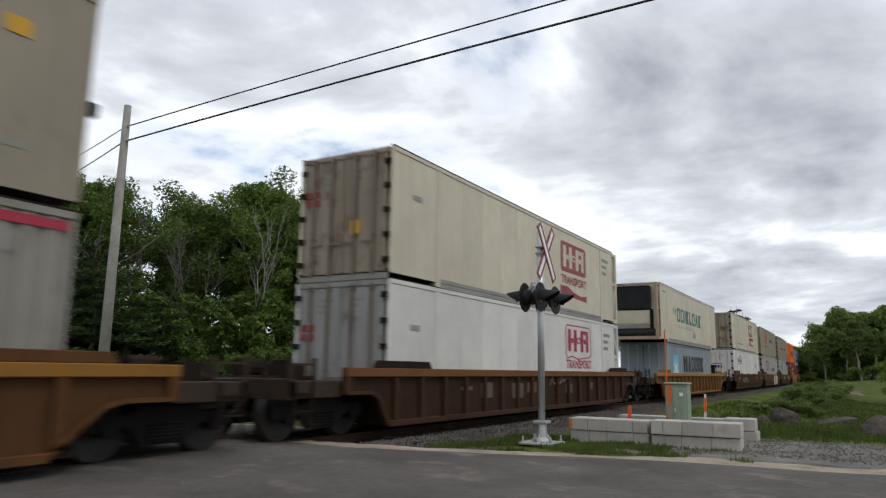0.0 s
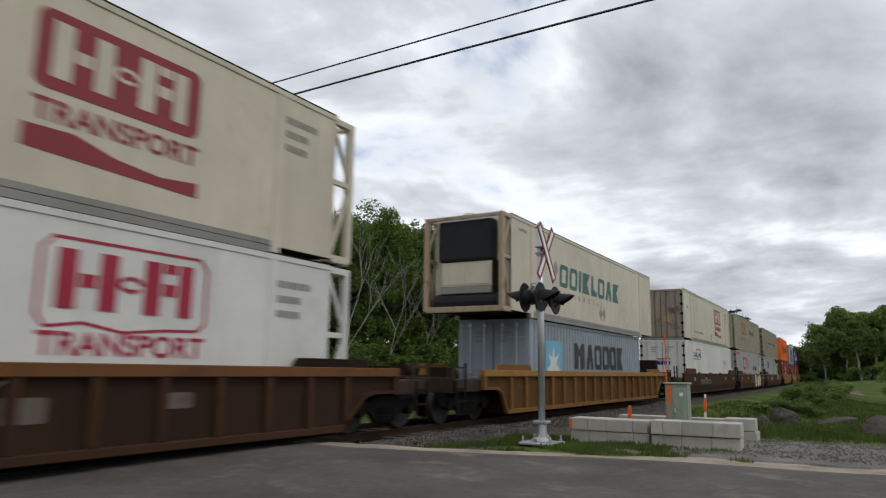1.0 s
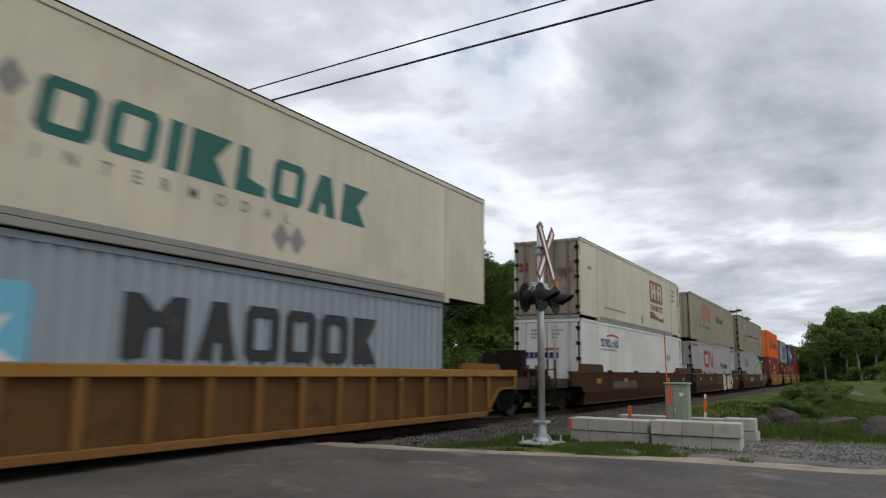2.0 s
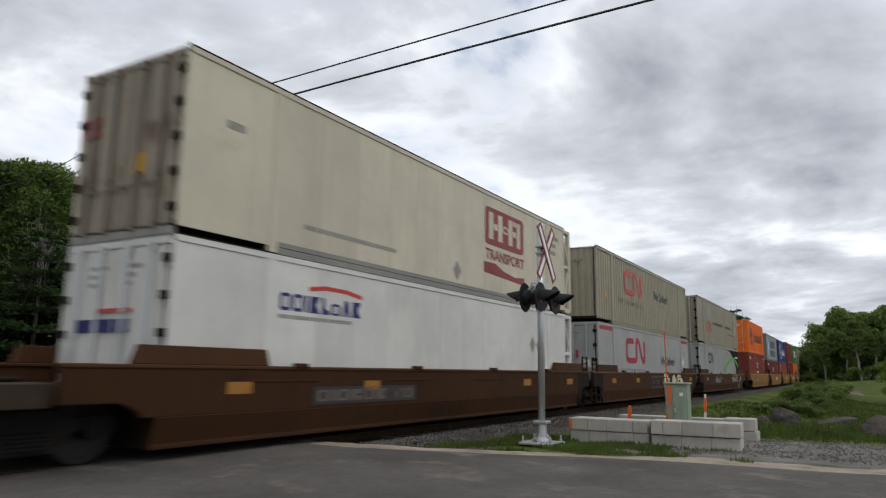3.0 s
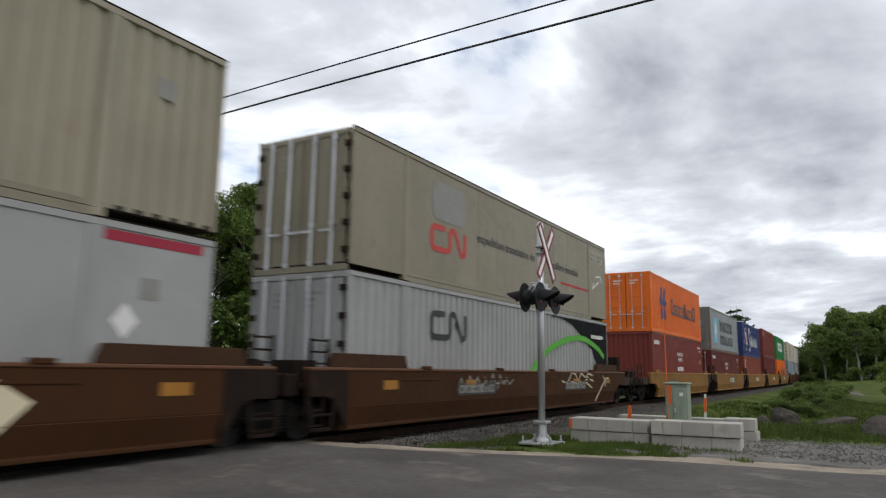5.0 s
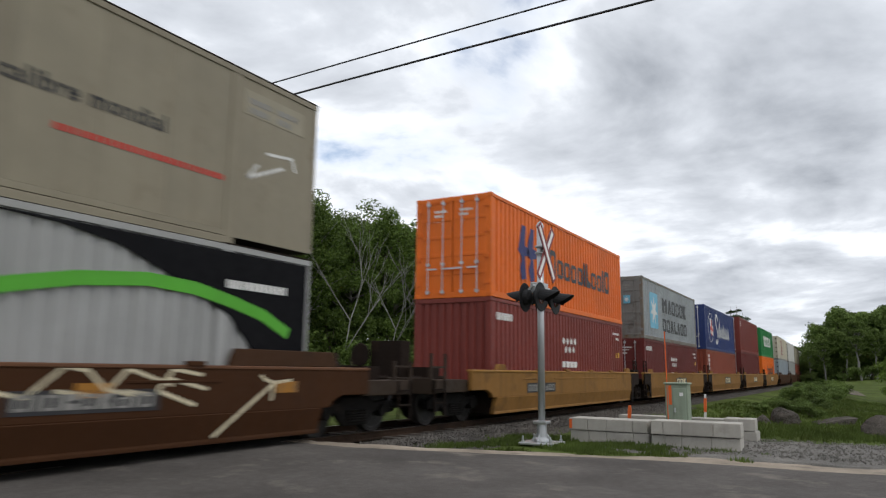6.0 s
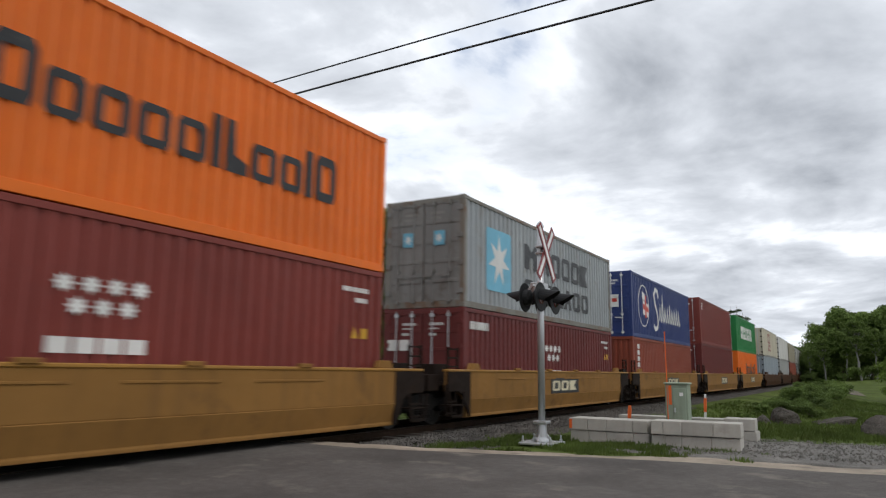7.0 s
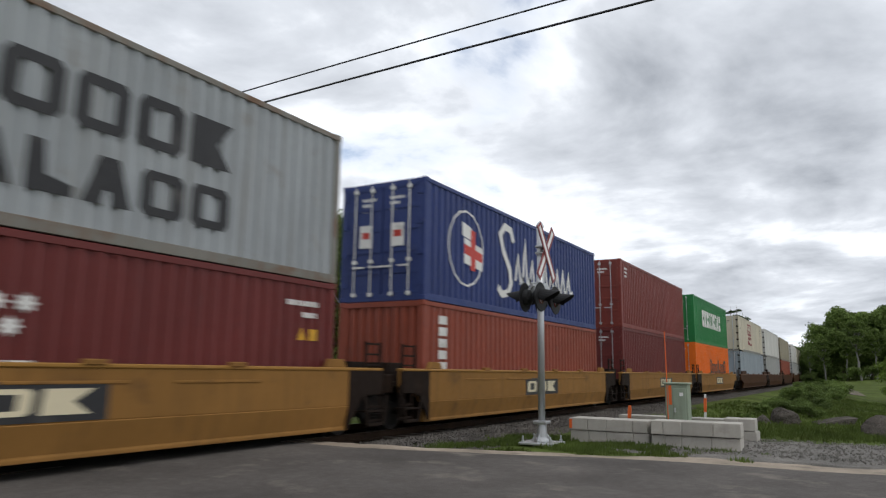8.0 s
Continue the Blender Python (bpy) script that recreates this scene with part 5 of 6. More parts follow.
    logo(c, "flag_cross", Geo().prism([(2.25, 2.0), (2.5, 2.0), (2.5, 0.95), (2.25, 0.95)], y - 0.006, y + 0.004).prism([(1.9, 1.6), (2.9, 1.45), (2.9, 1.22), (1.9, 1.35)], y - 0.006, y + 0.004), "vermilion", "red cross bars")
    wave = [(4.85, 2.1), (4.7, 2.42), (4.3, 2.48), (4.0, 2.2), (4.2, 1.75), (4.6, 1.3), (4.7, 0.9), (4.5, 0.6), (4.1, 0.52), (3.85, 0.7)]
    logo(c, "flourish", ribbon(wave, 0.2, y - 0.002), "mark", "white brush flourish")
    for k in range(9):
        u = 5.0 + 0.52 * k
        hh = (0.75, 1.25, 0.7, 0.7, 0.9, 0.65, 0.7, 0.75, 0.7)[k]
        logo(c, "flourish", ribbon([(u, 1.0), (u + 0.1, 1.0 + hh * 0.6), (u + 0.2, 1.0 + hh), (u + 0.28, 1.3), (u + 0.36, 1.0), (u + 0.58, 1.15)], 0.12, y - 0.002), "mark", "white brush flourish")
    load(c, 151.80, F + STD)
    c = iso_container("shipping_container", "red-brown 40 ft container with white upright marks", L40, W40, STD, "brick", door=False)
    g = Geo()
    for k in range(5):
        g.box(0.7, 1.08, y - 0.003, y + 0.002, 1.0 + 0.27 * k, 1.2 + 0.27 * k)
    logo(c, "markings", g, "mark")
    load(c, 151.80, F)
    # 9: maroon over wine
    c = iso_container("shipping_container", "plain maroon 40 ft container, doors shut", L40, W40, HC, "maroon")
    logo(c, "markings", small_marks(Geo(), 0.6, 2.5, 0.4, 3, y), "mark")
    load(c, 167.43, F + HC)
    c = iso_container("shipping_container", "plain dark wine-red 40 ft container", L40, W40, HC, "wine")
    load(c, 167.43, F)
    # 10: green over orange
    c = iso_container("shipping_container", "bright green 40 ft container with white block emblem", L40, W40, HC, "green")
    block_row(c, "emblem_block", 2.6, 1.1, 6.9, 1.05, "evebbebte", y, "mark", "white block")
    load(c, 182.75, F + HC)
    c = iso_container("shipping_container", "vivid orange 40 ft container in the well", L40, W40, HC, "orange")
    block_row(c, "emblem_block", 4.6, 1.05, 6.2, 0.9, "blllnfllnb", y, "ink", "black block")
    load(c, 182.75, F)
    # 11 to 15: pale vans far along
    for k, u in enumerate(t):
        hi = van_container("van_container", "off-white 53 ft van far along the train", ("cream", "white", "beige", "white", "cream")[k], "door", "plain")
        if k == 0:
            emblem(hi, "oxblood", 5.4, 1.0, boxed=True)
        lo = van_container("van_container", "grey 53 ft van in the well, far along", ("blue_grey", "pale", "brick", "pale", "white")[k], "door", "plain")
        pair(lo, hi, u, u, HC)


def end_panel(c, name, y0, y1, z0, z1, mat, label, proud=0.0):
    """a flat painted or stuck-on patch on the leading end"""
    part(name, Geo().box(-0.004 - proud, 0.03, y0, y1, z0, z1), P[mat], c, label)


def door_labels(c, yellow):
    """stuck-on labels on the door leaves"""
    if yellow:
        part("door_label", Geo().box(-0.002, 0.0295, -0.45, -0.2, 1.02, 1.32), P["yellow"], c, "yellow square door label")
    z = 1.75 if yellow else 1.62
    part("door_label", Geo().box(-0.002, 0.0295, 0.72, 1.08, z, z + 0.14), P["oxblood"], c, "faded red door label")
    part("door_label", Geo().box(-0.002, 0.0295, 0.72, 0.86, z + 0.19, z + 0.34), P["oxblood"], c, "faded red door label")
    part("door_label", Geo().box(-0.002, 0.0295, 0.92, 1.06, z + 0.19, z + 0.34), P["oxblood"], c, "faded red door label")


def side_marks(cars):
    """stencils, patches and spray paint on the near sides of the cars"""
    y = -HALF - 0.003

    def plate(car, x0, x1, z0, z1, ink, n):
        part("stencil_field", Geo().box(x0, x1, y - 0.003, y + 0.006, z0, z1), P["ink"], car, "black stencil field")
        m = 0.17 * (z1 - z0)
        block_row(car, "stencil", x0 + m * 1.5, z0 + m, x1 - x0 - m * 3, z1 - z0 - 2 * m, ("bbv" if n == 3 else "bnblbeb"[:n] if n < 8 else "bnbebvlnbb"[:n]), y - 0.003, ink, "block stencil", 0.12)

    for k in (3, 4, 5):
        for u in (1.0, 4.4, 11.8, 15.2):
            part("reflector", Geo().box(u, u + 0.5, y - 0.003, y + 0.004, 0.88, 1.06), P["amber"], cars[k], "yellow reflector patch")
    plate(cars[3], 2.94, 6.2, 0.66, 0.96, "patch", 9)
    plate(cars[4], 6.9, 9.3, 0.60, 1.16, "brown", 3)
    for a, b in ((5, 4.0), (5, 11.0)):
        plate(cars[a], b, b + 2.0, 0.70, 0.98, "greymark", 9)
    # faded repainted patches between the ribs of the brown ribbed car
    for x0, x1, z0, z1 in ((2.95, 3.5, 0.80, 0.90), (4.0, 4.6, 0.60, 0.98), (5.8, 6.55, 0.55, 0.95), (6.85, 7.5, 0.68, 0.96), (9.9, 10.5, 0.6, 0.9), (12.0, 12.6, 0.7, 0.92)):
        part("faded_patch", Geo().prism(rounded(x0, z0, x1, z1, 0.05), -HALF + 0.084, -HALF + 0.10), P["patch"], cars[1], "pale faded paint patch")
    # sprayed cream letters-like shapes
    g = Geo()
    for pts in ([(9.35, 0.18), (9.3, 1.24), (9.9, 1.24), (10.5, 1.0), (10.2, 0.75), (10.6, 0.5), (10.2, 0.2)], [(11.0, 0.3), (10.9, 0.7), (11.1, 1.15), (11.5, 1.22), (11.85, 0.95), (11.9, 0.5), (11.6, 0.2)], [(12.1, 0.25), (12.2, 1.22), (12.9, 1.2), (13.5, 0.85), (12.9, 0.3)]):
        g.prism(pts, y - 0.003, y + 0.006)
    part("graffiti", g, P["foil"], cars[4], "large cream sprayed graffiti")
    cut = Geo().box(9.75, 10.15, y - 0.006, y, 0.45, 0.6).box(9.75, 10.1, y - 0.006, y, 0.85, 0.98).box(12.5, 12.8, y - 0.006, y, 0.5, 0.95)
    part("graffiti_shade", cut, P["dark"], cars[4], "dark sprayed fill")
    rnd = random.Random(4)
    for car, x, n, mat in ((cars[5], 4.0, 7, "greymark"), (cars[1], 8.6, 3, "greymark")):
        for k in range(n):
            u = x + 0.42 * k
            line = [(u, 0.85 + rnd.uniform(-0.1, 0.1)), (u + 0.15, 1.18 + rnd.uniform(-0.1, 0.05)), (u + 0.3, 0.9 + rnd.uniform(-0.1, 0.1)), (u + 0.55, 1.02 + rnd.uniform(-0.1, 0.1))]
            part("graffiti", ribbon(line, 0.04, y + (0.0 if car is not cars[1] else 0.09)), P[mat], car, "scrawled spray-paint line")
    zig = [(9.55, 0.95), (10.0, 0.86), (10.45, 1.22), (10.75, 1.17), (11.0, 0.94), (11.4, 0.86)]
    for q in (zig, [(10.35, 0.93), (10.9, 0.86)], [(11.05, 0.95), (11.3, 1.2), (11.75, 1.06), (12.0, 0.98)], [(11.25, 0.92), (11.7, 0.86)], [(11.75, 0.9), (12.0, 1.2), (12.5, 1.12)], [(11.9, 1.08), (12.6, 0.92)], [(11.8, 0.9), (12.4, 0.7)],
              [(12.75, 0.24), (13.95, 1.0)], [(13.65, 1.12), (13.75, 1.05), (13.95, 1.0), (14.35, 1.04)], [(13.95, 1.0), (13.9, 0.72)]):
        part("graffiti", ribbon([(u + 1.2, v + 0.04) for u, v in q], 0.05, y), P["foil"], cars[5], "white sprayed zigzag line")
    plate(cars[6], 1.75, 3.9, 0.68, 0.95, "greymark", 10)
    for k in (7, 8, 9, 10):
        plate(cars[k], 5.05, 7.5, 0.62, 1.08, "foil", 3)


def emblem(c, mat, x, z, boxed):
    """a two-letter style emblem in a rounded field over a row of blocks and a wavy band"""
    y = -W53 / 2 + 0.008
    made = []
    add = lambda *a: made.append(part(*a))
    ink = "cream" if boxed else mat
    if boxed:
        add("emblem_field", Geo().prism(rounded(x, z + 0.52, x + 2.1, z + 1.55, 0.14), y - 0.004, y + 0.006), P[mat], c, "rounded dark red field")
    else:
        edge = [(0.1, 0.45), (0, 0.6), (0, 1.4), (0.12, 1.55), (2.0, 1.55), (2.12, 1.4), (2.12, 0.6), (2.0, 0.5), (1.5, 0.48), (1.0, 0.42), (0.5, 0.52), (0.1, 0.45)]
        add("emblem_outline", ribbon([(x + u, z + v) for u, v in edge], 0.04, y - 0.001), P["crimson"], c)
    for a, w in ((0.18, 0.22), (0.66, 0.22), (1.22, 0.22), (1.70, 0.20)):
        add("emblem_block", Geo().box(x + a, x + a + w, y - 0.008, y, z + 0.68, z + 1.42), P[ink], c)
    for a in (0.40, 1.44):
        add("emblem_block", Geo().box(x + a + 0.035, x + a + 0.225, y - 0.007, y, z + 0.96, z + 1.13), P[ink], c)
    add("emblem_block", Geo().box(x + 1.475, x + 1.665, y - 0.007, y, z + 1.28, z + 1.415), P[ink], c)
    add("emblem_eye", ribbon([(x + 1.05 + 0.14 * math.cos(k * 0.7), z + 1.06 + 0.09 * math.sin(k * 0.7)) for k in range(9)], 0.05, y - 0.006), P[ink], c)
    add("lettering", words("TRANSPORT", 0.40, x + 0.02, z + 0.12, y, spacing=1.02, stretch=0.92), P[mat], c, "dark red TRANSPORT lettering")
    if boxed:
        band = [(x - 0.05, z + 0.02), (x + 0.5, z + 0.04), (x + 1.0, z - 0.12), (x + 1.6, z - 0.2), (x + 2.15, z - 0.14), (x + 2.15, z - 0.36), (x - 0.05, z - 0.26)]
        add("emblem_band", Geo().prism(band, y - 0.004, y + 0.006), P[mat], c, "wavy dark red band")
    for ob in made:
        ob.data.transform(Matrix.Translation((x, 0, 0)) @ Matrix.Diagonal((1.18, 1, 1, 1)) @ Matrix.Translation((-x, 0, 0)))
    part("markings", small_marks(Geo(), 14.2, 2.35, 0.9, 3, y, 0.12, 0.25), P["greymark"], c)["kind"] = "stuff"
    part("markings", small_marks(Geo(), 0.85, 1.85, 0.38, 1, y, 0.13, 0.2), P["greymark"], c)["kind"] = "stuff"


def diamonds(c, xs, z, mat):
    for u in xs:
        g = Geo().prism([(u - 0.2, z), (u, z - 0.24), (u + 0.2, z), (u, z + 0.24)], -W53 / 2 + 0.005, -W53 / 2 + 0.014)
        part("diamond_mark", g, P[mat], c, "diamond mark")


def winding(c, mat, x, z, w, h):
    """one continuous winding band"""
    y = -W53 / 2 + 0.004
    u = lambda a, b: (x + w * a, z + h * b)
    pts = [u(0.38, 0.9), u(0.1, 0.9), u(0.03, 0.85), u(0, 0.75), u(0, 0.2), u(0.03, 0.08), u(0.1, 0.03), u(0.42, 0.03), u(0.5, 0.08), u(0.53, 0.2), u(0.53, 0.8), u(0.57, 0.93), u(0.63, 0.95), u(0.69, 0.85), u(0.86, 0.12), u(0.91, 0.02), u(0.97, 0.06), u(1.0, 0.2), u(1.0, 0.95)]
    part("winding_band", ribbon(pts, w * 0.085, y), P[mat], c, "red winding band" if mat != "ink" else "black winding band")


def star_panel(c, x, z, size):
    y = -W40 / 2 + 0.012
    w = size * 0.9
    part("star_panel", Geo().prism(rounded(x, z, x + w, z + size, 0.12), y - 0.004, y + 0.004), P["sky"], c, "light blue square panel")
    pts = []
    for k in range(14):
        r = size * (0.42 if k % 2 == 0 else 0.17)
        a = math.pi / 2 + k * math.pi / 7
        pts.append((x + w / 2 + r * 0.92 * math.cos(a), z + size / 2 + r * math.sin(a)))
    g = Geo().prism(pts, y - 0.009, y)
    part("star", g, P["mark"], c, "white star")


def box_marks(c, y, std=False):
    g = small_marks(Geo(), 0.35, 2.05 if std else 2.3, 1.05, 1, y, 0.2, 0.3, 4)
    up = 0.0 if not std else -0.2
    for r, n in ((1.83, 4), (1.55, 3)):
        for k in range(n):
            u0 = (5.3 if n == 4 else 5.5) + 0.36 * k
            star = [(u0 + 0.13 + (0.15 if q % 2 == 0 else 0.085) * math.cos(q * math.pi / 8), r + up + 0.1 + (0.13 if q % 2 == 0 else 0.075) * math.sin(q * math.pi / 8)) for q in range(16)]
            part("star_mark", Geo().prism(star, y - 0.003, y + 0.002), P["mark"], c, "white star mark")
    for k in range(4):
        part("bar_mark", Geo().box(5.28 + 0.36 * k, 5.28 + 0.36 * k + 0.3, y - 0.003, y + 0.002, 1.06 + up, 1.26 + up), P["mark"], c, "white bar")
    small_marks(g, 10.9, 2.4 if not std else 2.1, 0.8, 1, y, 0.09)
    small_marks(g, 11.3, 2.2 if not std else 1.9, 0.4, 1, y, 0.09)
    part("markings", g, P["mark"], c, "white painted marks")["kind"] = "stuff"
    part("warning_mark", Geo().prism([(11.2, 1.5), (11.4, 1.5), (11.3, 1.72)], y - 0.003, y + 0.002).box(11.5, 11.7, y - 0.003, y + 0.002, 1.5, 1.7), P["yellow"], c, "yellow warning marks")


build_train()


# ---- beside the crossing ----
def build_signal():
    """crossing mast with crossbuck and four hooded lamps"""
    bx, by = 13.52, 5.6
    bz = ground_z(bx, by) + 0.04
    s = thing("crossing_signal", "galvanised crossing mast with crossbuck and four black lamps, unlit", "railway signal", m=pose(bx, by, bz))
    part("mast", Geo().tube([(0, 0, 0.3), (0, 0, 4.45)], 0.07, 20), M["galv"], s, "galvanised steel tube", smooth=True)
    part("finial", Geo().tube([(0, 0, 4.43), (0, 0, 4.47), (0, 0, 4.52), (0, 0, 4.57)], [0.08, 0.085, 0.06, 0.015], 14), M["galv"], s, "cast cap")
    part("pedestal", Geo().tube([(0, 0, 0.06), (0, 0, 0.10), (0, 0, 0.14), (0, 0, 0.38), (0, 0, 0.42)], [0.17, 0.16, 0.11, 0.10, 0.12], 16), M["galv"], s, "cast pedestal", 0.0)
    part("clamp", Geo().box(-0.14, 0.14, -0.14, 0.14, 0.40, 0.46), M["galv"], s, bevel=0.02)
    plate = part("base_plate", Geo().box(-0.36, 0.36, -0.36, 0.36, 0.0, 0.05), M["galv"], s, "silver base plate", 0.01)
    for x in (-0.29, 0.29):
        for y in (-0.29, 0.29):
            part("bolt", Geo().tube([(x, y, 0.05), (x, y, 0.17)], 0.018, 6).tube([(x, y, 0.05), (x, y, 0.085)], 0.038, 6), M["galv"], plate)
    for a in (0, 90, 180, 270):
        g = Geo().prism([(0.09, 0.05), (0.24, 0.05), (0.12, 0.20), (0.09, 0.20)], -0.012, 0.012).moved(pose(0, 0, 0, 0, 0, a))
        part("gusset", g, M["galv"], s)
    # crossbuck: two white blades edged in red, facing along the road
    for k, tilt in enumerate((37, -37)):
        y = -0.13 - 0.02 * k
        b = part("crossbuck_blade", Geo().box(-0.11, 0.11, y - 0.006, y + 0.006, -0.68, 0.68), M["white_sheet"], s, "white reflective crossbuck blade edged in red")
        b.matrix_basis = pose(0, 0, 3.88, 0, tilt, 0)
        for x0, x1, z0, z1 in ((-0.11, -0.055, -0.68, 0.68), (0.055, 0.11, -0.68, 0.68), (-0.055, 0.055, 0.63, 0.68), (-0.055, 0.055, -0.68, -0.63)):
            part("red_edge", Geo().box(x0, x1, y - 0.0095, y + 0.0095, z0, z1), M["red_sheet"], b)
    part("bracket", Geo().box(-0.09, 0.09, -0.12, 0.08, 3.86, 3.90).box(-0.09, 0.09, -0.12, 0.08, 4.0, 4.04), M["galv"], s, bevel=0.006)
    # lamp arm and heads
    part("lamp_arm", Geo().tube([(-0.46, 0, 3.16), (0.46, 0, 3.16)], 0.035, 10).box(-0.12, 0.12, -0.12, 0.12, 3.09, 3.24), M["galv"], s, "galvanised cross arm")
    for x in (-0.4, 0.4):
        for d, turn in ((-1, 0), (1, 180)):
            h = part("lamp_head", Geo().tube([(0, 0.0, 0), (0, -0.01, 0), (0, -0.02, 0)], [0.29, 0.30, 0.29], 28), M["black"], s, "black round lamp target with hood")
            h.matrix_basis = pose(x, 0.16 * d, 2.92, 0, 0, turn)
            part("housing", Geo().tube([(0, 0.0, 0), (0, 0.1, 0), (0, 0.14, 0)], [0.17, 0.15, 0.08], 18), M["black"], h)
            part("lens", Geo().tube([(0, -0.02, 0), (0, -0.035, 0), (0, -0.045, 0)], [0.15, 0.13, 0.05], 18), M["lens"], h, "dark red unlit lens")
            hood = Geo()
            n = 14
            for k in range(n + 1):
                a = radians(-20 + 220 * k / n)
                reach = 0.42 * (0.35 + 0.65 * max(0.0, math.sin(a)) ** 0.7)
                for r, yy, dz in ((0.165, -0.01, 0), (0.155, -reach, -0.05), (0.149, -reach, -0.05), (0.159, -0.01, 0)):
                    hood.v.append((r * math.cos(a), yy, r * math.sin(a) + dz))
            hood.f = [(4 * k + i, 4 * k + (i + 1) % 4, 4 * k + 4 + (i + 1) % 4, 4 * k + 4 + i) for k in range(n) for i in range(4)]
            part("hood", hood, M["black"], h)
            part("hanger", Geo().bar((0, 0.05, 0.12), (0, 0.16, 0.24), 0.05), M["galv"], h)
    part("junction_box", Geo().box(-0.10, 0.10, 0.07, 0.19, 3.05, 3.27), M["galv"], s, bevel=0.015)
    part("bell_cable", Geo().tube([(0.09, 0.02, 0.42), (0.1, 0.0, 0.25), (0.16, -0.03, 0.1), (0.22, -0.06, 0.04)], 0.018, 6), M["galv"], s, "flexible cable")


def concrete_block(x, y0, y1, depth, z0, h, skew=0.0, seams=(), label="weathered precast concrete beam with vertical joints"):
    """precast beam along y with shallow vertical joints on its faces"""
    c = thing("concrete_block", label, "concrete block", "stacked concrete blocks", pose(x, (y0 + y1) / 2, z0, 0, 0, skew))
    w = (y1 - y0) / 2
    cuts = [-w] + [y - (y0 + y1) / 2 for y in sorted(seams)] + [w]
    part("core", Geo().box(0.02, depth - 0.02, -w + 0.01, w - 0.01, 0.004, h - 0.006), M["concrete"], c)
    for a, b in zip(cuts, cuts[1:]):
        g = Geo().box(0, depth, a + 0.006, b - 0.006, 0, h)
        part("section", g, M["concrete"], c, bevel=0.018)
    return c


def build_roadside():
    # blocks
    za = ground_z(14.8, 4.5) - 0.02
    concrete_block(14.62, 3.74, 5.42, 0.62, za, 0.265, -2, (4.05, 4.62, 5.0))
    concrete_block(14.60, 3.76, 5.44, 0.62, za + 0.275, 0.245, -1, (4.07, 4.62, 5.02), "weathered precast concrete beam lying on another, orange tape at one end")
    concrete_block(14.55, 2.02, 3.68, 0.62, za, 0.27, 2, (2.55, 3.1, 3.42))
    concrete_block(14.50, 2.0, 3.67, 0.64, za + 0.285, 0.265, 3, (2.5, 3.08, 3.44), "weathered precast concrete beam lying on another")
    concrete_block(16.4, 1.95, 2.62, 0.6, za - 0.02, 0.3, 0, (2.3,))
    concrete_block(16.4, 1.97, 2.60, 0.6, za + 0.29, 0.25, 2, (2.3,), "broken-edged precast concrete beam lying on another")
    concrete_block(17.75, 2.75, 5.3, 0.5, za - 0.02, 0.46, 0, (3.3, 3.95, 4.6), "long precast concrete beam lying behind the stack")
    t = tagged(part("reflector_plate", Geo().box(-0.006, 0.0, -0.03, 0.03, 0, 0.19), M["orange_fl"]), "small orange reflector on the block's end", "reflector")
    t.matrix_basis = pose(14.594, 5.385, za + 0.305, 0, 0, -1)
    # signal cabinet
    c = thing("equipment_cabinet", "sage-green steel trackside cabinet with orange stripe", "cabinet", m=pose(17.2, 3.70, ground_z(17.2, 3.7) - 0.02))
    part("body", Geo().box(-0.2, 0.2, -0.25, 0.25, 0, 1.18), M["green_box"], c, bevel=0.015)
    part("lid", Geo().box(-0.23, 0.23, -0.275, 0.275, 1.18, 1.225), M["green_box"], c, bevel=0.012)
    d = part("door", Geo().box(-0.216, -0.2, -0.22, 0.07, 0.12, 1.10), M["green_box"], c, "green door with a small latch", 0.008)
    part("latch", Geo().box(-0.24, -0.216, 0.02, 0.05, 0.55, 0.65), M["galv"], d)
    part("stripe", Geo().box(-0.206, -0.2, 0.10, 0.17, 0.72, 1.16), M["orange_fl"], c, "orange reflective stripe")
    part("label_plate", Geo().box(-0.220, -0.216, -0.16, -0.08, 0.92, 1.0), M["white_sheet"], c, "small white plate")
    r = thing("marker_rod", "thin orange fibreglass marker rod", "marker", m=pose(17.0, 3.9, ground_z(17, 3.9)))
    part("rod", Geo().tube([(0, 0, 0), (0.01, 0, 1.2), (0.0, 0.01, 2.38)], 0.014, 6), M["orange_fl"], r)
    for x, y, h, w in ((17.0, 4.82, 0.66, 0.07), (20.0, 3.64, 1.02, 0.06)):
        m = thing("marker_post", "short orange and white flexible marker post", "marker", "marker posts", pose(x, y, ground_z(x, y) - 0.02, 2, 3, 0))
        part("post", Geo().box(-0.02, 0.02, -w / 2, w / 2, 0, h), M["orange_fl" if h < 0.8 else "white_sheet"], m, bevel=0.01)
        part("band", Geo().box(-0.024, 0.024, -w / 2 - 0.004, w / 2 + 0.004, h * 0.55, h * 0.9), M["orange_fl"], m, "orange band")
    # boulders and a broken slab
    for k, (x, y, sx, sy, sz, seed) in enumerate(((23.2, 2.02, 0.42, 0.48, 0.42, 3), (22.6, 2.5, 0.28, 0.3, 0.34, 5), (21.0, -0.42, 0.5, 0.6, 0.46, 8), (23.5, 2.6, 0.3, 0.25, 0.2, 11), (61.0, 1.05, 0.4, 0.35, 0.3, 12))):
        bm = bmesh.new()
        bmesh.ops.create_icosphere(bm, subdivisions=4, radius=1)
        for v in bm.verts:
            n = v.co.normalized()
            q = 1 + 0.30 * noise.noise(n * 1.3 + Vector((seed, 0, 0))) + 0.10 * noise.noise(n * 4 + Vector((0, seed, 0)))
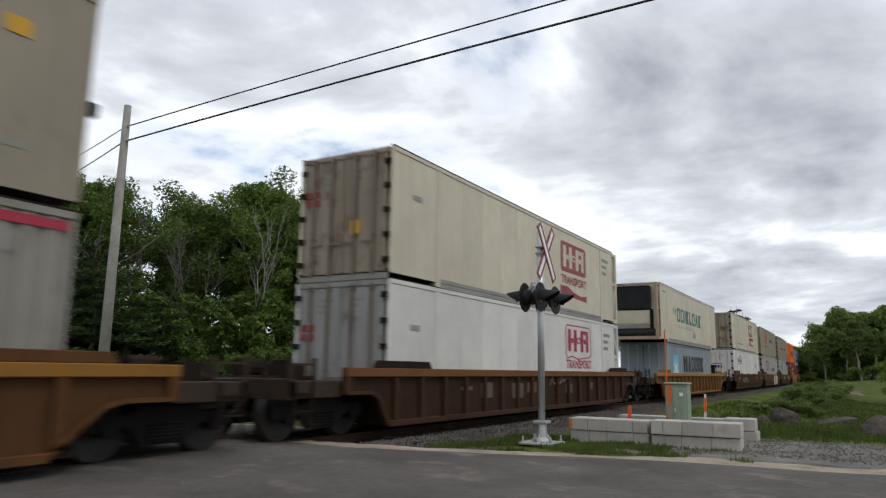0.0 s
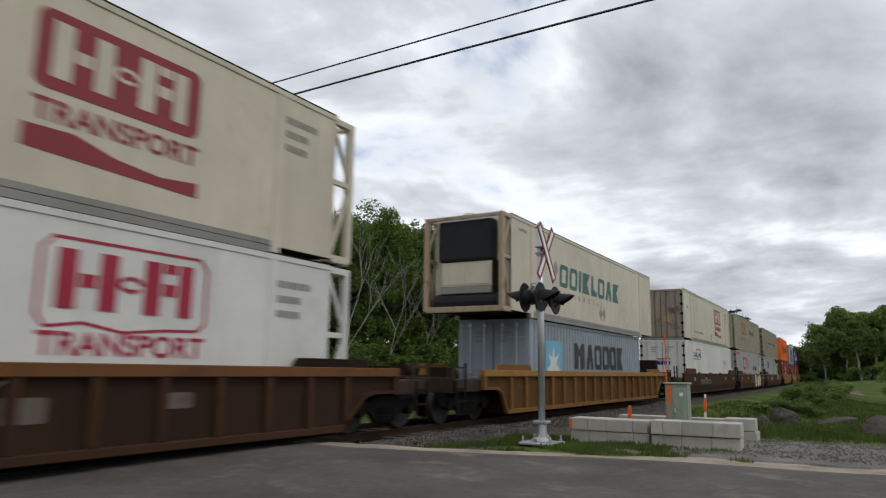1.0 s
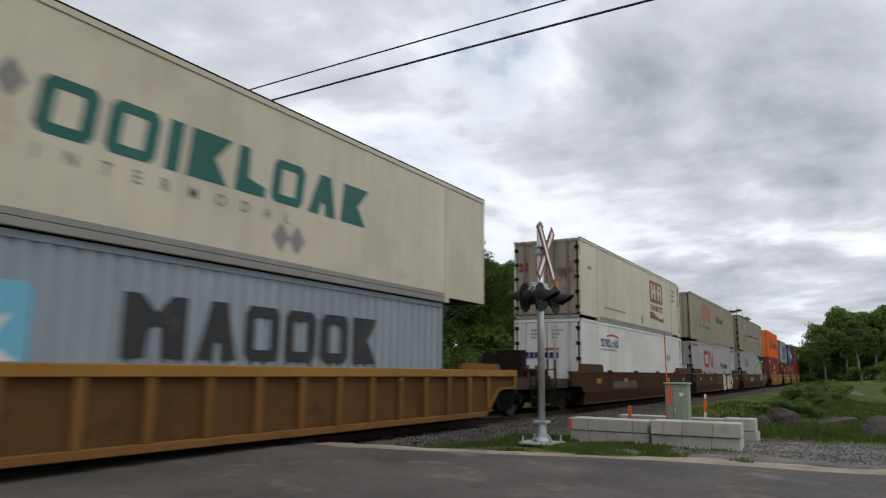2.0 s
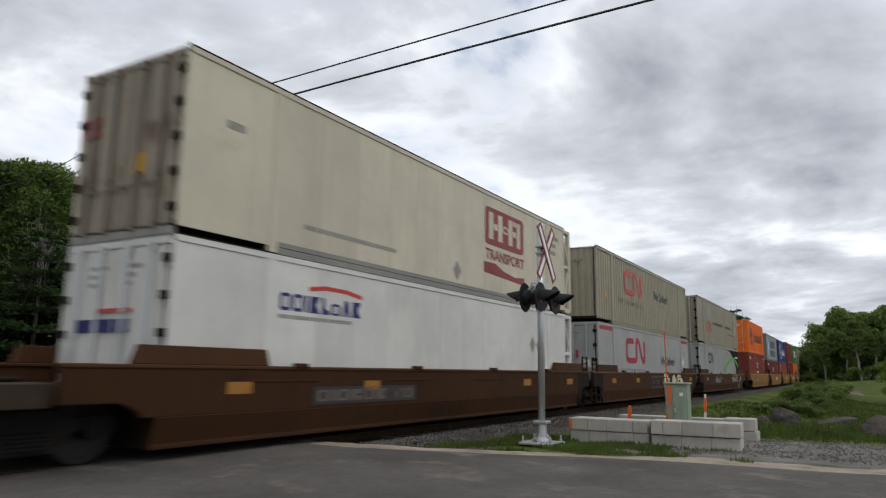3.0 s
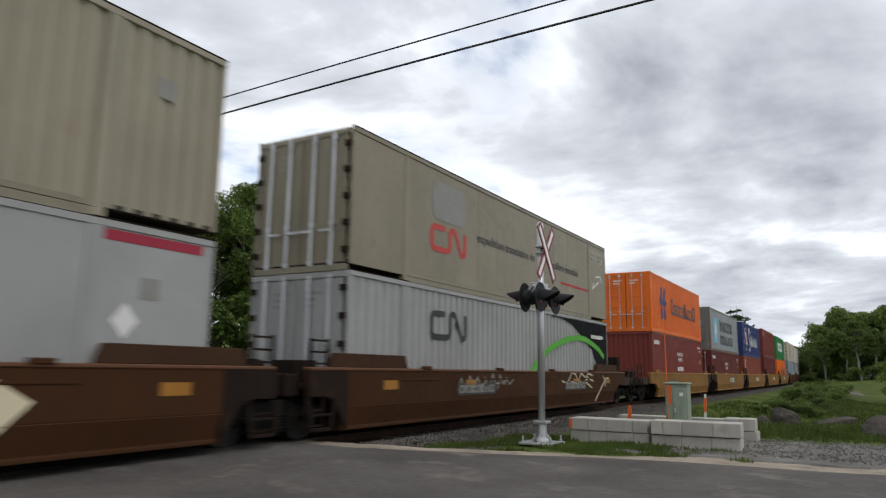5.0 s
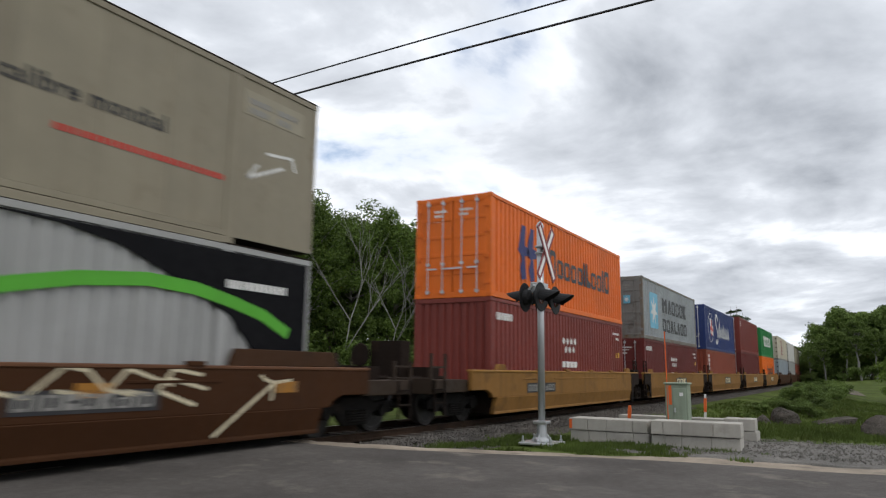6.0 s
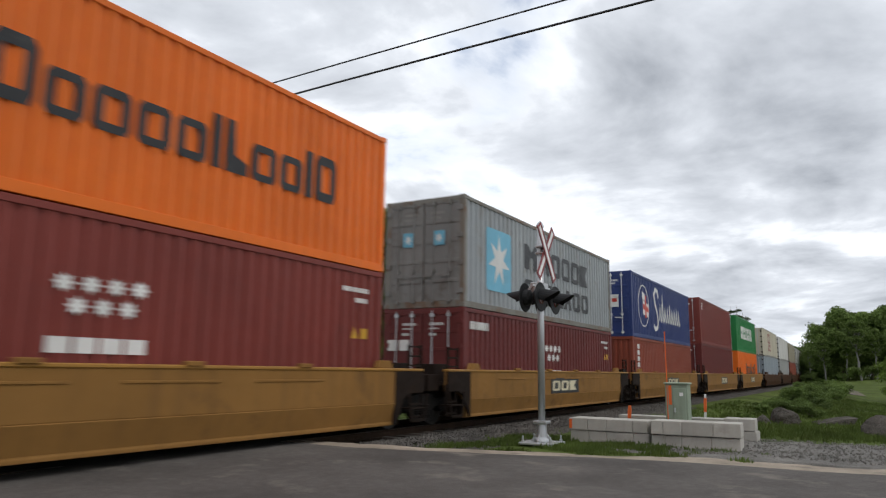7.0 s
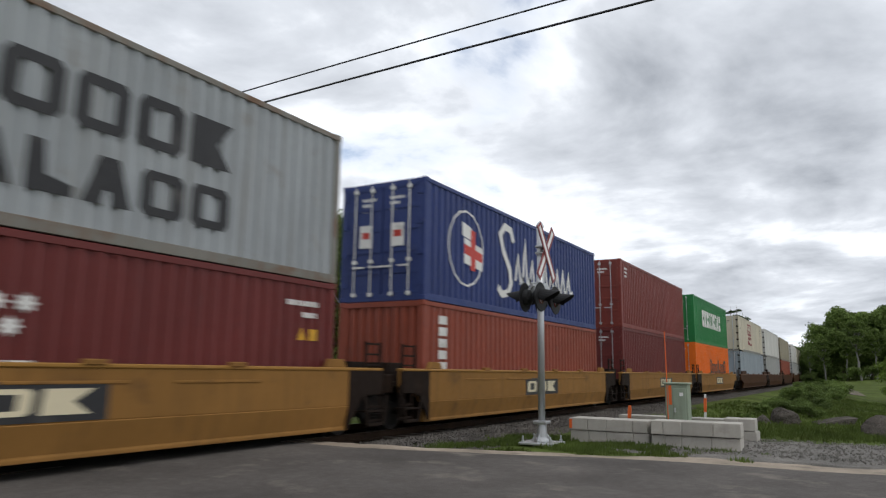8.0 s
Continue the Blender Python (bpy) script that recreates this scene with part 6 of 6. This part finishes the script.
            for plane in range(5):
                pn = Vector((math.sin(plane * 2.3 + seed), math.cos(plane * 1.7 + seed * 2), math.sin(plane * 3.1 + seed) * 0.8)).normalized()
                over = (n * q).dot(pn) - 0.72
                if over > 0:
                    q -= over * 0.8
            v.co = Vector((n.x * q * sx, n.y * q * sy, max(-0.35, n.z * q) * sz))
        me = bpy.data.meshes.new("boulder")
        bm.to_mesh(me)
        bm.free()
        me.materials.append(M["rock"])
        ob = tagged(new("boulder", me), "rough grey field boulder lying in the grass", "rock", "boulders")
        ob.matrix_basis = pose(x, y, ground_z(x, y) + 0.10 * sz, 0, 0, 40 * k)
    sl = tagged(part("stone_slab", Geo().prism([(-0.5, 0.0), (0.42, 0.0), (0.58, 0.22), (0.2, 0.2), (-0.55, 0.1)], -0.3, 0.3), M["rock"], bevel=0.04), "flat broken stone slab in the grass", "rock")
    sl.matrix_basis = pose(23.6, 0.75, ground_z(23.6, 0.75) - 0.03, 2, -3, -62)
    # utility pole and its two lines
    px, py = 14.95, 22.2
    gz = ground_z(px, py)
    u = thing("utility_pole", "weathered grey wooden utility pole leaning slightly", "utility pole", m=pose(px, py, gz))
    part("pole", Geo().tube([(0, 0, -0.3), (0.01, 0.0, 5.0), (0.02, 0.0, 10.75 - gz)], [0.19, 0.165, 0.125], 14), M["pole_wood"], u, smooth=True)
    for z in (9.97, 9.42):
        part("insulator", Geo().tube([(0.0, -0.12, z - gz), (0, -0.2, z - gz), (0, -0.26, z - gz)], [0.03, 0.05, 0.04], 10), M["galv"], u, "grey line insulator")
    for k, (z, z5, far) in enumerate(((9.97, 10.41, 11.2), (9.42, 9.83, 10.1))):
        near = [(15.0, 22.27 - 3.4 * i, z + (z5 - z) * (0.8 * (1 - (1 - min(1.0, i * 0.145)) ** 2) + 0.2 * min(1.0, i * 0.145))) for i in range(14)]
        w = tagged(part("power_line", Geo().tube(near, 0.029 if k else 0.022, 6), M["cable"], smooth=True), "black overhead line from the pole across the road", "cable", "overhead lines")
        w2 = [(15.0 + 4.9 * i / 8, 22.27 + 19 * i / 8, z + (far - z) * i / 8 - 0.5 * math.sin(math.pi * i / 8)) for i in range(14)]
        tagged(part("power_line", Geo().tube(w2, 0.022 if k else 0.017, 6), M["cable"], smooth=True), "black overhead line running from the pole into the trees", "cable", "overhead lines")


# ---- trees ----
def leaf_quads(g, centre, radius, count, size, rnd, flat=0.8):
    for _ in range(count):
        d = Vector((rnd.gauss(0, 1), rnd.gauss(0, 1), rnd.gauss(0, 1))).normalized() * (rnd.random() ** 0.45) * radius
        p = centre + Vector((d.x, d.y, d.z * flat))
        a = Vector((rnd.gauss(0, 1), rnd.gauss(0, 1), rnd.gauss(0, 0.6))).normalized()
        b = a.cross(Vector((rnd.gauss(0, 1), rnd.gauss(0, 1), rnd.gauss(0, 1)))).normalized()
        s = size * rnd.uniform(0.6, 1.3)
        g.add([p - a * s, p + a * s * 0.9 + b * s * 0.55, p + a * s * 0.7 - b * s * 0.6], [(0, 1, 2)])


def broad_tree(seed, h, spread, trunk_mat, clumps, leaves, size, low=0.3, label="leafy broad-leaved tree with dense green crown", lean=0.0, leaf="leaf", puff=0.33):
    rnd = random.Random(seed)
    t = thing("broadleaf_tree", label, "tree", "trees of the wood")
    pts, x, y = [], 0.0, 0.0
    for k in range(7):
        pts.append((x, y, h * 0.86 * k / 6 - 0.2))
        x += rnd.uniform(-0.22, 0.22) + lean
        y += rnd.uniform(-0.22, 0.22)
    g = Geo().tube(pts, [0.019 * h * (1 - 0.86 * k / 6) for k in range(7)], 8)
    ends = []
    for k in range(clumps):
        f = low + (0.98 - low) * (k / max(1, clumps - 1)) ** 0.85
        i = min(5, int(f * 0.95 * 6))
        base = Vector(pts[i]).lerp(Vector(pts[i + 1]), f * 0.95 * 6 - i if i < 5 else 0.5)
        prof = math.sin(math.pi * min(1.0, 0.12 + 0.86 * (f - low) / (1 - low))) ** 0.7
        a = k * 2.4 + rnd.uniform(-0.5, 0.5)
        r = spread * prof * rnd.uniform(0.35, 1.1)
        tip = base + Vector((math.cos(a) * r, math.sin(a) * r, r * rnd.uniform(0.25, 0.8) + 0.3))
        mid = base.lerp(tip, 0.5) + Vector((0, 0, -0.08 * r))
        g.tube([base, mid, tip], [0.0055 * h, 0.004 * h, 0.0015 * h], 5, False)
        ends.append(tip)
        ends.append(base.lerp(tip, 0.62) + Vector((rnd.uniform(-0.4, 0.4), rnd.uniform(-0.4, 0.4), 0.3)))
    part("trunk", g, trunk_mat, t, "pale birch trunk and limbs" if trunk_mat is M["birch"] else "")
    if leaves:
        c = Geo()
        for e in ends:
            leaf_quads(c, e, rnd.uniform(0.55, 1.0) * spread * puff, leaves, size, rnd)
        part("crown", c, M[leaf], t, "uneven crown of many small green leaves")
    return t


def bare_tree(seed, h, label, mat, bole=0.32):
    """forked trunk, limbs and twigs with a few leaves"""
    rnd = random.Random(seed)
    t = thing("birch_tree", label, "tree", "trees of the wood")
    g, c = Geo(), Geo()

    def grow(p, d, ln, r, depth):
        bend = Vector((rnd.gauss(0, 0.12), rnd.gauss(0, 0.12), 0.06))
        mid = p + d * ln * 0.5
        end = mid + (d + bend).normalized() * ln * 0.5
        g.tube([p, mid, end], [r, r * 0.85, r * 0.68], 6 if depth > 2 else 4, False)
        if depth == 0:
            if rnd.random() < 0.5:
                leaf_quads(c, end, 0.45, 9, 0.11, rnd)
            return
        for k in range(3 if rnd.random() < 0.55 else 2):
            q = (d + Vector((rnd.gauss(0, 0.30), rnd.gauss(0, 0.30), rnd.uniform(0.0, 0.35)))).normalized()
            grow(end if k < 2 else mid, q, ln * rnd.uniform(0.62, 0.86), r * (0.66 if k else 0.74), depth - 1)

    grow(Vector((0, 0, -0.2)), Vector((rnd.gauss(0, 0.05), rnd.gauss(0, 0.05), 1)).normalized(), h * bole, h * 0.0065, 5 if bole < 0.4 else 4)
    part("trunk", g, mat, t, "pale forked trunk and twigs")
    part("leaves", c, M["leaf"], t, "sparse small leaves")
    return t


def pine_tree(seed, h, spread, label="dark green pine with layered drooping boughs"):
    rnd = random.Random(seed)
    t = thing("pine_tree", label, "tree", "trees of the wood")
    part("trunk", Geo().tube([(0, 0, -0.2), (0.05, 0.03, h * 0.5), (0, 0, h)], [0.016 * h, 0.010 * h, 0.01], 8), M["bark"], t)
    b, c = Geo(), Geo()
    levels = int(h * 1.15)
    for k in range(levels):
        f = k / levels
        z0 = h * (0.06 + 0.93 * f)
        r = spread * (1 - f) ** 0.8 * rnd.uniform(0.8, 1.1) + 0.2
        n = 8 if f < 0.7 else 6
        for j in range(n):
            a = 2 * math.pi * (j + rnd.random() * 0.7) / n + k * 0.7
            rr = r * rnd.uniform(0.6, 1.15)
            z = z0 + rnd.uniform(-0.16, 0.16)
            d = Vector((math.cos(a), math.sin(a), 0))
            e = Vector((-d.y, d.x, 0))
            sag = Vector((0, 0, z - 0.13 * rr + 0.22 * rr * f))
            tip = sag + d * rr + Vector((0, 0, 0.07 * rr))
            b.tube([(0, 0, z), sag + d * rr * 0.6, tip], [0.035, 0.02, 0.008], 4, False)
            steps = max(3, int(rr * 4.2))
            for i in range(steps):
                u = (i + 0.9) / steps
                q = Vector((0, 0, z)).lerp(sag + d * rr * 0.6, u / 0.6) if u < 0.6 else (sag + d * rr * 0.6).lerp(tip, (u - 0.6) / 0.4)
                fan = 0.42 * rr * (1 - 0.75 * u) + 0.22
                for _ in range(15):
                    o = q + e * rnd.uniform(-fan, fan) + Vector((0, 0, rnd.uniform(-0.05, 0.06)))
                    side = (e * rnd.uniform(-0.9, 0.9) + d * rnd.uniform(0.3, 1.0) + Vector((0, 0, rnd.uniform(-0.1, 0.45)))).normalized()
                    ln = rnd.uniform(0.20, 0.40)
                    w = side.cross(Vector((rnd.gauss(0, 0.5), rnd.gauss(0, 0.5), 1))).normalized() * 0.075
                    c.add([o - w * 0.5, o + side * ln * 0.6 - w, o + side * ln, o + side * ln * 0.6 + w], [(0, 1, 2, 3)])
    part("branchwork", b, M["bark"], t)["kind"] = "stuff"
    part("needles", c, M["needle"], t, "sprays of dark green needles")
    return t


def build_woods():
    rnd = random.Random(41)
    proto = [broad_tree(1, 14.0, 4.2, M["bark"], 58, 250, 0.125, 0.3, puff=0.30), broad_tree(2, 15.0, 3.8, M["bark_pale"], 58, 250, 0.125, 0.2, puff=0.30), broad_tree(3, 13.0, 4.6, M["birch"], 52, 240, 0.125, 0.26, "leafy birch with pale trunk", puff=0.28),
             broad_tree(4, 16.0, 4.4, M["bark"], 60, 250, 0.125, 0.24, puff=0.30)]
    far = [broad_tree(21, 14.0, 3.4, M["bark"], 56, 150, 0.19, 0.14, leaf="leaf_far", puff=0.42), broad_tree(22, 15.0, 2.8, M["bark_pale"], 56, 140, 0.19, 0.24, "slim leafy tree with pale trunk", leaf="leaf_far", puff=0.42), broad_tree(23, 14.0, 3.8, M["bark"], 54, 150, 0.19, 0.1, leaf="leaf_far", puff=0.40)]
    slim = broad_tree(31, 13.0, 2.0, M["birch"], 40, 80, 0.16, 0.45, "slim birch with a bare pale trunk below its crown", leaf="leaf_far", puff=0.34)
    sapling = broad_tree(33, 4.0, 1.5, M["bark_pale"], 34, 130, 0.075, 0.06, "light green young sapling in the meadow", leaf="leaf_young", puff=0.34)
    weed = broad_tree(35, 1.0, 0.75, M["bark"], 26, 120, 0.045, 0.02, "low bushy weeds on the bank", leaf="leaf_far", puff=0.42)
    thin = bare_tree(6, 14.0, "nearly bare grey tree with fine twigs", M["bark_pale"])
    thin2 = bare_tree(9, 12.0, "slender birch with pale forked limbs", M["birch"], 0.46)
    pine = [pine_tree(11, 8.5, 3.4), pine_tree(12, 11.0, 3.2)]
    shrub = broad_tree(15, 4.0, 2.2, M["bark"], 28, 75, 0.15, 0.04, "low leafy shrub at the wood's edge")
    spots = []

    def put(p, x, y, h, base):
        spots.append((p, x, y, h / base))

    # the wood behind the track, seen at the left: crowns climb from 13 to 20 m along the line
    def crown_top(x):
        return 15.0 + 1.4 * smooth_step(18, 27, x) - 1.2 * smooth_step(28, 33, x) + 4.2 * smooth_step(33, 44, x) + 0.8 * smooth_step(50, 75, x) - 4.0 * smooth_step(85, 150, x)

    x = 12.0
    while x < 150:
        gap = 30.8 < x < 36.0
        if not gap:
            k = rnd.randrange(4)
            put(proto[k], x, 45 + rnd.uniform(-2, 2), crown_top(x) - ground_z(x, 45) + rnd.uniform(-2.2, 0.5), (14, 15, 13, 16)[k])
        x += rnd.uniform(2.8, 4.2) if x < 60 else rnd.uniform(4.5, 6.0)
    x = 20.0
    while x < 190:
        k = rnd.randrange(4)
        top = crown_top(x * 45 / 58) * 1.27
        put(proto[k], x, 58 + rnd.uniform(-3, 3), (0.72 if 39 < x < 47 else 0.97) * top - ground_z(x, 58) + rnd.uniform(-1.5, 0), (14, 15, 13, 16)[k])
        x += rnd.uniform(5, 7)
    put(thin, 33.4, 44, 12.0, 14)
    put(thin, 31.6, 47, 12.0, 14)
    put(thin2, 19.6, 35.5, 7.2, 12)
    put(thin, 35.2, 42.5, 11.6, 14)
    put(thin2, 38.4, 39.5, 11.5, 12)
    put(thin2, 47.0, 37, 12.0, 12)
    put(thin2, 55.0, 38, 11.0, 12)
    put(thin2, 62.5, 39, 10.0, 12)
    for x, y, h in ((18.6, 33.0, 8.2), (21.6, 33.2, 7.6), (24.4, 34.5, 7.0), (16.0, 34.5, 8.4), (20.2, 36.5, 9.6), (27.2, 35.0, 6.2), (14.0, 34.0, 7.2), (22.8, 36.5, 8.6)):
        put(pine[0], x, y, h, 8.5)
    for x in range(14, 120, 3):
        put(shrub, x + rnd.uniform(-1, 1), 41.0 + rnd.uniform(-1.5, 1.5), rnd.uniform(3.6, 6.6), 4.0)
    for x in range(26, 90, 3):
        put(shrub, x + rnd.uniform(-1, 1), 34.5 + rnd.uniform(-1.5, 1.5), rnd.uniform(2.0, 3.8), 4.0)
    # pines standing far behind the train
    put(pine[1], 150.0, 20.2, 15.2, 11)
    put(pine[1], 152.0, 26.5, 15.4, 11)
    put(pine[1], 158.0, 22.5, 15.6, 11)
    put(pine[0], 149.0, 19.0, 13.6, 8.5)
    put(pine[0], 153.0, 21.0, 14.2, 8.5)
    # the wood at the far end of the meadow
    y = 8.0
    while y > -60:
        k = rnd.randrange(4)
        edge = smooth_step(9.5, 3.0, y)
        k = k % 3
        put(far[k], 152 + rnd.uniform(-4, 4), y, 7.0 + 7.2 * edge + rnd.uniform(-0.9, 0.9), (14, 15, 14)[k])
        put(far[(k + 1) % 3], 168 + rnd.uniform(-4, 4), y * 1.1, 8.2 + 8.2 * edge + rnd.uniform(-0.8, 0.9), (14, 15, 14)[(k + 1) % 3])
        put(shrub, 187 + rnd.uniform(-2, 2), y * 1.2, rnd.uniform(6.0, 9.0), 4.0)
        put(shrub, 176 + rnd.uniform(-2, 2), y * 1.15 + 1.0, rnd.uniform(6.0, 8.5), 4.0)
        put(slim, 145 + rnd.uniform(-3, 2), y - 0.6, 7.5 + 3.5 * edge + rnd.uniform(-1.2, 1.2), 13)
        if rnd.random() < 0.6:
            put(shrub, 150 + rnd.uniform(-2, 2), y, rnd.uniform(2.0, 4.0), 4.0)
        put(weed, 144 + rnd.uniform(-2, 2), y, rnd.uniform(1.0, 2.0), 1.0)
        put(shrub, 160 + rnd.uniform(-2, 2), y - 1.2, rnd.uniform(4.0, 6.5), 4.0)
        y -= rnd.uniform(2.2, 3.2)
    for y, h in ((7.6, 4.5), (9.0, 5.5), (5.6, 5.0), (14.5, 6.0), (17.0, 7.5)):
        put(shrub, 160 + 8 * (y > 10), y, h, 4.0)
    # sapling and weeds on the bank beside the meadow
    put(sapling, 52.0, -1.95, 3.1, 4.0)
    put(sapling, 50.0, -3.1, 2.6, 4.0)
    for _ in range(75):
        x = rnd.uniform(24, 52)
        y = track(x)[1] - rnd.uniform(6.0, 8.6)
        put(weed, x, y, rnd.uniform(0.25, 0.8) * (0.55 + 0.45 * smooth_step(25, 33, x)), 1.0)
    used = set()
    for p, x, y, k in spots:
        m = pose(x, y, ground_z(x, y) - 0.1, 0, 0, rnd.uniform(0, 360))
        if p.name not in used:
            used.add(p.name)
            p.matrix_basis = m @ Matrix.Scale(k, 4)
        else:
            ob = copy_thing(p, m)
            ob.scale = (k, k, k)


def build_grass():
    """rough grass and weeds near the crossing, and loose ballast stones"""
    rnd = random.Random(5)
    g = Geo()

    def tuft(x, y, h, n):
        z = ground_z(x, y) - 0.02
        for _ in range(n):
            a, l = rnd.uniform(0, 6.28), rnd.uniform(0.15, 0.55)
            w = 0.005 + 0.004 * rnd.random() + 0.02 * h
            d, hh = Vector((math.cos(a), math.sin(a), 0)), h * rnd.uniform(0.5, 1.2)
            s = Vector((-d.y, d.x, 0)) * w
            o = Vector((x + rnd.uniform(-0.08, 0.08), y + rnd.uniform(-0.08, 0.08), z))
            mid, tip = o + d * l * hh * 0.35 + Vector((0, 0, hh * 0.6)), o + d * l * hh + Vector((0, 0, hh))
            g.add([o - s, o + s, mid + s * 0.7, tip, mid - s * 0.7], [(0, 1, 2, 3, 4)])

    for _ in range(5200):
        x, y = rnd.uniform(11.2, 15.0), rnd.uniform(3.2, 7.9)
        if x < road_edges(y)[1] + 0.75 + rnd.uniform(0, 0.35) or noise.noise((x * 0.9, y * 0.9, 7)) < 0.0:
            continue
        tuft(x, y, rnd.uniform(0.03, 0.15), 10)
    for _ in range(900):
        x, y = rnd.uniform(13.0, 14.6), rnd.uniform(1.5, 5.6)
        if noise.noise((x * 1.5, y * 1.5, 3)) > 0.05:
            tuft(x, y, rnd.uniform(0.04, 0.13), 9)
    for _ in range(15000):
        x = 17.4 + 26 * rnd.random() ** 1.6
        y = rnd.uniform(-3.5, 6.2)
        if y > 4.6 - 0.02 * x and rnd.random() < 0.5:
            continue
        if x < 18.6 - 0.25 * y + rnd.uniform(-0.6, 0.6):
            continue
        tuft(x, y, rnd.uniform(0.05, 0.17) * (1.5 if 2.0 < y < 4.5 else 1.0), 7)
    ob = part("grass", g, M["blade"], None, "rough green grass and weeds beside the track")
    tagged(ob, category="grass", kind="stuff")
    s = Geo()
    for _ in range(7500):
        u = rnd.random()
        x = 11.2 + 22 * u ** 1.8
        d = rnd.uniform(1.2, 3.4)
        y = CY - d
        if x < road_edges(y)[1] + 0.35:
            continue
        z = max(ground_z(x, y), 0.03 - max(0, d - 1.6) * 0.22) - 0.01
        r = rnd.uniform(0.018, 0.05)
        q = [Vector((rnd.uniform(-0.4, 0.4), rnd.uniform(-0.4, 0.4), rnd.uniform(-0.4, 0.4))) + Vector(v) for v in ((1, 0, 0), (-1, 0, 0), (0, 1, 0), (0, -1, 0), (0, 0, 1), (0, 0, -1))]
        s.add([Vector((x, y, z)) + v * r for v in q], [(0, 2, 4), (2, 1, 4), (1, 3, 4), (3, 0, 4), (2, 0, 5), (1, 2, 5), (3, 1, 5), (0, 3, 5)])
    tagged(part("ballast_stones", s, M["stone"], None, "loose crushed stones along the track"), category="gravel", kind="stuff")
    s = Geo()
    for _ in range(3800):
        x, y = rnd.uniform(13.9, 18.5), rnd.uniform(-3.5, 4.4)
        if x > 17.6 - 0.25 * y:
            continue
        r = rnd.uniform(0.01, 0.028)
        q = [Vector((rnd.uniform(-0.4, 0.4), rnd.uniform(-0.4, 0.4), rnd.uniform(-0.4, 0.4))) + Vector(v) for v in ((1, 0, 0), (-1, 0, 0), (0, 1, 0), (0, -1, 0), (0, 0, 1), (0, 0, -1))]
        s.add([Vector((x, y, ground_z(x, y) + 0.045)) + v * r for v in q], [(0, 2, 4), (2, 1, 4), (1, 3, 4), (3, 0, 4), (2, 0, 5), (1, 2, 5), (3, 1, 5), (0, 3, 5)])
    tagged(part("gravel_stones", s, M["gravel"], None, "loose grey stones on the gravel patch"), category="gravel", kind="stuff")


build_signal()
build_roadside()
build_woods()
build_grass()


# ---- what moves ----
def motions():
    for ob, s, z in MOVERS:
        rows = []
        for k in range(17):
            t = 0.5 * k
            x, y, a = track(s - run(t))
            rows.append((t, pose(x, y, RAIL + z, 0, 0, a)))
        walk(ob, rows)
    for ax, u, z in SPIN:
        walk(ax, [(k / 30, pose(u, 0, z, 0, -math.degrees(run(k / 30) / 0.457), 0)) for k in range(241)])


motions()
